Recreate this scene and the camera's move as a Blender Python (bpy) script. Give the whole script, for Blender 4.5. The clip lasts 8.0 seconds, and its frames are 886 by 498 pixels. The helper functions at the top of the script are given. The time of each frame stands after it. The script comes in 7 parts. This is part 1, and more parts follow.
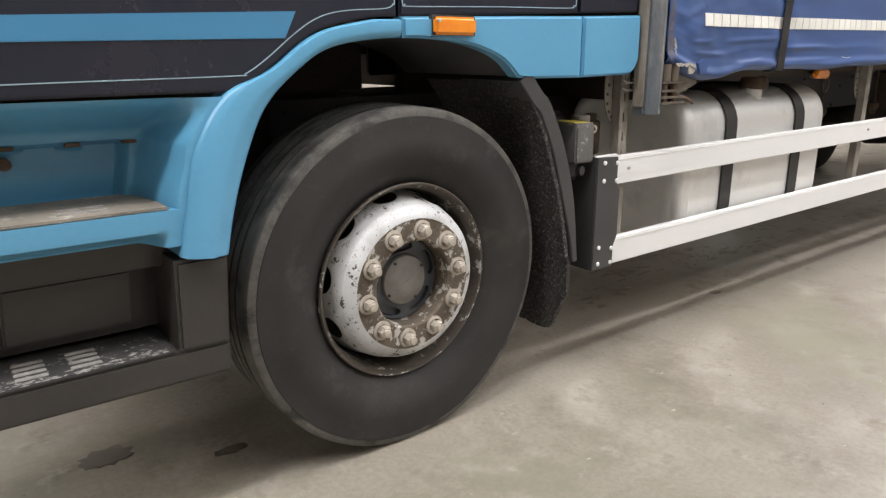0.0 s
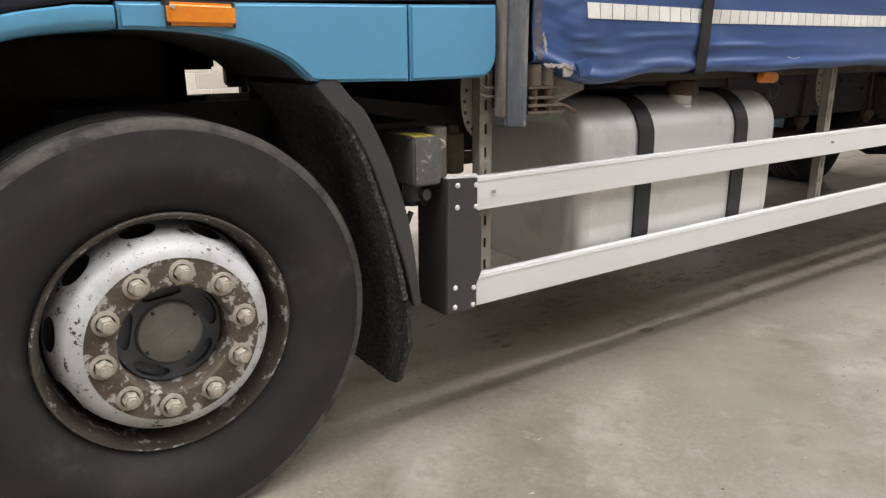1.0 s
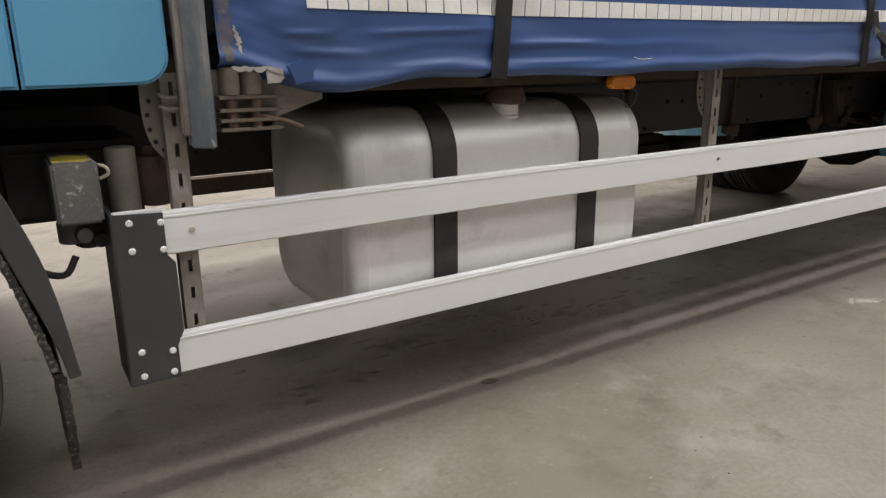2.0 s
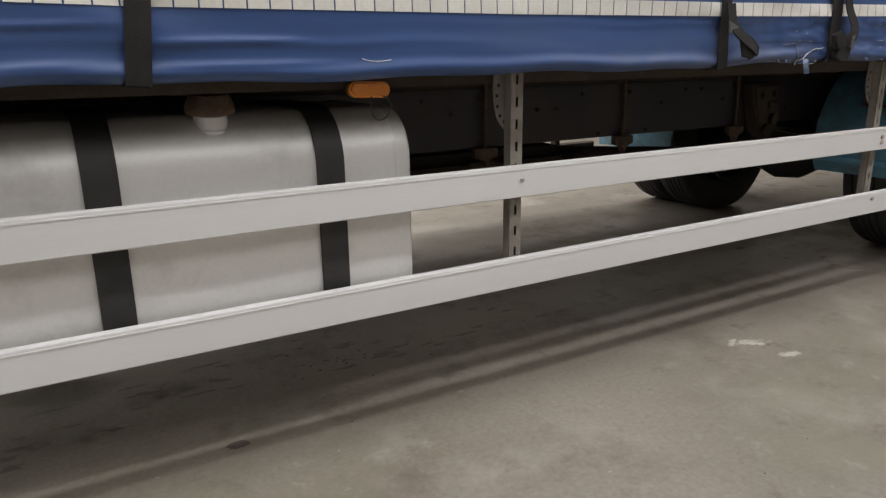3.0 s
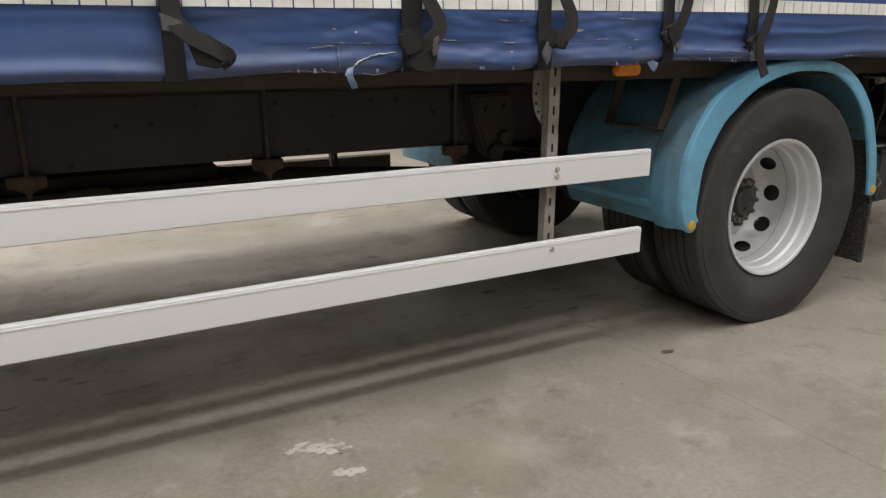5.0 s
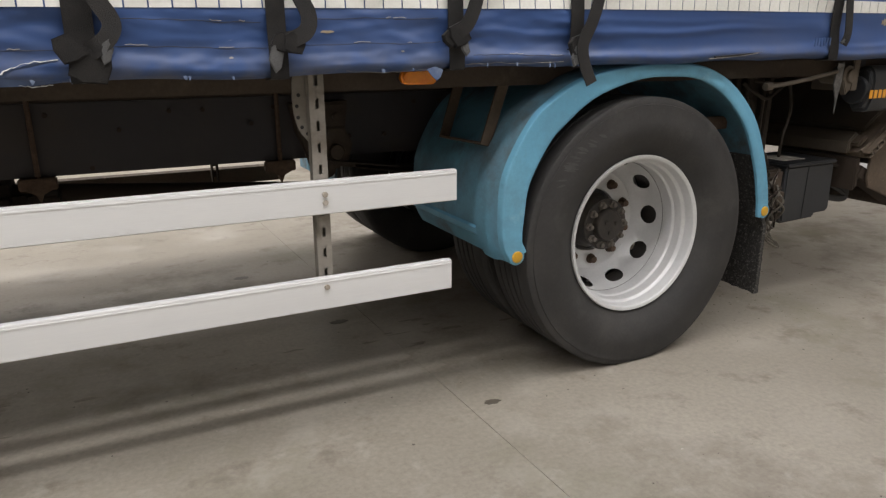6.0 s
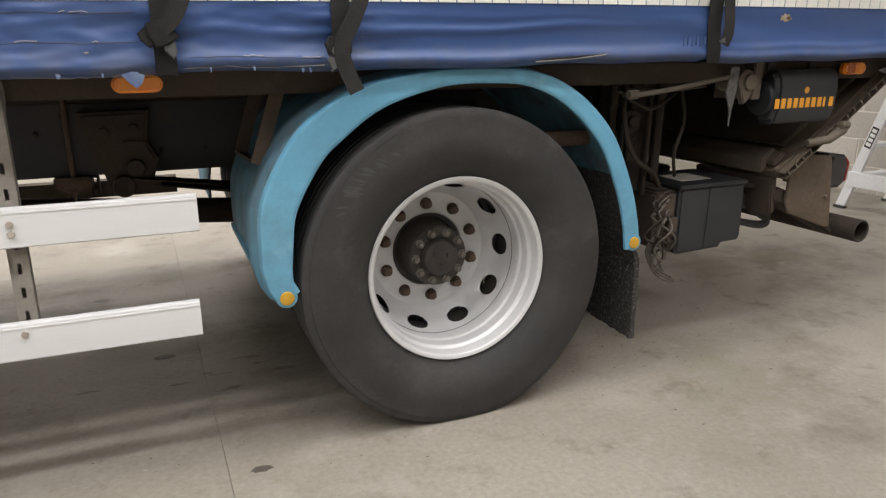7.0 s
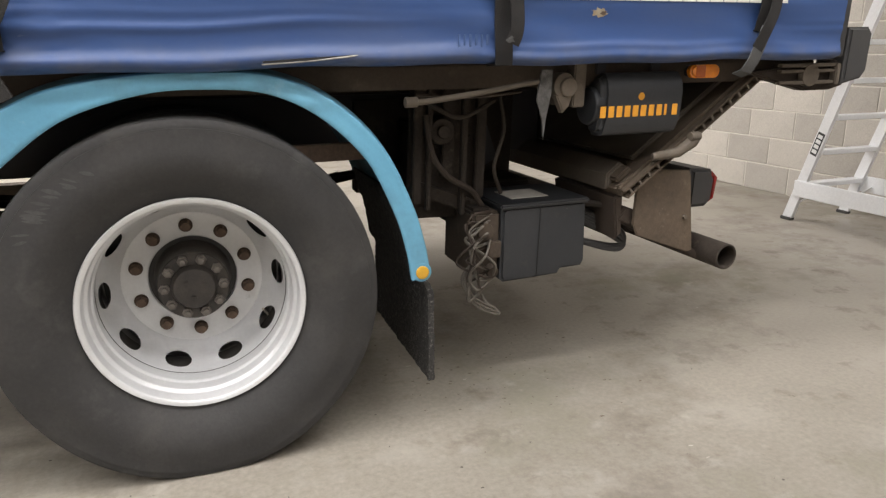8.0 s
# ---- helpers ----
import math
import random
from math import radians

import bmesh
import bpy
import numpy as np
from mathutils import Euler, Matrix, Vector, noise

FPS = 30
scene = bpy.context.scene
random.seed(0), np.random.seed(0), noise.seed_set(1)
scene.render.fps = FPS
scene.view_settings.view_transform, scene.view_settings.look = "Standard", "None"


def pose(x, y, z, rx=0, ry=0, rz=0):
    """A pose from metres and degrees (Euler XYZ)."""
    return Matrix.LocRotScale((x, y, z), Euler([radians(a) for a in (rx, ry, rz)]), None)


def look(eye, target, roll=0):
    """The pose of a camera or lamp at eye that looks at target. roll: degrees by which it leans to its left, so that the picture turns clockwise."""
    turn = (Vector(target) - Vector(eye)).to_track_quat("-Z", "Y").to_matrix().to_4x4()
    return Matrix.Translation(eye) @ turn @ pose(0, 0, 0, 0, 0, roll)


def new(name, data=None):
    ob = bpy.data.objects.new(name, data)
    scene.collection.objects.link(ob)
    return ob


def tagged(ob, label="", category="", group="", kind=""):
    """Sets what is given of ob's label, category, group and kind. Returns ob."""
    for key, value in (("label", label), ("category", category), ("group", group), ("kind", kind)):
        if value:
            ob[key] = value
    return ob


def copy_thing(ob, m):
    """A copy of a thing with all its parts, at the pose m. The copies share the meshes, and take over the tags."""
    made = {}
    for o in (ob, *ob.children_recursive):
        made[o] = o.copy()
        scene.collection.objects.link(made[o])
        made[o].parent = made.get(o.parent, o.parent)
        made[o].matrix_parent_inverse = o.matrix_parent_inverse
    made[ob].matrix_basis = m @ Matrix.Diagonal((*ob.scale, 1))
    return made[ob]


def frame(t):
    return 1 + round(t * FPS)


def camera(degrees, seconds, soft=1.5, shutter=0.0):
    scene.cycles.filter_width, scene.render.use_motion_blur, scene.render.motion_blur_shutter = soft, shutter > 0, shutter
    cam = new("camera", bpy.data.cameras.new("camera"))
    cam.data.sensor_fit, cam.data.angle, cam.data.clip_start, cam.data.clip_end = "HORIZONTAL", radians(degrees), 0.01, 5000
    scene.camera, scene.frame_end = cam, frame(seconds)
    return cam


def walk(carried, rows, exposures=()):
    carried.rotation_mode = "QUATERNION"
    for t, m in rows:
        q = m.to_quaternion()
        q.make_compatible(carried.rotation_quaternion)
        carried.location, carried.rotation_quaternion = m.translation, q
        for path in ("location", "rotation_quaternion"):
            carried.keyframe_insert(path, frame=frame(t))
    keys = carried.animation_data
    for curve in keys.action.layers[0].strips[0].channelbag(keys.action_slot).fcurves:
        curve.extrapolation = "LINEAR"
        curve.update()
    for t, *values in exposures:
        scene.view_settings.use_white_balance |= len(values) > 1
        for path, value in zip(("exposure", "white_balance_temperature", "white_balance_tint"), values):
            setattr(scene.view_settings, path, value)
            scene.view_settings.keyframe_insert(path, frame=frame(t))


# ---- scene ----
cam = camera(65.0, 8.0, soft=1.3)
PATH = [
    (0, (-1.081, -1.577, 1.162), (0.068, -0.036, 0.611), -0.4),
    (0.5, (-0.732, -1.579, 1.149), (0.38, -0.008, 0.605), -0.5),
    (1, (-0.33, -1.577, 1.141), (0.752, 0.015, 0.6), -0.4),
    (1.5, (0.103, -1.598, 1.137), (1.163, 0.01, 0.597), -0.5),
    (1.7, (0.287, -1.606, 1.133), (1.338, 0.008, 0.596), -0.5),
    (2.8, (1.347, -1.69, 1.121), (2.33, -0.03, 0.592), -0.8),
    (3, (1.534, -1.715, 1.118), (2.505, -0.048, 0.591), -0.7),
    (3.5, (1.986, -1.767, 1.119), (2.949, -0.095, 0.593), -0.5),
    (4, (2.44, -1.805, 1.126), (3.395, -0.131, 0.594), -0.4),
    (4.5, (2.897, -1.838, 1.134), (3.837, -0.158, 0.592), -0.1),
    (6, (4.243, -1.929, 1.157), (5.097, -0.205, 0.61), -0.3),
    (6.5, (4.696, -1.92, 1.152), (5.485, -0.164, 0.61), -0.4),
    (7, (5.158, -1.908, 1.146), (5.895, -0.128, 0.61), -0.4),
    (7.5, (5.626, -1.918, 1.146), (6.322, -0.121, 0.612), -0.4),
    (8, (6.015, -1.903, 1.151), (6.684, -0.098, 0.609), -0.4),
]
EXPOSURES = [(0.0, -0.46), (0.5, -0.59), (1.0, -0.74), (1.5, -0.98), (3.0, -1.37), (3.5, -1.33), (4.5, -1.21), (6.0, -1.03), (6.5, -0.93), (7.0, -0.74), (7.5, -0.53), (8.0, -0.42)]
walk(cam, [(t, look(eye, target, roll)) for t, eye, target, roll in PATH], EXPOSURES)

# ---- light ----
ROOM = 3.0  # degrees by which the hall stands turned to the lorry
ROOM_M = Matrix.Rotation(radians(ROOM), 4, "Z")
U_REAR, V_FAR, U_FRONT, V_NEAR, CEIL = 10.76, 8.6, -9.0, -9.5, 5.2

world = bpy.data.worlds.new("hall_air")
world.use_nodes = True
world.node_tree.nodes["Background"].inputs[0].default_value = (0.9, 0.93, 1.0, 1)
world.node_tree.nodes["Background"].inputs[1].default_value = 0.02
scene.world = world


def lamp_row(x0, x1, y, z, power, width=0.7):
    """One row of strip lamps along the hall."""
    lamp = bpy.data.lights.new("hall_lamp_light", "AREA")
    lamp.shape, lamp.size, lamp.size_y = "RECTANGLE", x1 - x0, width
    lamp.energy, lamp.color = power, (0.997, 0.972, 0.980)
    ob = new("hall_lamp_light", lamp)
    ob.matrix_world = pose((x0 + x1) / 2, y, z)
    return ob


# unseen rows; the first is added to brighten the floor beside the cab
ROWS_Y = ((-1.2, 340.0, -5.6, -1.5), (-1.8, 540.0, -0.9, 9.6), (-0.45, 330.0, -0.9, 9.6), (-4.3, 470.0, -0.6, 9.6), (4.3, 1500.0, -6.5, 8.2), (6.4, 950.0, -6.5, 6.4))
for ly, watts, lx0, lx1 in ROWS_Y:
    # outer rows are made far wider than their fixtures, to soften shadows
    lamp_row(lx0, lx1, ly, 4.90, watts, 2.4 if abs(ly) > 4 else 0.7 if ly > -1 else 0.33)
LAMPS = [(lx0 + 0.85 + 1.55 * k, ly) for ly, _, lx0, lx1 in ROWS_Y for k in range(int((lx1 - lx0) / 1.55))]

# ---- materials ----
def rgb(c, a=1.0):
    return (c[0], c[1], c[2], a)


def mat(name, c1, c2=None, scale=3.0, rough=(0.5, 0.6), metal=0.0, bump=0.05, bump_scale=60.0, dirt=None, grain=0.08, grain_scale=90.0, coat=0.0,
        stretch=(1, 1, 1), spec=0.5, emit=None, tone=0.0, dull=0.8):
    """Two-scale procedural surface: broad tone, fine grain, patches of dirt (colour, low, high, scale) and a fine relief."""
    m = bpy.data.materials.new(name)
    m.use_nodes = True
    t = m.node_tree
    n, link = t.nodes, t.links.new
    bsdf = n["Principled BSDF"]
    co = n.new("ShaderNodeTexCoord")
    mp = n.new("ShaderNodeMapping")
    mp.inputs["Scale"].default_value = stretch
    link(co.outputs["Object"], mp.inputs[0])

    def noise_node(s, detail=4.0, r=0.55):
        q = n.new("ShaderNodeTexNoise")
        q.inputs["Scale"].default_value, q.inputs["Detail"].default_value, q.inputs["Roughness"].default_value = s, detail, r
        link(mp.outputs[0], q.inputs["Vector"])
        return q.outputs["Fac"]

    def ramp(fac, lo, hi):
        q = n.new("ShaderNodeMapRange")
        q.inputs[1].default_value, q.inputs[2].default_value = lo, hi
        link(fac, q.inputs[0])
        return q.outputs[0]

    def mix(fac, a, b, mode="MIX"):
        q = n.new("ShaderNodeMix")
        q.data_type, q.blend_type = "RGBA", mode
        if isinstance(fac, float):
            q.inputs[0].default_value = fac
        else:
            link(fac, q.inputs[0])
        for sock, v in ((6, a), (7, b)):
            if isinstance(v, tuple):
                q.inputs[sock].default_value = rgb(v)
            else:
                link(v, q.inputs[sock])
        return q.outputs[2]

    broad = ramp(noise_node(scale), 0.32, 0.68)
    fine = noise_node(grain_scale, 6.0, 0.65)
    col = mix(broad, tuple(c1), tuple(c2 or [v * 0.85 for v in c1]))
    g = mix(ramp(fine, 0.25, 0.75), (1 - grain,) * 3, (1 + grain,) * 3)
    col = mix(1.0, col, g, "MULTIPLY")
    ro = n.new("ShaderNodeMapRange")
    ro.inputs[3].default_value, ro.inputs[4].default_value = rough
    link(fine, ro.inputs[0])
    rough_out = ro.outputs[0]
    for d in dirt or []:
        dc, lo, hi, ds = d
        f = ramp(noise_node(ds, 8.0, 0.68), lo, hi)
        col = mix(f, col, tuple(dc))
        q = n.new("ShaderNodeMix")
        link(f, q.inputs[0]), link(rough_out, q.inputs[2])
        q.inputs[3].default_value = dull
        rough_out = q.outputs[0]
        if metal:
            inv = n.new("ShaderNodeMapRange")
            inv.inputs[3].default_value, inv.inputs[4].default_value = metal, 0.0
            link(f, inv.inputs[0]), link(inv.outputs[0], bsdf.inputs["Metallic"])
    if tone:
        info = n.new("ShaderNodeObjectInfo")
        tr = n.new("ShaderNodeMapRange")
        tr.inputs[3].default_value, tr.inputs[4].default_value = 1 - tone, 1 + tone
        link(info.outputs["Random"], tr.inputs[0])
        cb = n.new("ShaderNodeCombineColor")
        for k in range(3):
            link(tr.outputs[0], cb.inputs[k])
        col = mix(1.0, col, cb.outputs[0], "MULTIPLY")
    link(col, bsdf.inputs["Base Color"])
    link(rough_out, bsdf.inputs["Roughness"])
    bsdf.inputs["Metallic"].default_value = metal
    bsdf.inputs["Coat Weight"].default_value = coat
    bsdf.inputs["Coat Roughness"].default_value = 0.15
    bsdf.inputs["Specular IOR Level"].default_value = spec
    if bump:
        b = n.new("ShaderNodeBump")
        b.inputs["Strength"].default_value, b.inputs["Distance"].default_value = bump, 0.004
        link(noise_node(bump_scale, 5.0, 0.6), b.inputs["Height"])
        link(b.outputs[0], bsdf.inputs["Normal"])
    if emit:
        bsdf.inputs["Emission Color"].default_value = rgb(emit[0])
        bsdf.inputs["Emission Strength"].default_value = emit[1]
    return m


M_FLOOR = mat("polished_concrete", (0.300, 0.272, 0.228), (0.205, 0.182, 0.148), 0.8, (0.24, 0.48), bump=0.10, bump_scale=35, grain=0.22, grain_scale=55,
              dirt=[((0.120, 0.098, 0.072), 0.52, 0.80, 1.5), ((0.38, 0.352, 0.305), 0.53, 0.78, 2.4), ((0.215, 0.205, 0.150), 0.54, 0.72, 0.8), ((0.145, 0.122, 0.095), 0.57, 0.78, 4.6), ((0.37, 0.343, 0.295), 0.58, 0.76, 9.0), ((0.10, 0.085, 0.066), 0.685, 0.715, 17.0), ((0.095, 0.08, 0.06), 0.70, 0.72, 48.0)])
M_BLOCK = mat("grey_concrete_block", (0.43, 0.395, 0.345), (0.36, 0.33, 0.285), 2.0, (0.8, 0.95), bump=0.5, bump_scale=140, grain=0.20, grain_scale=120, tone=0.16, dirt=[((0.28, 0.255, 0.22), 0.55, 0.85, 2.5)])
M_MORTAR = mat("pale_mortar", (0.66, 0.62, 0.55), None, 4.0, (0.85, 0.95), bump=0.3, bump_scale=90)
M_PLASTER = mat("plain_wall_paint", (0.55, 0.53, 0.49), (0.5, 0.48, 0.44), 0.7, (0.7, 0.9))
M_CEIL = mat("ceiling_sheet", (0.6, 0.59, 0.56), None, 0.5, (0.6, 0.8))
M_NAVY = mat("dark_charcoal_paint", (0.010, 0.013, 0.026), (0.013, 0.014, 0.025), 2.0, (0.25, 0.27), bump=0.0, coat=0.1, grain=0.0, dull=0.35,
             dirt=[((0.034, 0.028, 0.032), 0.50, 0.95, 1.3)])
M_BLUE = mat("pale_blue_paint", (0.105, 0.33, 0.52), (0.095, 0.305, 0.49), 2.5, (0.30, 0.42), bump=0.015, coat=0.25, grain=0.03,
             dirt=[((0.10, 0.17, 0.22), 0.60, 0.95, 5.0)])
# band blue is darkened to imitate the weaker reflection of the leaning door
M_BAND = mat("lean_darkened_blue", (0.052, 0.215, 0.385), (0.046, 0.195, 0.355), 2.5, (0.26, 0.34), bump=0.01, coat=0.25, grain=0.02)
M_FENDER = mat("aged_pale_blue_plastic", (0.155, 0.405, 0.555), (0.125, 0.345, 0.495), 2.5, (0.40, 0.56), bump=0.03, grain=0.05,
               dirt=[((0.095, 0.19, 0.25), 0.50, 0.85, 3.0), ((0.105, 0.135, 0.14), 0.58, 0.82, 1.9), ((0.32, 0.51, 0.58), 0.62, 0.85, 7.0)])
M_FENDERDIRTY = mat("grimy_pale_blue_plastic", (0.135, 0.345, 0.475), (0.105, 0.27, 0.38), 2.5, (0.5, 0.7), bump=0.05, grain=0.10,
                    dirt=[((0.100, 0.135, 0.150), 0.42, 0.66, 2.3), ((0.105, 0.085, 0.068), 0.50, 0.68, 2.9)])
M_PIN = mat("pale_pinstripe", (0.34, 0.47, 0.54), None, 5.0, (0.35, 0.5), bump=0)
M_PLASTIC = mat("black_plastic", (0.029, 0.0285, 0.029), (0.041, 0.039, 0.037), 4.0, (0.38, 0.6), bump=0.08, bump_scale=240,
                dirt=[((0.07, 0.062, 0.05), 0.60, 0.9, 6.0)])
M_GREYPLASTIC = mat("dark_grey_plastic", (0.040, 0.040, 0.042), (0.055, 0.054, 0.053), 4.0, (0.42, 0.6), bump=0.05, bump_scale=200,
                    dirt=[((0.085, 0.078, 0.065), 0.62, 0.92, 5.0)])
M_TYRE = mat("worn_black_rubber", (0.021, 0.020, 0.0195), (0.031, 0.029, 0.027), 5.0, (0.58, 0.75), bump=0.12, bump_scale=120, grain=0.15, spec=0.35,
             dirt=[((0.060, 0.056, 0.050), 0.56, 0.86, 4.5), ((0.085, 0.081, 0.075), 0.56, 0.88, 7.0)])
M_TYREDUSTY = mat("dusty_black_rubber", (0.030, 0.0292, 0.0285), (0.043, 0.041, 0.039), 5.0, (0.58, 0.75), bump=0.12, bump_scale=120, grain=0.18, spec=0.35,
                  dirt=[((0.070, 0.066, 0.060), 0.56, 0.88, 4.5), ((0.080, 0.077, 0.072), 0.56, 0.88, 7.0)])
M_RUBBERMARK = mat("pale_rubber_scuff", (0.050, 0.048, 0.046), (0.041, 0.039, 0.037), 30.0, (0.6, 0.8), bump=0.1, bump_scale=120, grain=0.3)
M_SCUFF = mat("scuffed_grey_rubber", (0.112, 0.105, 0.094), (0.075, 0.070, 0.063), 6.0, (0.7, 0.85), bump=0.3, bump_scale=50, grain=0.25, grain_scale=40,
              dirt=[((0.036, 0.034, 0.032), 0.50, 0.62, 9.0), ((0.15, 0.141, 0.125), 0.60, 0.68, 22.0)])
M_RIMWHITE = mat("worn_white_steel", (0.62, 0.63, 0.63), (0.50, 0.51, 0.52), 6.0, (0.35, 0.5), bump=0.05, grain=0.06,
                 dirt=[((0.36, 0.345, 0.32), 0.47, 0.70, 7.0), ((0.085, 0.060, 0.042), 0.600, 0.625, 26.0), ((0.06, 0.045, 0.035), 0.62, 0.64, 75.0)])
M_RIMDIRT = mat("rusty_bolt_face", (0.135, 0.108, 0.080), (0.085, 0.066, 0.048), 14.0, (0.7, 0.9), bump=0.5, bump_scale=90, grain=0.25, grain_scale=60,
                dirt=[((0.46, 0.44, 0.41), 0.535, 0.575, 24.0)])
M_RIMGUTTER = mat("grimy_rim_gutter", (0.050, 0.040, 0.031), (0.085, 0.070, 0.056), 8.0, (0.6, 0.8), metal=0.2, bump=0.4, bump_scale=80, grain=0.25,
                  dirt=[((0.34, 0.33, 0.31), 0.58, 0.62, 18.0)])
M_NUT = mat("dull_zinc_nut", (0.50, 0.455, 0.39), (0.33, 0.29, 0.235), 40.0, (0.5, 0.7), metal=0.2, bump=0.2, bump_scale=150, grain=0.2)
M_HUBDARK = mat("dark_grey_hub_iron", (0.062, 0.069, 0.080), (0.095, 0.098, 0.104), 14.0, (0.35, 0.55), metal=0.2, bump=0.2, bump_scale=90)
M_HUBCAP = mat("dusty_grey_hub_cap", (0.23, 0.215, 0.195), (0.17, 0.16, 0.145), 20.0, (0.55, 0.7), metal=0.2, bump=0.12, bump_scale=120)
M_RIMEDGE = mat("chipped_rim_edge", (0.075, 0.062, 0.050), (0.11, 0.095, 0.08), 10.0, (0.4, 0.6), metal=0.3, bump=0.3, bump_scale=80, grain=0.2,
                dirt=[((0.58, 0.57, 0.55), 0.56, 0.60, 14.0)])
M_GREASE = mat("greasy_grey_bolt", (0.17, 0.15, 0.128), (0.095, 0.083, 0.071), 40.0, (0.5, 0.7), bump=0.3, bump_scale=120, grain=0.2)
M_RIMSILVER = mat("silver_painted_rim", (0.66, 0.66, 0.655), (0.57, 0.57, 0.565), 5.0, (0.34, 0.46), metal=0.2, bump=0.03, grain=0.05,
                  dirt=[((0.20, 0.18, 0.16), 0.66, 0.80, 9.0)])
M_RUSTCAP = mat("rusty_brown_steel", (0.080, 0.050, 0.033), (0.125, 0.082, 0.055), 30.0, (0.75, 0.9), bump=0.5, bump_scale=120, grain=0.3)
M_HUBBLACK = mat("black_hub_and_backing", (0.020, 0.019, 0.018), (0.040, 0.035, 0.030), 16.0, (0.35, 0.6), bump=0.3, bump_scale=90)
M_HUBGREASE = mat("greasy_brown_hub", (0.028, 0.025, 0.022), (0.052, 0.044, 0.037), 16.0, (0.4, 0.65), bump=0.4, bump_scale=90, grain=0.25)
M_ALU = mat("pale_aluminium_rail", (0.80, 0.80, 0.79), (0.74, 0.74, 0.735), 1.5, (0.52, 0.62), metal=0.12, bump=0.03, bump_scale=60, stretch=(0.15, 1, 4),
            grain=0.03, dirt=[((0.52, 0.51, 0.48), 0.62, 0.95, 3.0)])
M_TANK = mat("dull_aluminium_tank", (0.86, 0.855, 0.835), (0.79, 0.785, 0.765), 2.2, (0.38, 0.50), metal=0.25, bump=0.03, bump_scale=30, grain=0.04,
             dirt=[((0.36, 0.345, 0.32), 0.56, 0.98, 3.2)])
M_STRAPSTEEL = mat("black_strap", (0.022, 0.022, 0.023), (0.04, 0.038, 0.036), 8.0, (0.5, 0.7), bump=0.15, bump_scale=90)
M_TARP = mat("blue_vinyl_tarpaulin", (0.039, 0.085, 0.230), (0.034, 0.070, 0.188), 1.8, (0.35, 0.47), spec=0.4, bump=0.02, bump_scale=14, grain=0.03, stretch=(0.5, 1, 1.6), dull=0.42,
             dirt=[((0.062, 0.090, 0.18), 0.48, 0.86, 3.0), ((0.15, 0.18, 0.27), 0.68, 0.76, 22.0)])
M_SOIL = mat("soiled_blue_vinyl", (0.105, 0.085, 0.085), (0.035, 0.060, 0.13), 22.0, (0.45, 0.65), bump=0.05, grain=0.2,
             dirt=[((0.17, 0.13, 0.09), 0.56, 0.68, 30.0)])
M_TARPTORN = mat("torn_tarpaulin_backing", (0.20, 0.25, 0.35), (0.07, 0.11, 0.22), 20.0, (0.6, 0.8), bump=0.2)
M_TARPWORN = mat("bare_blue_vinyl", (0.085, 0.125, 0.235), (0.055, 0.090, 0.19), 20.0, (0.5, 0.7), bump=0.1)
M_REFLECT = mat("white_reflective_tape", (0.74, 0.73, 0.68), (0.66, 0.65, 0.60), 6.0, (0.35, 0.5), bump=0.02, tone=0.05)
M_WEB = mat("black_webbing", (0.015, 0.0145, 0.0145), (0.026, 0.024, 0.022), 12.0, (0.75, 0.9), spec=0.25, bump=0.6, bump_scale=380, grain=0.25, grain_scale=300)
M_WEBGREY = mat("faded_grey_webbing", (0.105, 0.105, 0.105), (0.075, 0.075, 0.074), 12.0, (0.75, 0.9), bump=0.6, bump_scale=380, grain=0.25, grain_scale=300)
M_GRIME = mat("dusty_galvanised_steel", (0.30, 0.275, 0.24), (0.22, 0.20, 0.17), 6.0, (0.6, 0.8), metal=0.15, bump=0.2, bump_scale=70, grain=0.12,
              dirt=[((0.16, 0.12, 0.085), 0.55, 0.8, 6.0)])
M_FLAKE = mat("flaking_dark_grey_casting", (0.085, 0.083, 0.080), (0.125, 0.121, 0.115), 6.0, (0.45, 0.65), bump=0.3, bump_scale=70, grain=0.2,
              dirt=[((0.36, 0.35, 0.33), 0.55, 0.59, 11.0)])
M_STEELPOLE = mat("worn_steel_pole", (0.17, 0.185, 0.20), (0.10, 0.118, 0.14), 9.0, (0.38, 0.55), metal=0.35, bump=0.06, bump_scale=70, grain=0.15, stretch=(1, 1, 0.35),
                  dirt=[((0.30, 0.285, 0.255), 0.52, 0.70, 7.0), ((0.42, 0.41, 0.38), 0.63, 0.68, 26.0), ((0.16, 0.10, 0.055), 0.66, 0.70, 18.0)])
M_BACKING = mat("pale_torn_backing", (0.42, 0.40, 0.36), (0.26, 0.24, 0.22), 45.0, (0.7, 0.85), bump=0.3, bump_scale=90, grain=0.3)
M_CHASSIS = mat("dark_chassis_paint", (0.032, 0.030, 0.034), (0.042, 0.037, 0.038), 3.0, (0.5, 0.7), bump=0.15, bump_scale=50,
                dirt=[((0.06, 0.048, 0.036), 0.52, 0.85, 3.0)])
M_BROWN = mat("dirty_brown_steel", (0.053, 0.040, 0.031), (0.037, 0.028, 0.022), 3.0, (0.7, 0.88), bump=0.3, bump_scale=60, grain=0.15, spec=0.25,
              dirt=[((0.085, 0.066, 0.048), 0.55, 0.80, 5.0), ((0.016, 0.013, 0.011), 0.58, 0.72, 3.0)])
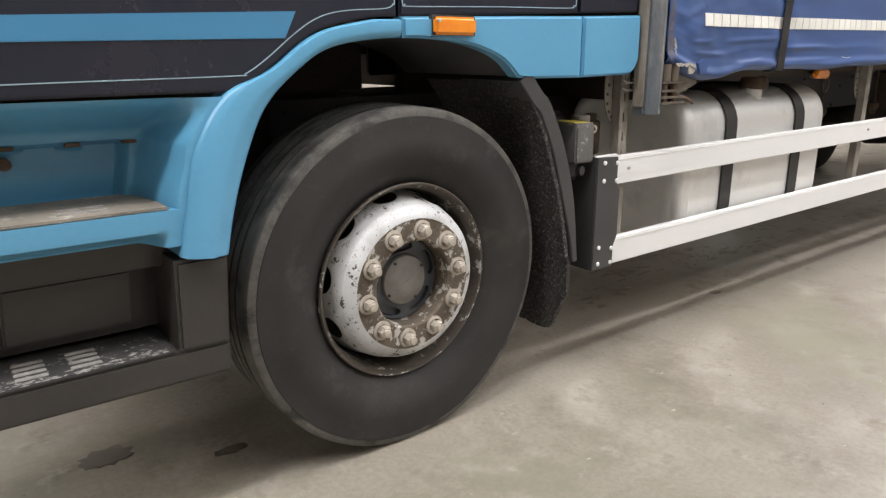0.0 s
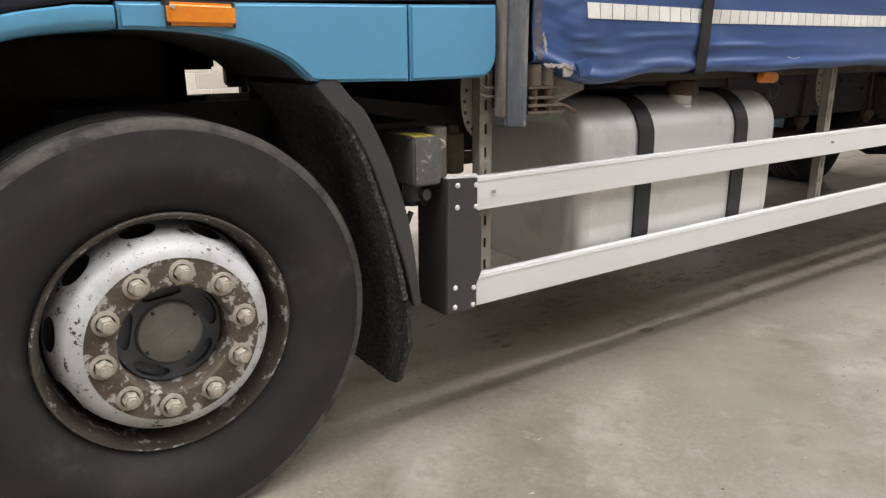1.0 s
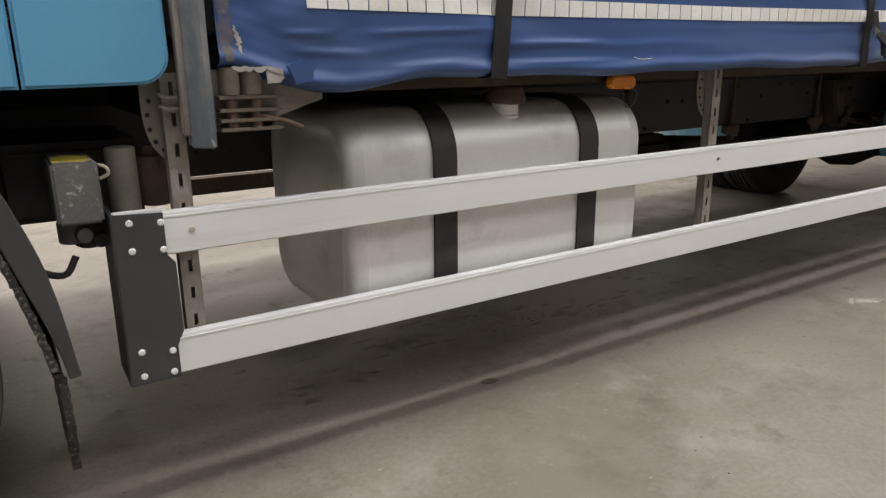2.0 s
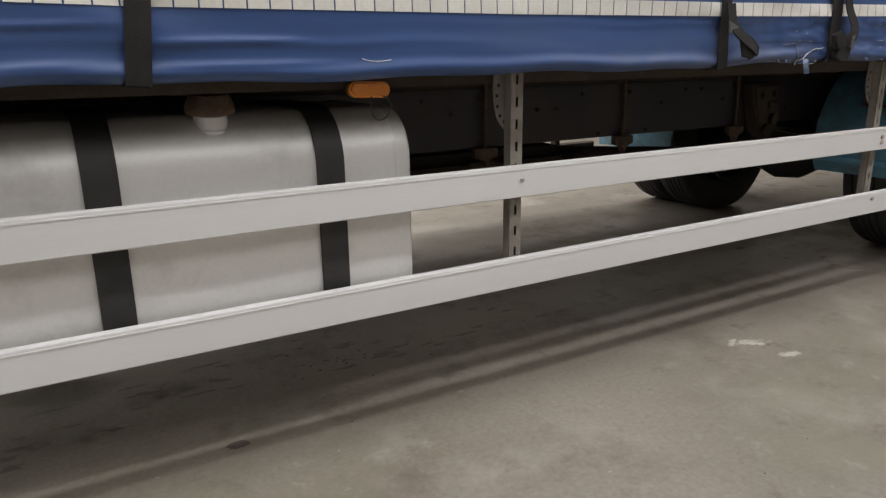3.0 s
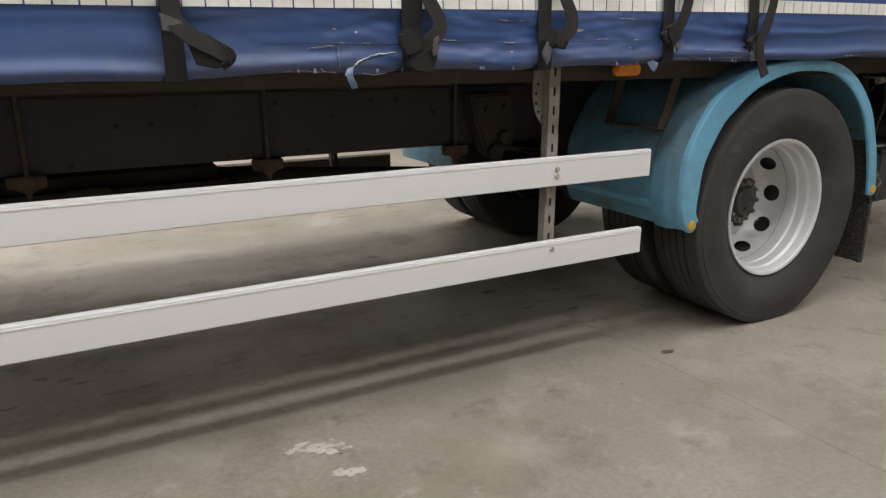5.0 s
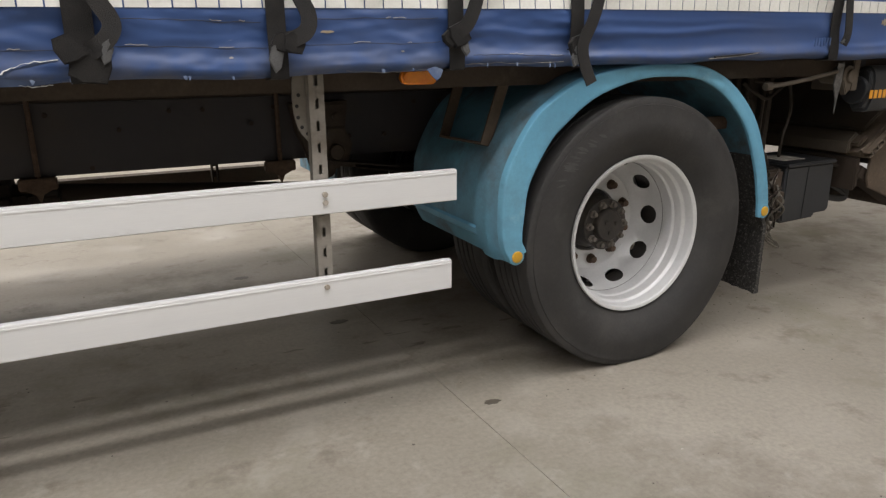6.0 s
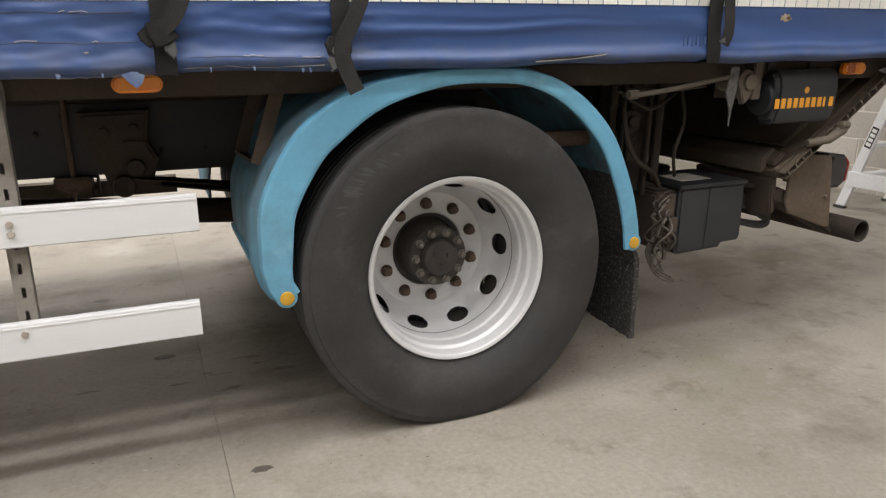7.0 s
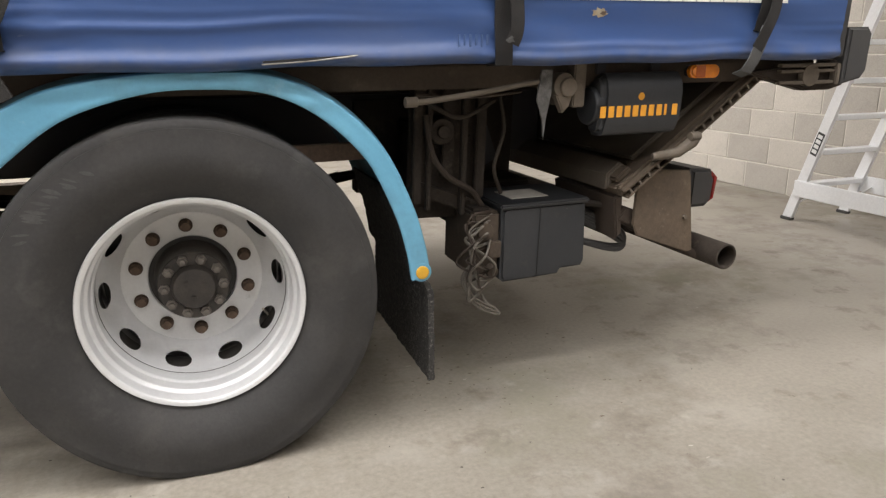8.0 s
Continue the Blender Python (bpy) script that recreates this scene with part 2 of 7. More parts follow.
M_BROWNLT = mat("dusty_brown_platform", (0.145, 0.118, 0.089), (0.095, 0.077, 0.059), 4.0, (0.7, 0.88), bump=0.3, bump_scale=60, grain=0.15,
                dirt=[((0.17, 0.15, 0.12), 0.58, 0.78, 6.0)])
M_RAVE = mat("dirty_brown_edge_beam", (0.078, 0.060, 0.045), (0.055, 0.042, 0.032), 3.0, (0.7, 0.88), bump=0.3, bump_scale=60, grain=0.2, spec=0.25, dirt=[((0.11, 0.088, 0.066), 0.58, 0.74, 9.0)])
M_ORANGE = mat("amber_lens", (0.85, 0.285, 0.014), (0.78, 0.22, 0.012), 30.0, (0.18, 0.28), bump=0.15, bump_scale=200, coat=0.5, grain=0.06)
M_ORANGEDIM = mat("deep_amber_lens", (0.50, 0.11, 0.01), None, 30.0, (0.18, 0.28), bump=0.15, bump_scale=200, coat=0.5)
M_RED = mat("red_lens", (0.22, 0.012, 0.010), None, 30.0, (0.2, 0.3), bump=0.1, coat=0.5)
M_YELLOW = mat("amber_yellow_reflector", (0.60, 0.335, 0.03), None, 30.0, (0.3, 0.4), bump=0.05)
M_YELLOWTAPE = mat("yellow_paint_strip", (0.55, 0.45, 0.05), (0.35, 0.30, 0.06), 30.0, (0.6, 0.7))
M_BRISTLE = mat("coarse_black_spray_mat", (0.015, 0.014, 0.0135), (0.034, 0.032, 0.029), 45.0, (0.5, 0.8), bump=1.0, bump_scale=130, grain=0.7, grain_scale=120,
                dirt=[((0.15, 0.143, 0.133), 0.54, 0.62, 105.0)])
M_TREAD = mat("scuffed_step_tread", (0.27, 0.235, 0.19), (0.17, 0.15, 0.125), 9.0, (0.6, 0.8), bump=0.3, bump_scale=60, grain=0.2, grain_scale=70,
              dirt=[((0.42, 0.40, 0.36), 0.56, 0.66, 12.0), ((0.08, 0.07, 0.06), 0.64, 0.72, 18.0)])
M_TREADB = mat("worn_black_tread", (0.03, 0.03, 0.03), (0.05, 0.048, 0.045), 9.0, (0.5, 0.7), bump=0.4, bump_scale=90,
               dirt=[((0.33, 0.32, 0.30), 0.60, 0.66, 34.0)])
M_WORN = mat("bare_scraped_plastic", (0.35, 0.335, 0.31), (0.24, 0.228, 0.21), 25.0, (0.6, 0.8), bump=0.3, bump_scale=120, grain=0.25)
M_CABLE = mat("dusty_grey_cable", (0.145, 0.128, 0.104), (0.080, 0.070, 0.056), 12.0, (0.6, 0.75), bump=0.05)
M_FOIL = mat("crumpled_clear_plastic", (0.16, 0.155, 0.15), (0.08, 0.078, 0.075), 40.0, (0.15, 0.3), bump=0.8, bump_scale=60)
M_LADDER = mat("ladder_aluminium", (0.76, 0.765, 0.77), (0.68, 0.685, 0.69), 2.0, (0.34, 0.45), metal=0.25, bump=0.03)
M_WHITE = mat("white_print", (0.78, 0.78, 0.76), None, 10.0, (0.4, 0.5), bump=0)
M_BLACK = mat("black_print", (0.015, 0.015, 0.015), None, 10.0, (0.4, 0.5), bump=0)
M_ORANGEPRINT = mat("orange_print", (0.72, 0.33, 0.03), None, 10.0, (0.4, 0.5), bump=0)
M_STAIN = mat("dark_oil_stain", (0.075, 0.062, 0.05), (0.11, 0.095, 0.075), 12.0, (0.25, 0.5), bump=0.05)
M_STEP = mat("dusty_black_step_plastic", (0.030, 0.0275, 0.0255), (0.042, 0.038, 0.034), 5.0, (0.24, 0.38), bump=0.05, bump_scale=160, dull=0.6,
             dirt=[((0.050, 0.043, 0.037), 0.56, 0.85, 5.0)])
M_SMEAR = mat("brown_floor_smear", (0.150, 0.128, 0.102), (0.20, 0.175, 0.142), 18.0, (0.35, 0.6), bump=0.05, grain=0.25)
M_CHALK = mat("pale_scuffed_concrete", (0.47, 0.44, 0.385), (0.36, 0.335, 0.285), 12.0, (0.6, 0.8), bump=0.1)
M_GLOW = mat("lit_tube", (0.9, 0.9, 0.88), None, 1.0, (0.5, 0.5), bump=0, emit=((1.0, 0.95, 0.86), 6.0))
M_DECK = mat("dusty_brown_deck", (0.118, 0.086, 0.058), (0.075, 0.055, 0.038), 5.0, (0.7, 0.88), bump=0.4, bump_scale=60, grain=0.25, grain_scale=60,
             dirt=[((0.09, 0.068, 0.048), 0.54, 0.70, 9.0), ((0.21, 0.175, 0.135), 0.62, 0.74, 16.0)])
M_OILY = mat("oily_black_brown_grime", (0.028, 0.022, 0.018), (0.042, 0.033, 0.026), 6.0, (0.7, 0.9), bump=0.4, bump_scale=60, grain=0.3, spec=0.12,
             dirt=[((0.05, 0.040, 0.030), 0.60, 0.75, 9.0)])
M_GRIMEDARK = mat("dusty_black_brown_grime", (0.031, 0.025, 0.020), (0.050, 0.040, 0.032), 6.0, (0.7, 0.9), bump=0.4, bump_scale=60, grain=0.3, spec=0.2, dirt=[((0.09, 0.073, 0.056), 0.58, 0.72, 11.0)])
M_BARESPOT = mat("bare_fabric_spot", (0.40, 0.345, 0.25), (0.24, 0.17, 0.09), 45.0, (0.7, 0.85), bump=0.3, bump_scale=90, grain=0.3)
M_BOX = mat("dusty_black_box_plastic", (0.022, 0.024, 0.027), (0.032, 0.033, 0.035), 5.0, (0.42, 0.6), bump=0.15, bump_scale=120, grain=0.15,
            dirt=[((0.075, 0.070, 0.062), 0.58, 0.80, 7.0), ((0.16, 0.15, 0.13), 0.69, 0.74, 24.0)])
M_DUST = mat("brown_floor_dust", (0.185, 0.155, 0.118), (0.13, 0.108, 0.08), 20.0, (0.8, 0.95), bump=0.2)
M_FADED = mat("faded_blue_print", (0.062, 0.105, 0.225), None, 12.0, (0.3, 0.4), bump=0)


def worn_hem():
    """Greyish scuffing along the curtain's lower hem, in uneven patches."""
    t = M_TARP.node_tree
    n, link = t.nodes, t.links.new
    bsdf = n["Principled BSDF"]
    old = bsdf.inputs["Base Color"].links[0].from_socket
    co, sep = n.new("ShaderNodeTexCoord"), n.new("ShaderNodeSeparateXYZ")
    link(co.outputs["Object"], sep.inputs[0])
    low = n.new("ShaderNodeMapRange")
    low.inputs[1].default_value, low.inputs[2].default_value = 1.190, 1.085
    link(sep.outputs["Z"], low.inputs[0])
    mid = n.new("ShaderNodeMapRange")
    mid.inputs[1].default_value, mid.inputs[2].default_value = 2.6, 4.2
    link(sep.outputs["X"], mid.inputs[0])
    nz, pick = n.new("ShaderNodeTexNoise"), n.new("ShaderNodeMapRange")
    nz.inputs["Scale"].default_value, nz.inputs["Detail"].default_value = 14.0, 8.0
    link(co.outputs["Object"], nz.inputs["Vector"])
    pick.inputs[1].default_value, pick.inputs[2].default_value, pick.inputs[4].default_value = 0.36, 0.64, 1.0
    link(nz.outputs["Fac"], pick.inputs[0])
    m1, m2, mix = n.new("ShaderNodeMath"), n.new("ShaderNodeMath"), n.new("ShaderNodeMix")
    m1.operation = m2.operation = "MULTIPLY"
    link(low.outputs[0], m1.inputs[0]), link(pick.outputs[0], m1.inputs[1])
    link(m1.outputs[0], m2.inputs[0]), link(mid.outputs[0], m2.inputs[1])
    mix.data_type = "RGBA"
    link(m2.outputs[0], mix.inputs[0]), link(old, mix.inputs[6])
    mix.inputs[7].default_value = (0.105, 0.118, 0.165, 1)
    link(mix.outputs[2], bsdf.inputs["Base Color"])
    rough = n.new("ShaderNodeMix")
    link(m2.outputs[0], rough.inputs[0]), link(bsdf.inputs["Roughness"].links[0].from_socket, rough.inputs[2])
    rough.inputs[3].default_value = 0.62
    link(rough.outputs[0], bsdf.inputs["Roughness"])


worn_hem()

# ---- building tools ----
BUILT = []


def thing(name, label, category, at=(0, 0, 0), group="", kind=""):
    ob = new(name)
    ob.location = at
    ob.empty_display_size = 0.1
    return tagged(ob, label, category, group, kind)


def to_mesh(name, bm, material, angle=35):
    bmesh.ops.recalc_face_normals(bm, faces=bm.faces)
    bm.normal_update()
    me = bpy.data.meshes.new(name)
    custom = None
    if len(bm.faces) < 3000:
        # normals weighted by area, so that flat faces stay flat beside narrow bevels
        limit, custom = math.cos(radians(angle)), []
        for f in bm.faces:
            for v in f.verts:
                n = Vector((0, 0, 0))
                for g in v.link_faces:
                    if g.normal.dot(f.normal) > limit:
                        n += g.normal * g.calc_area()
                custom.append(n.normalized() if n.length > 1e-12 else f.normal.copy())
    bm.to_mesh(me)
    bm.free()
    me.polygons.foreach_set("use_smooth", [True] * len(me.polygons))
    if custom:
        me.normals_split_custom_set(custom)
    else:
        me.set_sharp_from_angle(angle=radians(angle))
    for m in material if isinstance(material, (list, tuple)) else [material]:
        me.materials.append(m)
    return me


def part(name, bm, material, parent=None, label="", angle=35, kind="", at=None):
    ob = new(name, to_mesh(name, bm, material, angle))
    if at is not None:
        ob.matrix_basis = at
    if parent is not None:
        ob.parent = parent
        base = parent.location if parent.parent is None else parent.location + parent.parent.location
        if at is None:
            ob.location = -base
    BUILT.append(ob)
    return tagged(ob, label, kind=kind)


def settle(obs, cx, cz, x, y, z):
    """Sets parts down where they stand: x and z are (move, gain along x, gain along z) about (cx, cz), y is a move (and a gain along y)."""
    for ob in obs:
        for v in ob.data.vertices:
            dx, dz, dy = v.co.x - cx, v.co.z - cz, v.co.y - 1.0
            v.co += Vector((x[0] + x[1] * dx + x[2] * dz + (x[3] * dy if len(x) > 3 else 0.0), y, z[0] + z[1] * dx + z[2] * dz + (z[3] * dy if len(z) > 3 else 0.0)))


def add(bm, tmp, m=None):
    if m is not None:
        tmp.transform(m)
    me = bpy.data.meshes.new("t")
    tmp.to_mesh(me)
    tmp.free()
    bm.from_mesh(me)
    bpy.data.meshes.remove(me)
    return bm


def box(bm, x0, x1, y0, y1, z0, z1, bev=0.0, seg=2, m=None):
    tmp = bmesh.new()
    bmesh.ops.create_cube(tmp, size=1.0, matrix=Matrix.Translation(((x0 + x1) / 2, (y0 + y1) / 2, (z0 + z1) / 2)) @ Matrix.Diagonal((abs(x1 - x0), abs(y1 - y0), abs(z1 - z0), 1)))
    if bev:
        bmesh.ops.bevel(tmp, geom=list(tmp.edges), offset=bev, segments=seg, affect="EDGES", clamp_overlap=True)
    return add(bm, tmp, m)


def prism(bm, pts, lo, hi, bev=0.0, axis="y", seg=2, m=None):
    """A closed outline in the plane across the axis, given thickness from lo to hi along it."""
    tmp = bmesh.new()
    put = {"y": lambda a, b, h: (a, h, b), "x": lambda a, b, h: (h, a, b), "z": lambda a, b, h: (a, b, h)}[axis]
    low = [tmp.verts.new(put(a, b, lo)) for a, b in pts]
    high = [tmp.verts.new(put(a, b, hi)) for a, b in pts]
    tmp.faces.new(low), tmp.faces.new(high)
    n = len(pts)
    for i in range(n):
        tmp.faces.new((low[i], low[(i + 1) % n], high[(i + 1) % n], high[i]))
    bmesh.ops.recalc_face_normals(tmp, faces=tmp.faces)
    if bev:
        rim = [e for e in tmp.edges if len({round(put(0, 0, 1)[0] * v.co.x + put(0, 0, 1)[1] * v.co.y + put(0, 0, 1)[2] * v.co.z, 5) for v in e.verts}) == 1]
        bmesh.ops.bevel(tmp, geom=rim, offset=bev, segments=seg, affect="EDGES", clamp_overlap=True)
    return add(bm, tmp, m)


def tube(bm, pts, r, seg=10, caps=True, flat=None):
    """A round bar (or a flat one of half-sizes flat) bent along points."""
    pts = [Vector(p) for p in pts]
    rings, ref = [], None
    for i, p in enumerate(pts):
        d = (pts[min(i + 1, len(pts) - 1)] - pts[max(i - 1, 0)]).normalized()
        if ref is None:
            ref = d.cross(Vector((0, 0, 1)) if abs(d.z) < 0.9 else Vector((0, 1, 0))).normalized()
        ref = (ref - d * ref.dot(d)).normalized()
        up = d.cross(ref)
        ring = []
        for k in range(4 if flat else seg):
            if flat:
                a, b = ((-1, -1), (1, -1), (1, 1), (-1, 1))[k]
                ring.append(bm.verts.new(p + ref * a * flat[0] + up * b * flat[1]))
            else:
                th = 2 * math.pi * k / seg
                ring.append(bm.verts.new(p + (ref * math.cos(th) + up * math.sin(th)) * (r[i] if isinstance(r, (list, tuple)) else r)))
        rings.append(ring)
    for a, b in zip(rings, rings[1:]):
        for k in range(len(a)):
            bm.faces.new((a[k], a[(k + 1) % len(a)], b[(k + 1) % len(a)], b[k]))
    if caps:
        bm.faces.new(rings[0][::-1]), bm.faces.new(rings[-1])
    return bm


def cyl(bm, p0, p1, r, seg=16, bev=0.0):
    """A rod with slightly rounded ends."""
    p0, p1 = Vector(p0), Vector(p1)
    if bev:
        d = (p1 - p0).normalized() * bev
        return tube(bm, [p0, p0 + d * 0.3, p0 + d, p1 - d, p1 - d * 0.3, p1], [r - bev, r - bev * 0.3, r, r, r - bev * 0.3, r - bev], seg)
    return tube(bm, [p0, p1], r, seg)


def spline(pts, n=8, closed=False):
    """A smooth line through points (Catmull-Rom)."""
    out, c = [], [Vector(p) for p in pts]
    k = len(c)
    for i in range(k if closed else k - 1):
        p1, p2 = c[i], c[(i + 1) % k]
        p0 = c[i - 1] if closed or i > 0 else p1 * 2 - p2
        p3 = c[(i + 2) % k] if closed or i + 2 < k else p2 * 2 - p1
        for j in range(n):
            t = j / n
            out.append(0.5 * (2 * p1 + (p2 - p0) * t + (2 * p0 - 5 * p1 + 4 * p2 - p3) * t * t + (3 * p1 - p0 - 3 * p2 + p3) * t ** 3))
    if not closed:
        out.append(c[-1])
    return out


def lathe(bm, prof, cx=0.0, cy=0.0, cz=0.0, seg=64, mats=None):
    """A profile of (y, r) spun about the y axis."""
    rings = []
    for y, r in prof:
        rings.append([bm.verts.new((cx + r * math.sin(2 * math.pi * k / seg), cy + y, cz + r * math.cos(2 * math.pi * k / seg))) for k in range(seg)] if r > 1e-5 else [bm.verts.new((cx, cy + y, cz))])
    for i, (a, b) in enumerate(zip(rings, rings[1:])):
        for k in range(seg):
            q = (k + 1) % seg
            if len(a) == 1 and len(b) == 1:
                continue
            f = bm.faces.new((a[0], b[q], b[k]) if len(a) == 1 else (a[k], a[q], b[0]) if len(b) == 1 else (a[k], a[q], b[q], b[k]))
            if mats:
                f.material_index = mats[i]
    return bm


def holed_ring(bm, s_to_yr, holes, ha, hs, depth, phase=0.0, per=6, mid=(0.5)):
    """A band of a disc from s=0 to 1 with a row of oval holes; ha: half an opening as a share of its sector, hs: in s."""
    sector = 2 * math.pi / holes

    def at(a, s, inn=0.0):
        y, r = s_to_yr(s)
        return bm.verts.new((r * math.sin(a), y + inn, r * math.cos(a)))

    for h in range(holes):
        a0 = phase + h * sector
        outer, inner, back = [], [], []
        n = per * 4
        for k in range(n):
            side, f = divmod(k, per)
            f /= per
            u, v = ((f, 0.0), (1.0, f), (1 - f, 1.0), (0.0, 1 - f))[side]
            outer.append(at(a0 + u * sector, v))
            th = math.atan2(v - 0.5, u - 0.5)
            inner.append((a0 + (0.5 + ha * math.cos(th)) * sector, mid + hs * math.sin(th)))
        ring = [at(a, s) for a, s in inner]
        back = [at(a, s, depth) for a, s in inner]
        for k in range(n):
            q = (k + 1) % n
            bm.faces.new((outer[k], outer[q], ring[q], ring[k]))
            bm.faces.new((ring[k], ring[q], back[q], back[k]))
    bmesh.ops.remove_doubles(bm, verts=bm.verts, dist=0.0004)
    return bm


def sweep(bm, path, section, closed=False):
    """Carries a section of (d, y) along a line of (x, z): d is measured inwards from the line, to its right."""
    rings = []
    n = len(path)
    for i, (x, z) in enumerate(path):
        ax, az = path[max(i - 1, 0)][:2]
        bx, bz = path[min(i + 1, n - 1)][:2]
        dx, dz = bx - ax, bz - az
        s = math.hypot(dx, dz) or 1.0
        nx, nz = dz / s, -dx / s
        sec = section(i / (n - 1)) if callable(section) else section
        rings.append([bm.verts.new((x + nx * d, y, z + nz * d)) for d, y in sec])
    for a, b in zip(rings, rings[1:]):
        m = len(a)
        for k in range(m if closed else m - 1):
            bm.faces.new((a[k], a[(k + 1) % m], b[(k + 1) % m], b[k]))
    if closed:
        bm.faces.new(rings[0]), bm.faces.new(rings[-1][::-1])
    return bm


def blob(bm, x, y, z, rx, ry, seed, h=0.0015, n=18, rough=0.35):
    """A low uneven patch on the floor."""
    rnd = random.Random(seed)
    off = [1 + rough * (rnd.random() - 0.5) * 2 for _ in range(n)]
    rim = [bm.verts.new((x + rx * off[k] * math.cos(2 * math.pi * k / n), y + ry * off[k] * math.sin(2 * math.pi * k / n), z)) for k in range(n)]
    top = [bm.verts.new((x + (v.co.x - x) * 0.85, y + (v.co.y - y) * 0.85, z + h)) for v in rim]
    for k in range(n):
        bm.faces.new((rim[k], rim[(k + 1) % n], top[(k + 1) % n], top[k]))
    bm.faces.new(top)


def step(a, b, x):
    t = min(1.0, max(0.0, (x - a) / (b - a)))
    return t * t * (3 - 2 * t)

# ---- the lorry: cab ----
lorry = thing("lorry", "blue curtain-sided rigid lorry with aluminium side guards, parked in a hall", "lorry")

ARCH_IN = [(-0.522, 0.6820), (-0.501, 0.7776), (-0.459, 0.9059), (-0.404, 1.0189), (-0.316, 1.1037), (-0.224, 1.1536), (-0.064, 1.1760), (0.077, 1.1751), (0.193, 1.1604), (0.299, 1.1252), (0.367, 1.0705)]
ARCH_OUT = [(-0.638, 0.6970), (-0.615, 0.8003), (-0.582, 0.9349), (-0.505, 1.0490), (-0.396, 1.0998), (-0.272, 1.1839), (-0.123, 1.2190), (-0.036, 1.2259), (0.171, 1.2357), (0.317, 1.2415), (0.431, 1.2474)]


def cab_front_panel():
    """Dark door and side panels above the wing."""
    edge = [(p.x, p.z) for p in spline([(x, 0, z) for x, z in [(-0.530, 1.0549), (-0.470, 1.0578), (-0.396, 1.1037), (-0.272, 1.1878), (-0.123, 1.2239), (-0.042, 1.2303)]], 6)]
    bm = bmesh.new()
    prism(bm, [(-1.420, 1.0490)] + edge + [(-0.042, 1.6207), (-1.420, 1.6207)], 0.012, 0.06, 0.006)
    part("door", bm, M_NAVY, lorry, "dark charcoal painted cab door")
    bm = bmesh.new()
    prism(bm, [(-0.034, 1.2308), (0.619, 1.2591), (0.619, 1.6207), (-0.034, 1.6207)], 0.012, 0.06, 0.005)
    part("side_panel", bm, M_NAVY, lorry, "dark charcoal cab side panel")
    bm = bmesh.new()
    prism(bm, [(0.625, 1.2596), (0.903, 1.2714), (0.903, 1.6207), (0.625, 1.6207)], 0.012, 0.06, 0.005)
    part("side_panel", bm, M_NAVY, lorry, "dark charcoal cab side panel")
    bm = bmesh.new()
    box(bm, -1.420, 0.903, 0.03, 2.45, 1.6306, 2.95, 0.06, 3)
    box(bm, -1.420, 0.880, 0.07, 2.40, 1.2640, 1.6257, 0.01)
    part("cab_shell", bm, M_NAVY, lorry, "dark cab shell")
    # broad blue band, its colour darkened for the door's lean, and the thin lines
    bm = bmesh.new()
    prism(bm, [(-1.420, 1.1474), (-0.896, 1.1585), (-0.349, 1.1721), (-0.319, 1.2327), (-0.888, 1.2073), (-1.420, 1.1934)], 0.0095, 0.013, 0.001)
    part("paint_band", bm, M_BAND, lorry, "blue painted band, darkened for the door's lean")
    for line in ([(-1.420, 1.0679), (-0.907, 1.0817), (-0.490, 1.0896), (-0.449, 1.0949), (-0.396, 1.1282), (-0.332, 1.1780), (-0.280, 1.2122), (-0.232, 1.2308), (-0.173, 1.2405), (-0.092, 1.2462), (-0.064, 1.2510), (-0.053, 1.2600), (-0.049, 1.2760), (-0.049, 1.4523)],
                 [(-0.026, 1.4523), (-0.026, 1.2739), (-0.017, 1.2601), (0.005, 1.2557), (0.317, 1.2660), (0.570, 1.2719), (0.598, 1.2799), (0.609, 1.2957), (0.609, 1.4523)]):
        bm = bmesh.new()
        path = [(p.x, p.z) for p in spline([(x, 0, z) for x, z in line], 6)]
        sweep(bm, path, [(-0.0011, 0.0125), (-0.0011, 0.0105), (0.0011, 0.0105), (0.0011, 0.0125)], True)
        part("pinstripe", bm, M_PIN, lorry, "thin pale pinstripe")


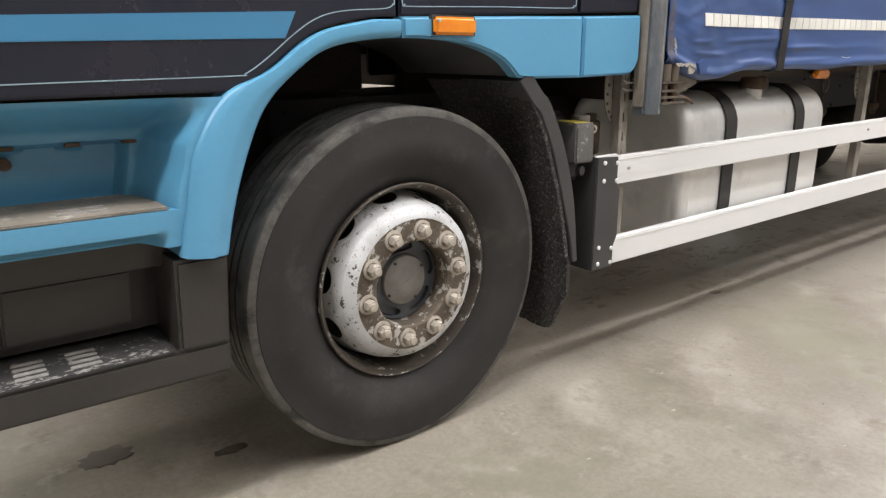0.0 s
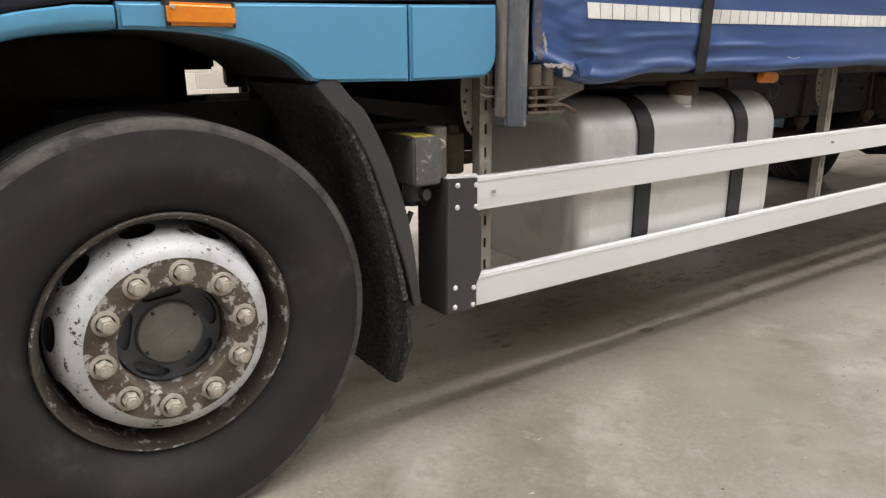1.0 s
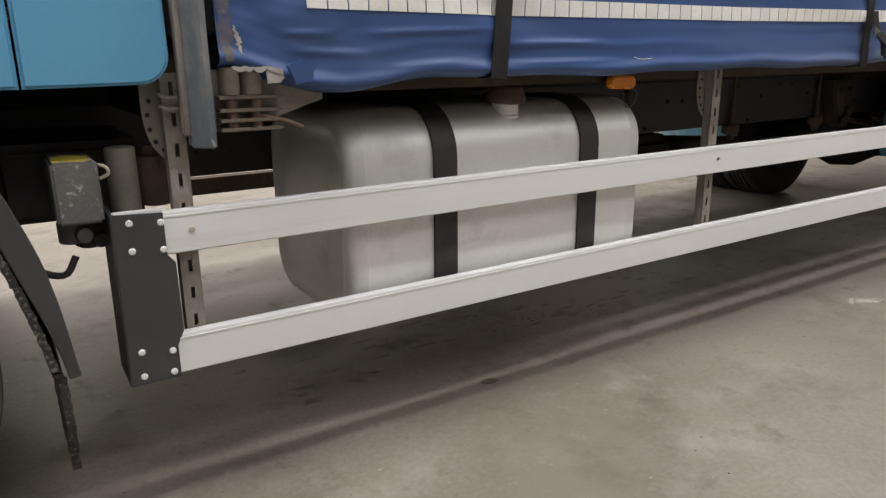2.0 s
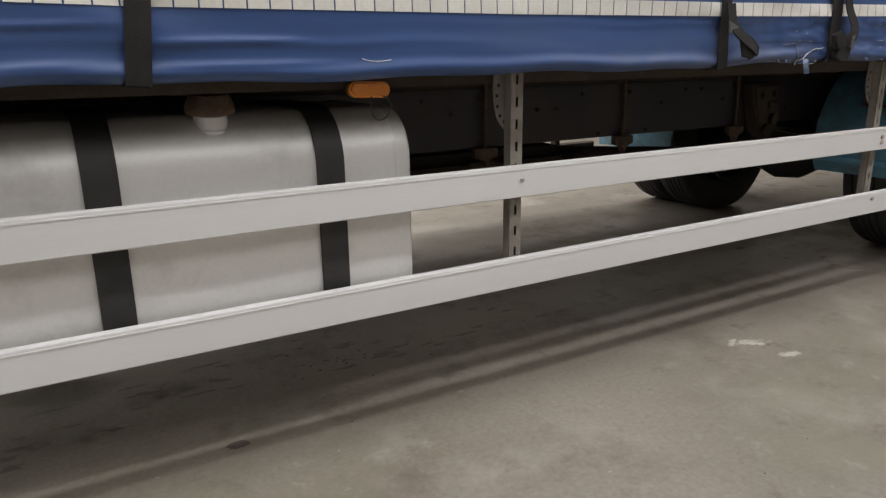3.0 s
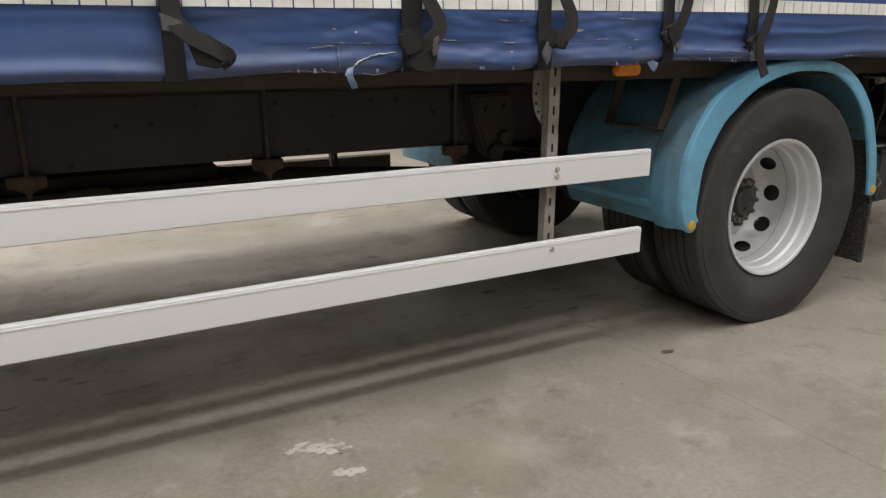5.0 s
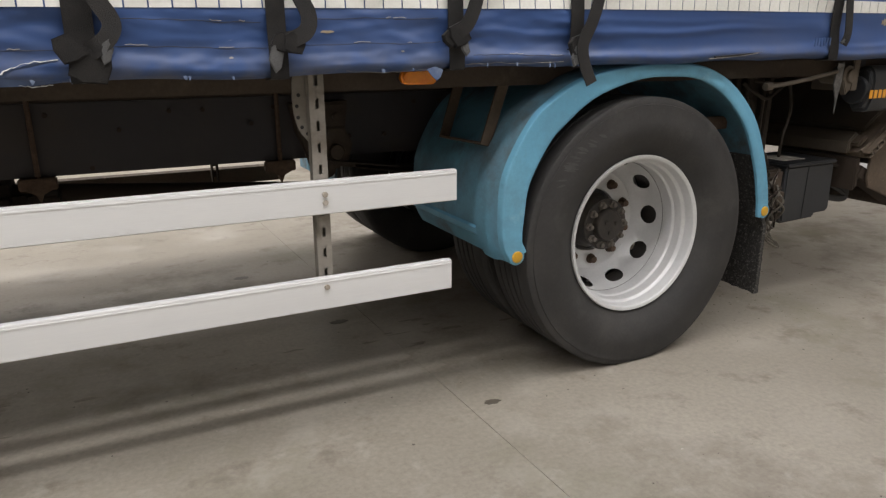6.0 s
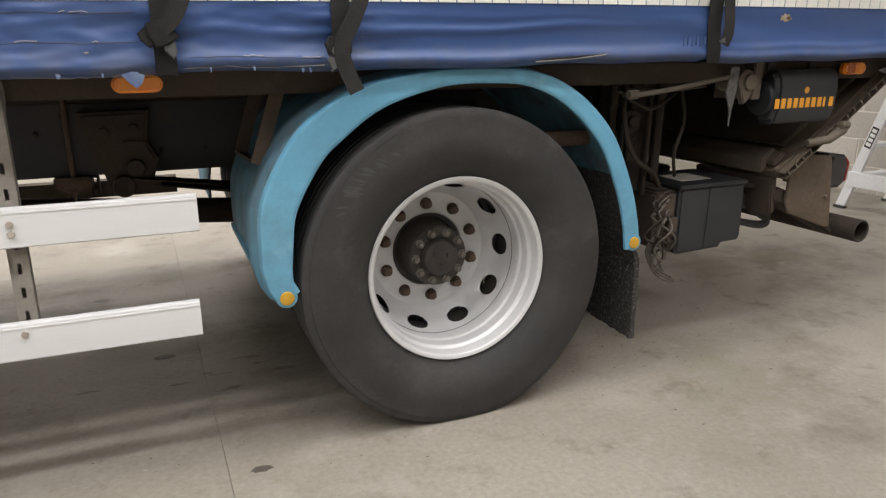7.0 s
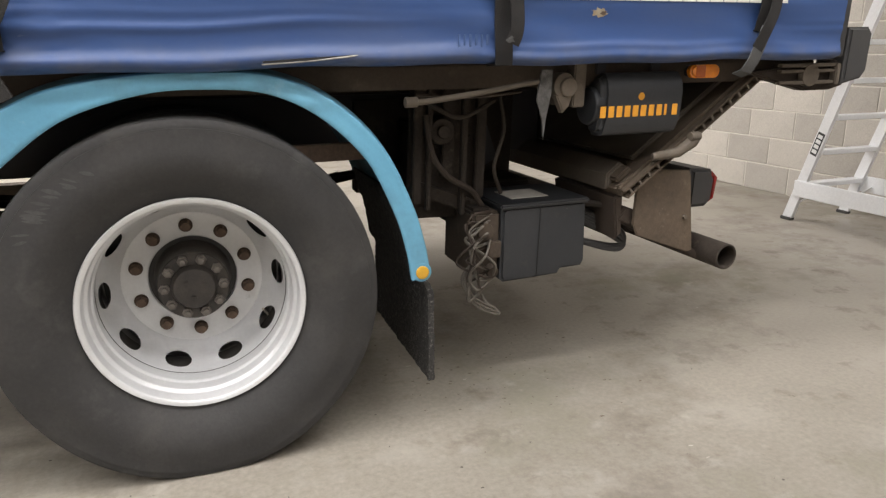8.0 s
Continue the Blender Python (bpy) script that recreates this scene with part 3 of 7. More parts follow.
def cab_wing():
    """Pale-blue wing round the front wheel, with its long tail panel."""
    n = 7
    inn, out = spline([(x, 0, z) for x, z in ARCH_IN], n), spline([(x, 0, z) for x, z in ARCH_OUT], n)
    seam = min(range(len(inn)), key=lambda i: abs(inn[i].x + 0.036) + abs(out[i].x + 0.036))
    bm = bmesh.new()
    rows = []
    for i in range(seam + 1):
        a, b = inn[i].copy(), out[i].copy()
        if i == seam:
            a.x = b.x = -0.0385
        d = b - a
        low = 1 - step(0.0, 0.40, i / len(inn))
        bulge = 0.022 * low
        row = [(a, 0.14), (a, 0.035), (a + d * 0.03, 0.012), (a + d * 0.10, 0.003), (a + d * 0.30, -0.002 - bulge * 0.35), (a + d * 0.42, -0.003 - bulge), (a + d * 0.75, -0.003 - bulge),
               (a + d * 0.90, -0.002 - bulge * 0.8), (a + d * 0.985, 0.006 - 0.013 * low), (b, 0.014 - 0.014 * low), (b, 0.05 + 0.12 * low)]
        rows.append([bm.verts.new((p.x, y, p.z)) for p, y in row])
    for r0, r1 in zip(rows, rows[1:]):
        for k in range(len(r0) - 1):
            bm.faces.new((r0[k], r0[k + 1], r1[k + 1], r1[k]))
    bm.faces.new(rows[0])
    part("wing_front", bm, M_BLUE, lorry, "pale blue cab wing", 50)
    bm = bmesh.new()
    lower = [(p.x, p.z) for p in inn[seam + 1:]]
    prism(bm, [(-0.0335, 1.1772)] + lower + [(0.40, 1.0665), (0.629, 1.0655), (0.629, 1.2500), (0.30, 1.2405), (-0.0335, 1.2295)], -0.003, 0.05, 0.007, seg=3)
    part("wing_rear", bm, M_BLUE, lorry, "pale blue wing panel")
    bm = bmesh.new()
    tail = [(0.634, 1.0655), (0.842, 1.0705)] + [(0.846 + 0.062 * math.sin(a), 1.1325 - 0.062 * math.cos(a)) for a in [k * math.pi / 16 for k in range(1, 9)]] + [(0.906, 1.2605), (0.634, 1.2503)]
    prism(bm, tail, -0.003, 0.05, 0.007, seg=3)
    part("wing_end", bm, M_BLUE, lorry, "pale blue wing end panel")
    # side repeater lamp
    bm = bmesh.new()
    box(bm, 0.056, 0.196, -0.020, 0.0, 1.186, 1.2325, 0.008, 3)
    lamp = part("indicator_lamp", bm, M_ORANGE, lorry, "amber side indicator")
    bm = bmesh.new()
    box(bm, 0.051, 0.201, -0.006, 0.012, 1.181, 1.2375, 0.004)
    part("lamp_base", bm, M_PLASTIC, lamp)
    bm = bmesh.new()
    cyl(bm, (0.068, -0.023, 1.222), (0.068, -0.016, 1.222), 0.005, 10, 0.001)
    part("screw", bm, M_NUT, lamp)


def step_wells():
    """Upper pale-blue step recess and the black lower step."""
    bm = bmesh.new()
    xs = [-1.44] + [-1.4 + 0.02 * k for k in range(31)] + [-0.785 + 0.006 * k for k in range(29)] + [-0.612]
    zs = [1.046, 1.038, 1.03, 1.02, 1.01, 1.0, 0.99, 0.98, 0.97, 0.96, 0.953, 0.949, 0.946, 0.943, 0.939, 0.934, 0.929, 0.92, 0.90, 0.88, 0.86, 0.84, 0.826, 0.818, 0.812, 0.8085, 0.8060, 0.8055, 0.803, 0.797, 0.785, 0.775, 0.766, 0.758, 0.750, 0.743, 0.736, 0.729, 0.722]

    def depth(x, z):
        wall = 1 - step(-0.690, -0.628, x)
        if z >= 0.8060:
            inset = 0.046 * (1 - step(-0.712, -0.696, x))
            notch = sum(step(at - 0.022, at - 0.016, x) - step(at + 0.016, at + 0.022, x) for at in (-0.680, -0.790, -0.918))
            back = 0.030 + 0.150 * step(1.050, 0.965, z) + (inset + 0.012) * step(0.949 + 0.004 * notch, 0.934 - 0.012 * notch, z) + 0.012 * step(0.86, 0.81, z)
            return max(back * wall, 0.004)
        lip = 0.085 * step(0.760, 0.724, z)
        return lip * (1 - step(-0.70, -0.64, x)) + 0.004

    def reach(x, z):
        """Carries the last stretch of the recess up to the wing's edge."""
        end = -0.632 + 0.024 * step(0.70, 0.80, z) + 0.034 * step(0.80, 0.935, z) + 0.075 * step(0.92, 1.05, z)
        return x if x < -0.80 else -0.80 + (x + 0.80) * (end + 0.80) / 0.188

    grid = [[bm.verts.new((reach(x, z), depth(x, z), z)) for x in xs] for z in zs]
    for a, b in zip(grid, grid[1:]):
        for k in range(len(xs) - 1):
            bm.faces.new((a[k], a[k + 1], b[k + 1], b[k]))
    part("step_recess", bm, M_BLUE, lorry, "pale blue moulded step recess", 42)
    bm = bmesh.new()
    box(bm, -1.410, -0.648, 0.008, 0.232, 0.8052, 0.8130, 0.003)
    tread = part("step_tread", bm, M_TREAD, lorry, "scuffed dusty step tread")
    for x0 in (-0.86, -1.06, -1.26):
        bm = bmesh.new()
        for k in range(2):
            box(bm, x0, x0 + 0.10, 0.045 + 0.045 * k, 0.060 + 0.045 * k, 0.8110, 0.8165, 0.002)
        part("tread_rib", bm, M_WORN, tread)
    bm = bmesh.new()
    cyl(bm, (-0.922, 0.214, 0.905), (-0.922, 0.245, 0.905), 0.014, 14)
    part("step_bolt", bm, M_RUSTCAP, lorry, "rusty bolt head in the step recess")
    # brown boxes stand in for the small shadows under the ledge
    for x in (-0.672, -0.790, -0.918):
        bm = bmesh.new()
        box(bm, x - 0.015, x + 0.015, 0.178, 0.215, 0.938, 0.9465, 0.001)
        part("step_slot", bm, M_RUSTCAP, lorry, "dark brown box standing in for a slot's shadow")
    # black lower step
    bm = bmesh.new()
    box(bm, -1.420, -0.542, 0.006, 0.30, 0.3899, 0.4693, 0.008)
    prism(bm, [(-0.660, 0.4673), (-0.544, 0.4673), (-0.530, 0.6863), (-0.652, 0.6863)], 0.004, 0.28, 0.008)
    box(bm, -1.420, -0.530, 0.10, 0.30, 0.6542, 0.7332, 0.01)
    prism(bm, [(0.220, 0.4634), (0.186, 0.4830), (0.205, 0.6756), (0.317, 0.6756), (0.317, 0.4634)], -1.42, -0.56, 0.004, "x")
    lower = part("lower_step", bm, M_STEP, lorry, "black plastic lower step")
    bm = bmesh.new()
    prism(bm, [(-0.990, 0.5098), (-0.725, 0.5098), (-0.715, 0.6435), (-0.980, 0.6435)], 0.155, 0.19, 0.006)
    part("step_panel", bm, M_STEP, lower)
    bm = bmesh.new()
    box(bm, -1.40, -0.670, 0.010, 0.165, 0.4673, 0.4752, 0.002)
    treadb = part("lower_tread", bm, M_TREADB, lower, "worn black tread with bare ribs")
    for x0 in (-0.88, -0.985, -1.12, -1.25):
        bm = bmesh.new()
        for k in range(4):
            box(bm, x0, x0 + 0.062, 0.040 + 0.028 * k, 0.052 + 0.028 * k, 0.4735, 0.4785, 0.0015)
        part("tread_rib", bm, M_WORN, treadb)
    rnd = random.Random(88)
    bm = bmesh.new()
    for k in range(150):
        front = rnd.random() < 0.6
        x, y = rnd.uniform(-1.02, -0.685), 0.012 + (abs(rnd.gauss(0, 0.016)) if front else rnd.uniform(0, 0.14))
        blob(bm, x, y, 0.4746, rnd.uniform(0.0015, 0.0075) * (1.4 if front else 0.8), rnd.uniform(0.001, 0.0035), k, 0.0008, 7, 0.6)
    part("scrape", bm, M_WORN, treadb, "bare pale scrapes along the tread's edge", kind="stuff")


def wheel_arch():
    """Black liner over the front wheel, spray mat and its grey edging behind it."""
    bm = bmesh.new()
    path = [(p.x, p.z) for p in spline([(x, 0, z) for x, z in ARCH_IN], 5)]
    sweep(bm, path, [(-0.018, 0.052), (-0.018, 0.60), (-0.004, 0.60), (-0.004, 0.052)], True)
    part("wheel_arch_liner", bm, M_PLASTIC, lorry, "black wheel arch liner")
    line = [(0.395, 1.075), (0.450, 1.010), (0.478, 0.985), (0.505, 0.940), (0.543, 0.86), (0.578, 0.76), (0.606, 0.66), (0.628, 0.56), (0.645, 0.455)]
    bm = bmesh.new()
    path = [(p.x, p.z) for p in spline([(x, 0, z) for x, z in line], 5)]

    def edging(f):
        w = 0.026 - 0.014 * step(0.65, 1.0, f)
        return [(-w, 0.026), (-w, 0.004), (-w + 0.003, 0.0), (w - 0.003, 0.0), (w, 0.004), (w, 0.030), (w - 0.006, 0.30), (-0.008, 0.30), (-0.010, 0.026)]

    sweep(bm, path, edging, True)
    part("mudguard_edge", bm, M_GREYPLASTIC, lorry, "dark grey mudguard edging")
    # bristly spray mat: an uneven curtain of small tufts
    line = [(0.382, 1.055), (0.425, 1.005), (0.465, 0.94), (0.500, 0.86), (0.535, 0.76), (0.565, 0.66), (0.590, 0.56), (0.606, 0.46), (0.616, 0.35), (0.618, 0.185)]
    path = spline([(x, 0, z) for x, z in line], 12)
    rnd = random.Random(4)
    bm = bmesh.new()
    rows = []
    for i, p in enumerate(path):
        f = i / (len(path) - 1)
        row = []
        for k in range(40):
            y = 0.006 + 0.48 * k / 39
            jit = step(0.0, 0.25, f)
            drop = 0.15 * (1 - step(0.0, 0.09, y)) * step(0.72, 1.0, f)
            row.append(bm.verts.new((p.x + rnd.uniform(-0.003, 0.002) * jit - 0.004, y + (rnd.uniform(-0.004, 0.004) if k else 0.0), p.z + rnd.uniform(-0.004, 0.004) * jit + drop)))
        rows.append(row)
    for a, b in zip(rows, rows[1:]):
        for k in range(39):
            bm.faces.new((a[k], a[k + 1], b[k + 1], b[k]))
    back = bmesh.ops.extrude_face_region(bm, geom=bm.faces[:])
    bmesh.ops.translate(bm, vec=(0.016, 0, 0), verts=[v for v in back["geom"] if isinstance(v, bmesh.types.BMVert)])
    part("spray_mat", bm, M_BRISTLE, lorry, "bristly black spray suppression mat", 20)


cab_front_panel()
cab_wing()
step_wells()
wheel_arch()
settle(BUILT, -0.017, 0.86, (-0.0121, 0.0128, 0.0), -0.0227, (0.0145, -0.0088, 0.0))  # the cab leans back on its springs


# ---- the lorry: wheels ----
def hexnut(r, h, washer, stud, material, name, parent, spots):
    bm = bmesh.new()
    lathe(bm, [(0.0, 0.0), (0.0, washer), (-0.004, washer), (-0.006, r * 1.1)], seg=16)
    tmp = bmesh.new()
    lathe(tmp, [(-0.003, r), (-h * 0.85, r), (-h, r * 0.82), (-h, 0.0)], seg=6)
    add(bm, tmp)
    lathe(bm, [(-h, stud), (-h - 0.010, stud), (-h - 0.012, 0.0)], seg=10)
    me = to_mesh(name, bm, material, 30)
    rnd = random.Random(len(spots))
    for x, y, z in spots:
        ob = new(name, me)
        ob.parent = parent
        ob.matrix_basis = pose(x, y, z, 0, rnd.uniform(0, 60), 0)


def tyre_mesh(width, r, bead, grooves, worn):
    """Tyre with bead, bulging wall, shoulder and grooved tread; starts at the outer bead."""
    w = width
    prof = [(0.055, bead - 0.012), (0.046, bead), (0.040, bead + 0.012), (0.022, bead + 0.035), (0.0055, bead + 0.075), (0.0, bead + 0.105), (0.0015, bead + 0.125), (0.0035, bead + 0.140), (0.0055, bead + 0.155),
            (0.0070, r - 0.045), (0.0085, r - 0.026), (0.0115, r - 0.025), (0.0125, r - 0.012), (0.018, r - 0.0035), (0.029, r)]
    mats = [0] * (len(prof) - 1)
    mats[-1] = mats[-2] = mats[-3] = 1 if worn else 0
    xs = [0.046 + (w - 0.092) * (k + 1) / (grooves + 1) for k in range(grooves)]
    for x in xs:
        prof += [(x - 0.006, r), (x - 0.004, r - 0.011), (x + 0.004, r - 0.011), (x + 0.006, r)]
        mats += [1 if worn else 0, 0, 0, 0]
    tail = [(w - 0.046, r - 0.001), (w - 0.030, r - 0.008), (w - 0.013, r - 0.030), (w - 0.0, bead + 0.105), (w - 0.022, bead + 0.035), (w - 0.055, bead - 0.012)]
    prof += tail
    mats += [0] * len(tail)
    bm = bmesh.new()
    lathe(bm, prof, seg=112, mats=mats)
    for v in bm.verts:  # the wall bulges where the load presses it to the ground
        low = step(-0.30, -0.50, v.co.z)
        v.co.y += (-0.012 if v.co.y < w * 0.3 else 0.012 if v.co.y > w * 0.7 else 0.0) * low
    return bm


def front_wheel(y0, flip, name_label):
    """White steel steering wheel, dished outwards, with ten studs."""
    bm = bmesh.new()
    lathe(bm, [(0.044, 0.2985), (0.036, 0.3010), (0.031, 0.2990), (0.033, 0.292), (0.044, 0.286), (0.070, 0.279), (0.100, 0.275), (0.150, 0.271), (0.200, 0.262), (0.26, 0.262), (0.29, 0.30)], seg=112)
    wheel = new("wheel", to_mesh("wheel", bm, M_RIMGUTTER))
    tagged(wheel, name_label)
    wheel.parent = lorry
    wheel.matrix_basis = pose(0.001, y0, 0.504, 1.15, 0, 181.8 if flip else 1.8) @ Matrix.Scale(0.976, 4)
    bm = bmesh.new()
    lathe(bm, [(0.0312, 0.2955), (0.0300, 0.2990), (0.0335, 0.3022), (0.0420, 0.3022)], seg=112)
    part("rim_edge", bm, M_RIMEDGE, wheel, "chipped bare rim edge", at=Matrix())
    bm = tyre_mesh(0.30, 0.521, 0.303, 4, True)
    for v in bm.verts:
        v.co.z = max(v.co.z, -0.515)
    part("tyre", bm, [M_TYRE, M_SCUFF], wheel, "black tyre with a scuffed shoulder", at=Matrix())

    def cone(s):
        pts = [(0.135, 0.266), (0.112, 0.262), (0.080, 0.256), (0.048, 0.247), (0.022, 0.236)]
        k = min(int(s * 4), 3)
        f = s * 4 - k
        return tuple(pts[k][i] * (1 - f) + pts[k + 1][i] * f for i in (0, 1))

    bm = bmesh.new()
    holed_ring(bm, cone, 10, 0.27, 0.30, 0.014, radians(9.5), 8, 0.42)
    lathe(bm, [(0.022, 0.236), (0.010, 0.228), (0.003, 0.218), (-0.001, 0.208), (-0.002, 0.202)], seg=80)
    part("disc", bm, M_RIMWHITE, wheel, "chipped white wheel disc", at=Matrix(), angle=45)
    bm = bmesh.new()
    lathe(bm, [(-0.002, 0.2025), (0.0, 0.196), (0.0, 0.138), (0.005, 0.132), (0.10, 0.130)], seg=80)
    part("bolt_face", bm, M_RIMDIRT, wheel, "rusty flaking bolt face", at=Matrix())
    # hub: a shallow cone with five rounded pockets
    bm = bmesh.new()

    def hub_face(s):
        return (0.060 + 0.002 * s, 0.126 - 0.046 * s)

    holed_ring(bm, hub_face, 5, 0.36, 0.36, 0.014, radians(31), 8, 0.46)
    lathe(bm, [(0.092, 0.130), (0.066, 0.1285), (0.060, 0.126)], seg=60)
    lathe(bm, [(0.062, 0.080), (0.058, 0.076), (0.058, 0.0)], seg=40)
    lathe(bm, [(0.092, 0.13), (0.076, 0.118), (0.076, 0.0)], seg=40)
    part("hub", bm, M_HUBDARK, wheel, "dark grey hub with rounded pockets", at=Matrix(), angle=50)
    bm = bmesh.new()
    lathe(bm, [(0.066, 0.079), (0.055, 0.079), (0.049, 0.075), (0.047, 0.068), (0.044, 0.059), (0.039, 0.040), (0.037, 0.020), (0.037, 0.0)], seg=40)
    cap = part("hub_cap", bm, M_HUBCAP, wheel, "dusty grey hub cap", at=Matrix())
    bm = bmesh.new()
    box(bm, -0.003, 0.003, 0.0355, 0.040, -0.022, 0.022, 0.001, m=pose(0, 0, 0, 0, 62, 0))
    part("cap_rib", bm, M_HUBCAP, cap, at=Matrix())
    for k in range(4):
        a = 2 * math.pi * k / 4 + 0.55
        bm = bmesh.new()
        cyl(bm, (0.070 * math.cos(a), 0.043, 0.070 * math.sin(a)), (0.070 * math.cos(a), 0.052, 0.070 * math.sin(a)), 0.0042, 8)
        part("cap_screw", bm, M_HUBBLACK, cap, at=Matrix())
    # drum widened into a black backing for the disc's openings
    bm = bmesh.new()
    lathe(bm, [(0.150, 0.0), (0.150, 0.266), (0.170, 0.268), (0.30, 0.225)], seg=48)
    part("brake_drum", bm, M_HUBBLACK, wheel, "black brake drum, widened to back the openings", at=Matrix())
    hexnut(0.0195, 0.026, 0.030, 0.012, M_NUT, "wheel_nut", wheel, [(0.1675 * math.sin(radians(9.5 + 36 * k)), 0.0, 0.1675 * math.cos(radians(9.5 + 36 * k))) for k in range(10)])
    return wheel


def rear_wheel(y0, flip, inner, name_label, x0=6.003):
    """Silver drive wheel, dished inwards, with oval openings."""
    bm = bmesh.new()
    # the barrel's last bands, behind the disc, are black to keep the openings dark
    lathe(bm, [(0.030, 0.3005), (0.022, 0.3035), (0.016, 0.3005), (0.017, 0.294), (0.020, 0.288), (0.024, 0.2855), (0.058, 0.2840), (0.064, 0.2815), (0.068, 0.2755), (0.074, 0.2725), (0.104, 0.2715), (0.109, 0.2690), (0.112, 0.2655), (0.118, 0.2640), (0.150, 0.2640), (0.155, 0.2660), (0.168, 0.2665), (0.174, 0.2645), (0.262, 0.264), (0.285, 0.264), (0.30, 0.29)], seg=112, mats=[0] * 16 + [1] * 4)
    wheel = new("wheel", to_mesh("wheel", bm, [M_RIMSILVER, M_HUBBLACK], 45))
    tagged(wheel, name_label)
    wheel.parent = lorry
    wheel.matrix_basis = pose(x0, y0, 0.496, 0, 0, 180 if flip else 0) @ Matrix.Scale(0.982, 4)
    bm = tyre_mesh(0.29, 0.514, 0.304, 4, False)
    for v in bm.verts:
        v.co.z = max(v.co.z, -0.504)
    tyre = part("tyre", bm, [M_TYREDUSTY, M_SCUFF], wheel, "dusty black drive tyre", at=Matrix.Translation((0, -0.020, 0)))
    # faint radial scuffs on the wall
    rnd = random.Random(63)
    bm = bmesh.new()
    for k in range(0 if inner or flip else 16):
        a = radians(rnd.gauss(132, 11))
        r0 = rnd.uniform(0.425, 0.440)
        r1, wide = r0 + rnd.uniform(0.020, 0.045), rnd.uniform(0.003, 0.008)
        rows = []
        for q in range(5):
            r = r0 + (r1 - r0) * q / 4
            half = wide * math.sin(math.pi * (q + 0.25) / 4.5)
            y = 0.0015 + (r - 0.429) * 0.14 - 0.0007
            rows.append([bm.verts.new((r * math.cos(a + 0.05 * q / 4) + s * half * math.sin(a), y, r * math.sin(a + 0.05 * q / 4) - s * half * math.cos(a))) for s in (-1, 1)])
        for p, q in zip(rows, rows[1:]):
            bm.faces.new((p[0], p[1], q[1], q[0]))
    if bm.verts:
        part("tyre_scuff", bm, M_RUBBERMARK, tyre, "faint pale scuffs on the tyre wall", at=Matrix(), kind="stuff")
    if inner:
        return wheel

    def cone(s):
        pts = [(0.168, 0.2645), (0.205, 0.2600), (0.245, 0.2480), (0.278, 0.228), (0.296, 0.208)]
        k = min(int(s * 4), 3)
        f = s * 4 - k
        return tuple(pts[k][i] * (1 - f) + pts[k + 1][i] * f for i in (0, 1))

    bm = bmesh.new()
    holed_ring(bm, cone, 10, 0.25, 0.24, 0.006, radians(34.0), 8, 0.42)
    lathe(bm, [(0.296, 0.208), (0.299, 0.198), (0.298, 0.136), (0.302, 0.131), (0.34, 0.129)], seg=80)
    part("disc", bm, M_RIMSILVER, wheel, "silver wheel disc with oval openings", at=Matrix(), angle=45)
    bm = bmesh.new()
    lathe(bm, [(0.36, 0.118), (0.292, 0.114), (0.276, 0.104), (0.214, 0.104), (0.208, 0.104), (0.204, 0.100), (0.203, 0.067), (0.184, 0.064), (0.176, 0.058), (0.172, 0.03), (0.172, 0.0)], seg=48)
    for k in range(3):
        a = 2 * math.pi * k / 3 + 0.4
        box(bm, 0.028 * math.cos(a) - 0.008, 0.028 * math.cos(a) + 0.008, 0.168, 0.174, 0.028 * math.sin(a) - 0.008, 0.028 * math.sin(a) + 0.008, 0.002)
    hub = part("hub", bm, M_HUBGREASE, wheel, "greasy dark brown axle hub", at=Matrix())
    bm = bmesh.new()
    cyl(bm, (0, 0.212, 0), (0, 0.192, 0), 0.0165, 6, 0.003)
    cyl(bm, (0, 0.195, 0), (0, 0.180, 0), 0.0095, 10, 0.002)
    me = to_mesh("hub_bolt", bm, M_GREASE)
    for k in range(10):
        a = 2 * math.pi * k / 10
        ob = new("hub_bolt", me)
        ob.parent = hub
        ob.matrix_basis = pose(0.0845 * math.cos(a), 0, 0.0845 * math.sin(a))
    # wide black drum face added as dark backing behind the openings
    bm = bmesh.new()
    lathe(bm, [(0.316, 0.10), (0.316, 0.258), (0.335, 0.259), (0.43, 0.24)], seg=48)
    part("brake_drum", bm, M_HUBBLACK, wheel, "black brake drum, widened to back the openings", at=Matrix())
    hexnut(0.0185, 0.018, 0.021, 0.014, M_RUSTCAP, "wheel_nut", wheel, [(0.1675 * math.sin(radians(-2.4 + 36 * k)), 0.298, 0.1675 * math.cos(radians(-2.4 + 36 * k))) for k in range(10)])
    bm = bmesh.new()
    tube(bm, [(0.215, 0.285, -0.150), (0.205, 0.265, -0.130), (0.198, 0.252, -0.118)], 0.0045, 8)
    part("valve", bm, M_NUT, wheel, at=Matrix())
    return wheel


front_wheel(0.015, False, "white steel front wheel with rusty bolt face and scuffed tyre")
front_wheel(2.40, True, "front wheel on the far side")
rear_wheel(-0.0246, False, False, "silver rear wheel with a dished disc and black tyre")
rear_wheel(0.300, False, True, "inner rear wheel")
rear_wheel(2.275, True, False, "rear wheel on the far side")
rear_wheel(1.955, True, True, "inner rear wheel on the far side")

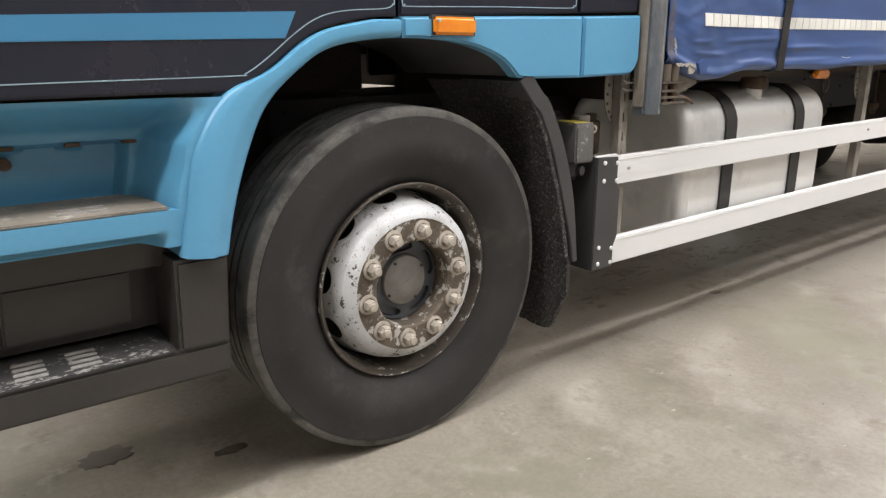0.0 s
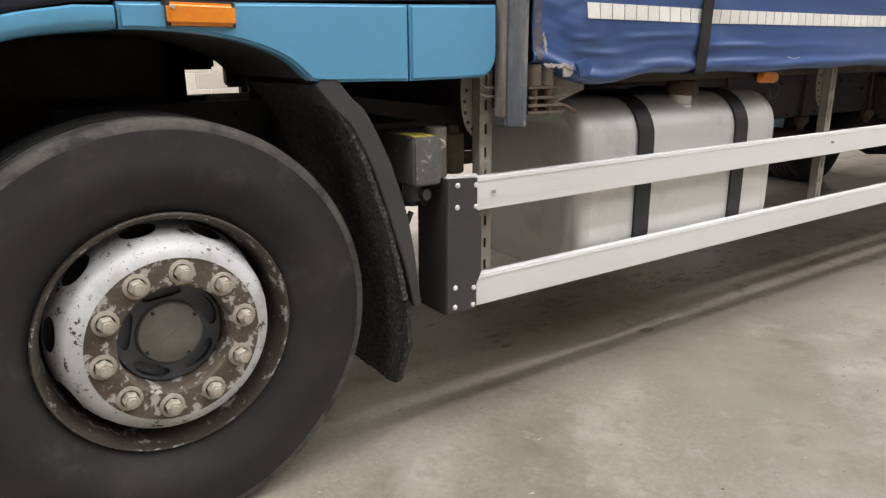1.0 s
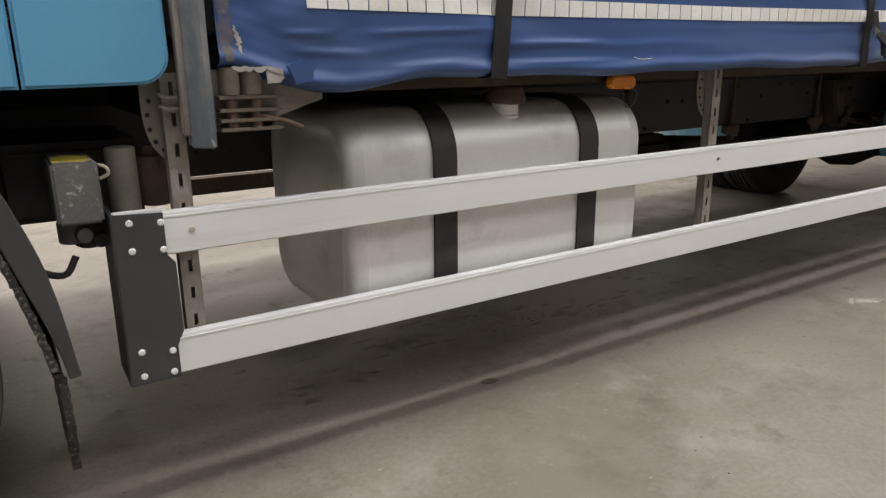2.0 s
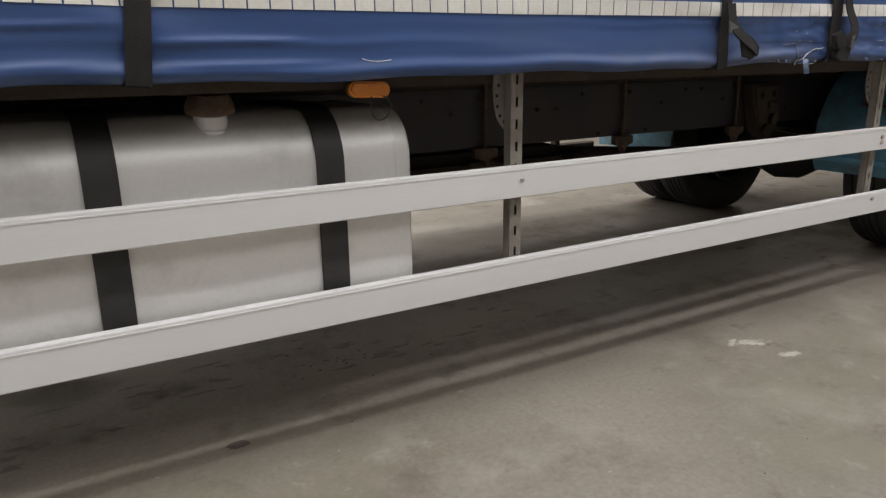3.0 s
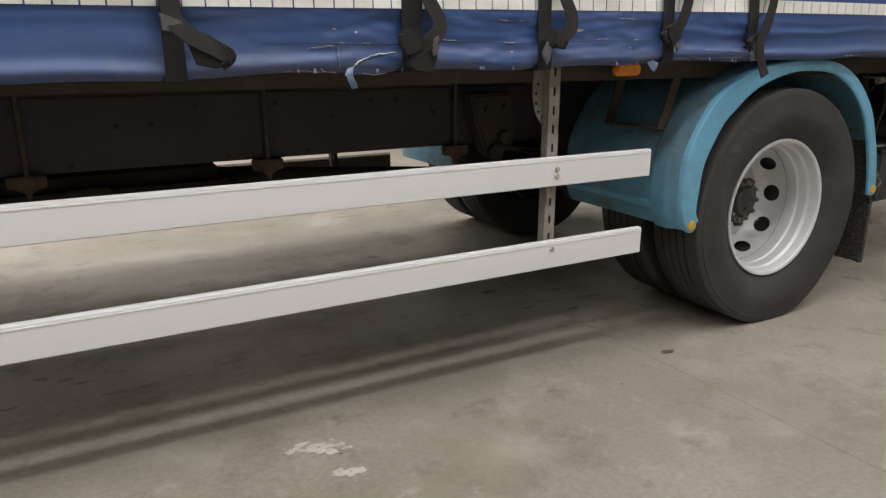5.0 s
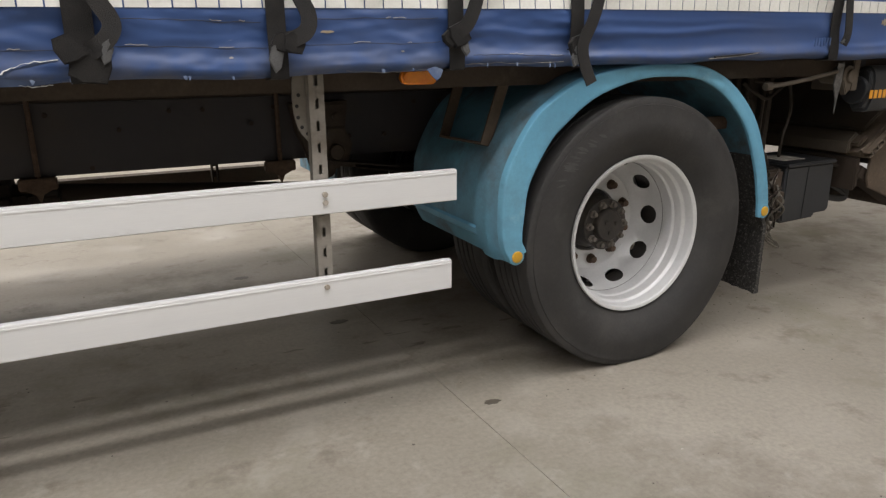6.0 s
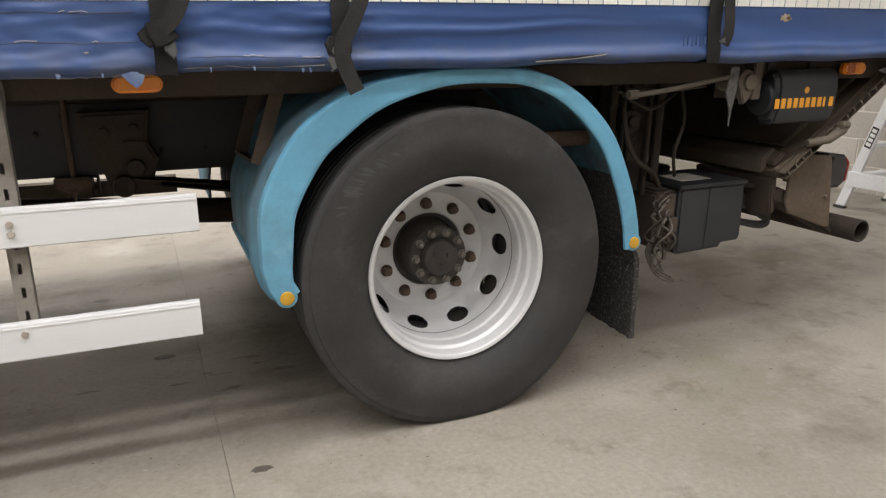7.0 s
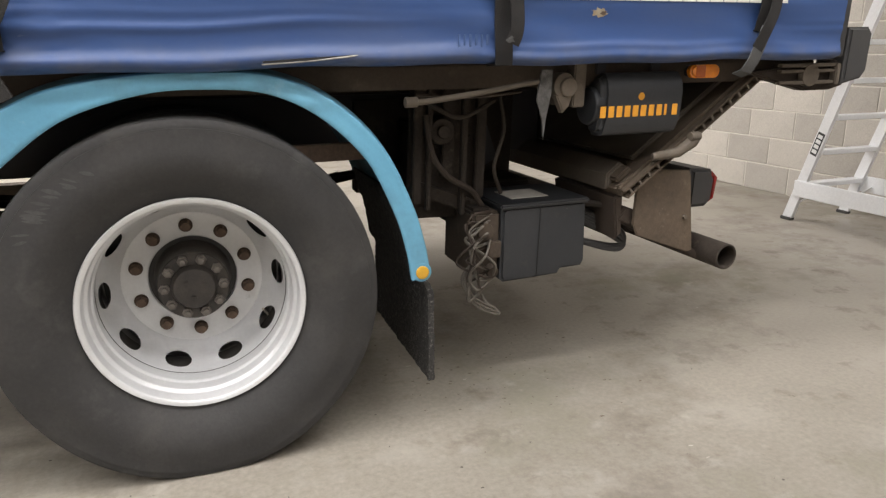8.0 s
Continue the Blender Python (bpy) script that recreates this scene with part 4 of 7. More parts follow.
# ---- the lorry: side guard ----
def side_guard():
    def rail(z0, z1, x0, x1, face=0.0):
        """Hollow aluminium section with a rolled top and bottom bead."""
        prof = [(face, z0 + 0.004), (face, z1 - 0.006), (face + 0.002, z1 - 0.002), (face + 0.006, z1), (face + 0.022, z1), (face + 0.026, z1 - 0.004), (face + 0.026, z0 + 0.004), (face + 0.022, z0), (face + 0.008, z0), (face + 0.003, z0 + 0.001)]
        bm = bmesh.new()
        prism(bm, prof, x0, x1, 0.0, "x")
        prism(bm, [(face - 0.0015, z1 - 0.014), (face - 0.0015, z1 - 0.010), (face + 0.002, z1 - 0.009), (face + 0.002, z1 - 0.015)], x0, x1, 0.0, "x")
        return bm

    for z0, z1, x1 in ((0.699, 0.7995, 5.248), (0.406, 0.506, 5.229)):
        r = part("guard_rail", rail(z0, z1, 0.862, x1), M_ALU, lorry, "brushed aluminium guard rail")
        spots = ((0.921, z1 - 0.047), (2.817, z1 - 0.045), (4.817, z1 - 0.064)) if z0 > 0.6 else ((4.809, z1 - 0.028),)
        for x, z in spots + (((4.817, z1 - 0.040),) if z0 > 0.6 else ()):
            bm = bmesh.new()
            cyl(bm, (x, 0.004, z), (x, -0.008, z), 0.0085 if x > 4 else 0.006, 12, 0.002)
            part("rail_bolt", bm, M_NUT, r)
    # black end cap
    bm = bmesh.new()
    prism(bm, [(0.750, 0.400), (0.860, 0.400), (0.860, 0.475), (0.878, 0.512), (0.878, 0.68), (0.862, 0.70), (0.862, 0.798), (0.753, 0.804)], -0.004, 0.008, 0.003)
    prism(bm, [(0.750, 0.400), (0.759, 0.400), (0.763, 0.804), (0.753, 0.804)], 0.006, 0.150, 0.003)
    cap = part("guard_end_cap", bm, M_GREYPLASTIC, lorry, "dark grey end cap of the guard")
    bm = bmesh.new()
    box(bm, 0.756, 0.872, 0.009, 0.024, 0.791, 0.807, 0.003)
    part("cap_insert", bm, M_ALU, cap)
    for x, z in ((0.790, 0.783), (0.855, 0.778), (0.789, 0.720), (0.855, 0.715), (0.781, 0.481), (0.848, 0.470), (0.780, 0.421), (0.846, 0.417)):
        bm = bmesh.new()
        lathe(bm, [(0.0, 0.008), (-0.003, 0.0075), (-0.005, 0.004), (-0.004, 0.0)], x, -0.004, z, 12)
        part("rivet", bm, M_ALU, cap)

    def slotted_post(x, z0, z1, w=0.044, disc=True):
        """Channel post with a row of slots, and a swivel plate with a ring of holes."""
        bm = bmesh.new()
        n = int((z1 - z0) / 0.062)
        pitch = (z1 - z0) / n
        for k in range(n):
            za, zb = z0 + k * pitch, z0 + (k + 1) * pitch
            s0, s1 = za + pitch * 0.28, zb - pitch * 0.28
            box(bm, x - w / 2, x - 0.0048, 0.030, 0.034, za, zb)
            box(bm, x + 0.0048, x + w / 2, 0.030, 0.034, za, zb)
            box(bm, x - 0.0048, x + 0.0048, 0.030, 0.034, za, s0)
            box(bm, x - 0.0048, x + 0.0048, 0.030, 0.034, s1, zb)
        box(bm, x - w / 2, x - w / 2 + 0.004, 0.034, 0.066, z0, z1, 0.001)
        box(bm, x + w / 2 - 0.004, x + w / 2, 0.034, 0.066, z0, z1, 0.001)
        box(bm, x - w / 2 + 0.004, x + w / 2 - 0.004, 0.060, 0.063, z0, z1)
        bmesh.ops.remove_doubles(bm, verts=bm.verts, dist=0.0002)
        post = part("guard_post", bm, M_GRIME, lorry, "dusty slotted steel post")
        if disc:
            bm = bmesh.new()
            arc = [(x + 0.020, 1.10), (x - 0.048, 1.10), (x - 0.060, 1.05), (x - 0.058, 0.99), (x - 0.047, 0.945), (x - 0.030, 0.918), (x - 0.014, 0.906), (x + 0.010, 0.94), (x + 0.020, 1.0)]
            prism(bm, [(p.x, p.z) for p in spline([(a, 0, b) for a, b in arc], 5, True)], 0.068, 0.074, 0.001)
            box(bm, x - 0.020, x + 0.020, 0.0665, 0.069, 1.0, 1.09, 0.001)
            part("swivel_plate", bm, M_GRIME, post)
            for a in range(5):
                th = radians(150 + 24 * a)
                bm = bmesh.new()
                hx, hz = x - 0.002 + 0.047 * math.cos(th), 1.000 + 0.078 * math.sin(th)
                cyl(bm, (hx, 0.0665, hz), (hx, 0.0695, hz), 0.0055, 10)
                part("plate_hole", bm, M_BLACK, post)
        return post

    slotted_post(0.915, 0.42, 1.10)
    slotted_post(2.817, 0.42, 1.09)
    slotted_post(4.817, 0.42, 1.11)
    bm = bmesh.new()
    for z in (1.03, 1.055):
        tube(bm, [(0.885, 0.02, z), (0.90, 0.012, z - 0.008), (0.935, 0.012, z - 0.008), (0.955, 0.02, z + 0.002), (0.962, 0.05, z + 0.004)], 0.004, 8)
    part("wire_tie", bm, M_GRIME, lorry, "twisted wire round the post")


side_guard()


# ---- the lorry: fuel tank ----
def fuel_tank():
    x0, x1, y0, y1, z0, z1 = 1.345, 2.472, 0.064, 0.690, 0.366, 0.988
    r = 0.145

    def outline(grow, n=8):
        pts = []
        for cx, cz, a0 in ((y1 - r, z1 - r, 0), (y0 + r, z1 - r, 90), (y0 + r, z0 + r, 180), (y1 - r, z0 + r, 270)):
            for k in range(n + 1):
                a = radians(a0 + 90 * k / n)
                pts.append((cx + (r + grow) * math.cos(a), cz + (r + grow) * math.sin(a)))
        return pts

    bm = bmesh.new()
    rings = []
    for x, g in ((x0 + 0.02, -0.10), (x0 + 0.004, -0.055), (x0, -0.040), (x0 + 0.006, -0.018), (x0 + 0.022, -0.005), (x0 + 0.045, 0.0), (x0 + 0.05, 0.003), (x0 + 0.056, 0.003), (x0 + 0.06, 0.0),
                 (x1 - 0.06, 0.0), (x1 - 0.056, 0.003), (x1 - 0.05, 0.003), (x1 - 0.045, 0.0), (x1 - 0.014, -0.003), (x1 - 0.004, -0.010), (x1, -0.026), (x1 - 0.004, -0.055), (x1 - 0.02, -0.10)):
        rings.append([bm.verts.new((x, y, z)) for y, z in outline(g)])
    for a, b in zip(rings, rings[1:]):
        m = len(a)
        for k in range(m):
            bm.faces.new((a[k], a[(k + 1) % m], b[(k + 1) % m], b[k]))
    bm.faces.new(rings[0]), bm.faces.new(rings[-1])
    tank = part("fuel_tank", bm, M_TANK, lorry, "dull aluminium fuel tank held by black straps", 45)
    for xs in (1.614, 2.179):
        bm = bmesh.new()
        o, i = outline(0.010), outline(0.0015)
        a = [bm.verts.new((xs, y, z)) for y, z in o]
        b = [bm.verts.new((xs + 0.078, y, z)) for y, z in o]
        c = [bm.verts.new((xs + 0.078, y, z)) for y, z in i]
        d = [bm.verts.new((xs, y, z)) for y, z in i]
        m = len(a)
        for k in range(m):
            q = (k + 1) % m
            bm.faces.new((a[k], a[q], b[q], b[k])), bm.faces.new((b[k], b[q], c[q], c[k])), bm.faces.new((d[k], d[q], a[q], a[k]))
        part("tank_strap", bm, M_STRAPSTEEL, tank, "black tank strap")
    bm = bmesh.new()
    lean = pose(1.932, 0.148, 0.934, 6, 0, 0) @ pose(0, 0, 0, 90, 0, 0) @ Matrix.Diagonal((0.82, 0.95, 0.82, 1))
    tmp = bmesh.new()
    lathe(tmp, [(-0.08, 0.056), (0.010, 0.054), (0.014, 0.057), (0.020, 0.057), (0.024, 0.052), (0.066, 0.050), (0.066, 0.04)], seg=32)
    add(bm, tmp, lean)
    neck = part("filler_neck", bm, M_ALU, tank, "pale filler neck")
    bm = bmesh.new()
    tmp = bmesh.new()
    lathe(tmp, [(0.058, 0.0), (0.058, 0.060), (0.061, 0.072), (0.068, 0.076), (0.082, 0.074), (0.104, 0.064), (0.112, 0.056), (0.114, 0.0)], seg=32)
    add(bm, tmp, lean)
    part("filler_cap", bm, M_RUSTCAP, neck, "brown filler cap")
    # feet that carry the tank from the frame
    for xs in (1.61, 2.21):
        bm = bmesh.new()
        box(bm, xs, xs + 0.05, 0.20, 0.80, 0.335, 0.366, 0.004)
        box(bm, xs, xs + 0.05, 0.745, 0.80, 0.34, 0.95, 0.004)
        part("tank_bracket", bm, M_CHASSIS, tank, "black tank bracket")


fuel_tank()


# ---- the lorry: frame and running gear ----
def frame_and_axles():
    for y, s, top in ((0.81, 1, 0.990), (1.64, -1, 0.950)):
        bm = bmesh.new()
        t = 0.008
        prism(bm, [(y, 0.740), (y + s * 0.075, 0.740), (y + s * 0.075, 0.748), (y + s * t, 0.748), (y + s * t, top - 0.008), (y + s * 0.075, top - 0.008), (y + s * 0.075, top), (y, top)], -1.35, 7.464, 0.001, "x")
        ob = part("frame_rail", bm, M_CHASSIS, lorry, "dark dusty frame rail")
        bm = bmesh.new()
        rnd = random.Random(7)
        for k in range(60):
            x, z = -1.0 + 0.14 * k + rnd.uniform(-0.03, 0.03), rnd.choice((0.76, 0.82, 0.89, 0.95))
            cyl(bm, (x, y, z), (x, y - s * 0.010, z), 0.009, 6)
        part("frame_bolt", bm, M_BROWN, ob, kind="stuff")
    # subframe and side rave under the load floor
    bm = bmesh.new()
    for y in (0.80, 1.60):
        box(bm, 1.0, 8.126, y, y + 0.08, 0.992, 1.10, 0.004)
    part("subframe", bm, M_BROWN, lorry, "dirty brown subframe beam")
    bm = bmesh.new()
    box(bm, 1.02, 8.210, 0.045, 0.085, 1.066, 1.135, 0.003)
    box(bm, 1.02, 8.210, 0.085, 0.120, 1.066, 1.074, 0.001)
    part("side_rave", bm, M_RAVE, lorry, "dirty brown edge beam of the load floor")
    for k in range(13):
        bm = bmesh.new()
        x = 1.3 + 0.55 * k
        prism(bm, [(0.10, 1.06), (0.80, 1.02), (1.68, 1.02), (2.38, 1.06), (2.38, 1.135), (0.10, 1.135)], x - 0.03, x + 0.03, 0.002, "x")
        part("cross_bearer", bm, M_BROWN, lorry, "dirty cross bearer")
    bm = bmesh.new()
    box(bm, 1.0, 8.231, 0.02, 2.46, 1.137, 1.175, 0.003)
    part("load_floor", bm, M_BROWN, lorry, "dirty underside of the load floor")
    # hanging straps and lashing brackets on the rail
    for x in (3.200, 4.019, 4.863):
        bm = bmesh.new()
        cyl(bm, (x, 0.790, 0.69), (x, 0.790, 1.05), 0.009, 8)
        prism(bm, [(x - 0.05, 0.735), (x + 0.05, 0.735), (x + 0.04, 0.70), (x + 0.012, 0.685), (x, 0.655), (x - 0.012, 0.685), (x - 0.04, 0.70)], 0.770, 0.812, 0.003)
        box(bm, x - 0.062, x + 0.058, 0.772, 0.808, 0.700, 0.742, 0.004)
        part("tie_bracket", bm, M_RUSTCAP, lorry, "rusty tie rod and clamp on the frame rail")
    bm = bmesh.new()
    prism(bm, [(4.905, 0.965), (5.135, 0.970), (5.120, 0.86), (5.150, 0.80), (5.130, 0.73), (5.060, 0.69), (4.985, 0.70), (4.960, 0.78), (4.930, 0.85)], 0.72, 0.808, 0.012)
    cyl(bm, (5.075, 0.690, 0.775), (5.075, 0.722, 0.775), 0.030, 12, 0.006)
    cyl(bm, (4.985, 0.700, 0.900), (4.985, 0.722, 0.900), 0.016, 8)
    cyl(bm, (5.080, 0.700, 0.910), (5.080, 0.722, 0.910), 0.016, 8)
    box(bm, 5.037, 5.116, 0.71, 0.73, 0.83, 0.87, 0.005)
    part("spring_hanger", bm, M_RAVE, lorry, "dusty spring hanger bracket")
    bm = bmesh.new()
    cyl(bm, (5.030, 0.695, 0.712), (5.030, 0.785, 0.712), 0.038, 18, 0.004)
    for z, a, b in ((0.735, 5.030, 6.913), (0.714, 5.150, 6.763), (0.690, 5.350, 6.563)):
        path = [(a + (b - a) * k / 12, z - 0.09 * math.sin(math.pi * k / 12)) for k in range(13)]
        sweep(bm, path, [(-0.009, 0.70), (-0.009, 0.78), (0.009, 0.78), (0.009, 0.70)], True)
    part("leaf_spring", bm, M_BROWN, lorry, "rusty leaf spring")
    bm = bmesh.new()
    for z, a, b in ((0.665, 5.017, 6.913), (0.645, 5.215, 6.763), (0.625, 5.414, 6.563)):
        path = [(a + (b - a) * k / 12, z - 0.05 * math.sin(math.pi * k / 12)) for k in range(13)]
        sweep(bm, path, [(-0.009, 1.70), (-0.009, 1.78), (0.009, 1.78), (0.009, 1.70)], True)
    part("leaf_spring", bm, M_BROWN, lorry, "rusty leaf spring")
    bm = bmesh.new()
    tube(bm, [(5.997, 0.42, 0.49), (5.997, 0.80, 0.49), (5.997, 0.95, 0.49), (5.997, 1.10, 0.49), (5.997, 1.25, 0.49), (5.997, 1.40, 0.49), (5.997, 1.55, 0.49), (5.997, 2.0, 0.49)], [0.08, 0.08, 0.11, 0.20, 0.22, 0.17, 0.09, 0.08], 24)
    part("rear_axle", bm, M_CHASSIS, lorry, "black rear axle with its drive casing")
    bm = bmesh.new()
    tube(bm, [(1.0, 1.24, 0.80), (2.530, 1.24, 0.690), (2.549, 1.24, 0.690), (5.813, 1.24, 0.440)], [0.045, 0.045, 0.055, 0.055], 18)
    part("drive_shaft", bm, M_BROWN, lorry, "dusty drive shaft")
    bm = bmesh.new()
    tube(bm, [(0, 0.45, 0.47), (0, 0.7, 0.40), (0, 1.75, 0.40), (0, 2.0, 0.47)], 0.05, 16)
    part("front_axle", bm, M_CHASSIS, lorry, "black front axle beam")
    bm = bmesh.new()
    for x in (0.6, 2.2, 3.820, 5.116, 6.913):
        box(bm, x - 0.05, x + 0.05, 0.83, 1.65, 0.80, 0.93, 0.008)
    part("cross_member", bm, M_CHASSIS, lorry, "black frame cross member")
    # after the gearbox come dark plates and a beam, added to block the view
    for name, dims, lab in (("engine", (-1.35, -0.16, 0.62, 1.9, 0.72, 1.255, 0.04), "dark engine block"), ("gearbox", (-0.16, 0.42, 0.90, 1.60, 0.55, 0.955, 0.05), "dark gearbox"),
                            ("gearbox_tail", (0.42, 1.1, 1.0, 1.5, 0.62, 0.965, 0.05), "dark rear end of the gearbox"), ("heat_shield", (-0.9, 0.20, 0.84, 0.90, 0.60, 1.258, 0.01), "dark plate added to close the view beside the engine"),
                            ("heat_shield", (-0.2, 0.362, 1.29, 1.35, 0.90, 1.258, 0.01), "dark plate added to close the view behind the gearbox"), ("heat_shield", (0.35, 0.47, 1.26, 1.30, 1.075, 1.258, 0.01), "dark plate added to close the view behind the gearbox"),
                            ("heat_shield", (-0.45, 0.120, 0.50, 0.53, 1.045, 1.20, 0.005), "dark plate added to close the view above the wheel"), ("frame_bracket", (0.72, 1.30, 1.98, 2.04, 0.95, 1.258, 0.01), "dark plate added to close a gap behind the gearbox"), ("frame_bracket", (0.48, 0.88, 0.82, 0.88, 0.965, 1.20, 0.01), "dark plate added to close the view over the frame"), ("heat_shield", (0.60, 0.90, 1.29, 1.33, 1.035, 1.258, 0.01), "dark plate added to close the view behind the gearbox"), ("cab_beam", (0.36, 0.60, 0.70, 0.80, 1.130, 1.258, 0.01), "dark beam added to close the view under the cab")):
        bm = bmesh.new()
        box(bm, *dims)
        part(name, bm, M_OILY, lorry, lab)
    # guard on the far side, browned as if backlit, its inner face towards the frame
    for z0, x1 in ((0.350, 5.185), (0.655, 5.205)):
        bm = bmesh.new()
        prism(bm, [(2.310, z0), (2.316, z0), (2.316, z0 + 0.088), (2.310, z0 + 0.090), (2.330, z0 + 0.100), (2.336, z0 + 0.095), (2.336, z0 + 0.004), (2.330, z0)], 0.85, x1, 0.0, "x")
        part("guard_rail", bm, M_DECK, lorry, "guard rail on the far side, browned to look backlit")
    for x in (0.89, 2.785, 4.770):
        bm = bmesh.new()
        for dx in (-0.020, 0.010):
            box(bm, x + dx, x + dx + 0.010, 2.245, 2.306, 0.38, 1.06, 0.002)
        for k in range(11):
            box(bm, x - 0.010, x + 0.010, 2.300, 2.304, 0.40 + 0.062 * k, 0.43 + 0.062 * k)
        part("guard_post", bm, M_BROWN, lorry, "slotted steel post on the far side")
    # dark boxes and lumps added as fill, low between the rails
    for name, d, lab in (("silencer", (2.47, 3.93, 1.10, 1.36, 0.480, 0.66, 0.05), "dark box added as fill between the frame rails"), ("silencer_bracket", (3.30, 3.46, 1.08, 1.30, 0.545, 0.62, 0.008), "rusty lump under the dark fill box"),
                         ("silencer_bracket", (3.94, 4.05, 1.06, 1.30, 0.49, 0.62, 0.008), "dark lump beside the dark fill box"), ("silencer_bracket", (2.48, 2.64, 1.06, 1.30, 0.55, 0.66, 0.008), "dark lump beside the dark fill box")):
        bm = bmesh.new()
        box(bm, *d)
        part(name, bm, M_BROWN if "rusty" in lab else M_OILY, lorry, lab)
    # brake air tank beneath the frame
    bm = bmesh.new()
    cyl(bm, (2.821, 1.98, 0.46), (3.570, 1.98, 0.46), 0.10, 24, 0.04)
    part("air_tank", bm, M_CHASSIS, lorry, "black air tank")
    bm = bmesh.new()
    rnd = random.Random(3)
    for k in range(4):
        y = 1.02 + 0.05 * k
        tube(bm, spline([(1.0, y, 0.93), (2.4, y + 0.03, 0.90), (3.720, y, 0.86), (4.319, y - 0.05, 0.80), (5.315, y, 0.78)], 5), 0.011, 6)
    part("air_line", bm, M_PLASTIC, lorry, "black air lines along the frame")


mark = len(BUILT)
frame_and_axles()
settle(BUILT[mark:], 3.44, 0.817, (0.0376, -0.0044, 0.0, 0.034), 0.033, (0.007, 0.0011, 0.0, 0.030))


# ---- the lorry: rear mudguard ----
def rear_wing():
    line = [(5.436, 0.474), (5.408, 0.53), (5.398, 0.62), (5.412, 0.77), (5.497, 0.925), (5.587, 1.008), (5.717, 1.072), (5.890, 1.104), (6.060, 1.110), (6.235, 1.098), (6.390, 1.030), (6.525, 0.900), (6.608, 0.73), (6.646, 0.60), (6.660, 0.506)]
    path = [(p.x, p.z) for p in spline([(x, 0, z) for x, z in line], 6)]

    def section(f):
        w = 0.070 + 0.030 * step(0.0, 0.26, f) - 0.056 * step(0.33, 0.56, f) + 0.016 * step(0.56, 0.78, f)
        deep = 0.66
        return [(0.0, deep), (0.0, 0.130), (-0.004, 0.118), (-0.013, 0.110), (-0.014, 0.050), (-0.011, 0.030), (-0.004, 0.012), (-0.002, -0.018), (0.000, -0.036), (0.004, -0.042), (0.011, -0.044), (0.016, -0.0425), (w * 0.55, -0.0435), (w - 0.014, -0.046), (w - 0.004, -0.045), (w, -0.041), (w, -0.030), (w - 0.012, -0.034), (0.020, -0.034), (0.012, -0.018), (0.010, 0.10), (0.012, deep)]

    bm = bmesh.new()
    sweep(bm, path, section, True)
    for f in bm.faces:
        if f.calc_center_median().y > -0.010:
            f.material_index = 1
    wing = part("rear_mudguard", bm, [M_FENDER, M_FENDERDIRTY], lorry, "aged pale blue plastic mudguard", 40)
    # moulded ledge across the lower front
    bm = bmesh.new()
    prism(bm, [(5.412, 0.53), (5.392, 0.545), (5.389, 0.565), (5.408, 0.575)], 0.03, 0.655, 0.003)
    part("mudguard_ledge", bm, M_FENDER, wing)
    for x, z in ((5.460, 0.492), (6.632, 0.520)):
        bm = bmesh.new()
        lathe(bm, [(0.0, 0.020), (-0.003, 0.020), (-0.005, 0.017), (-0.005, 0.0)], x, -0.044, z, 24)
        part("round_reflector", bm, M_YELLOW, wing, "round amber reflector")
        bm = bmesh.new()
        lathe(bm, [(0.014, 0.030), (0.0, 0.0295), (-0.0025, 0.027), (-0.0025, 0.0)], x, -0.0415, z, 28)
        part("reflector_boss", bm, M_FENDER, wing)
    return wing


mark = len(BUILT)
rear_wing()
bm = bmesh.new()
path = [(6.005 + 0.615 * math.cos(a), 0.50 + 0.60 * math.sin(a)) for a in [radians(184 - 5 * k) for k in range(38)]]
sweep(bm, path, [(0.0, 1.70), (0.0, 2.42), (0.03, 2.42), (0.012, 1.70)], True)
part("rear_mudguard", bm, M_FENDERDIRTY, lorry, "pale blue mudguard on the far side, in a duller tone")

# mudguard stay
bm = bmesh.new()
tube(bm, [(5.500, 0.420, 1.10), (5.420, 0.420, 0.848), (5.432, 0.130, 0.852), (5.515, 0.130, 1.10)], 0.01, flat=(0.020, 0.005))
part("mudguard_stay", bm, M_DECK, lorry, "rusty brown mudguard stay")

# brown carrier bar of the mudguard, behind the wheel
bm = bmesh.new()
box(bm, 6.30, 6.535, 0.10, 0.14, 0.845, 0.895, 0.004)
part("mudguard_carrier", bm, M_RUSTCAP, lorry, "rusty brown carrier bar of the mudguard")

# spray mat behind the rear wheel
rnd = random.Random(9)
bm = bmesh.new()
rows = []
for i in range(58):
    f = i / 57
    z = 0.745 - 0.59 * f
    x = 6.655 - 0.055 * step(0.50, 0.80, z) - 0.022 * step(0.45, 0.50, z)
    jit = 0.0 if i == 0 else 1.0
    rows.append([bm.verts.new((x + rnd.uniform(-0.003, 0.001) * jit, -0.030 + 0.62 * k / 47 + (rnd.uniform(-0.003, 0.003) if k else 0), z + rnd.uniform(-0.003, 0.003) * jit + 0.02 * (k / 47) * f)) for k in range(48)])
for a, b in zip(rows, rows[1:]):
    for k in range(47):
        bm.faces.new((a[k], a[k + 1], b[k + 1], b[k]))
back = bmesh.ops.extrude_face_region(bm, geom=bm.faces[:])
bmesh.ops.translate(bm, vec=(0.018, 0, 0), verts=[v for v in back["geom"] if isinstance(v, bmesh.types.BMVert)])
part("spray_mat", bm, M_BRISTLE, lorry, "bristly black spray suppression mat", 20)

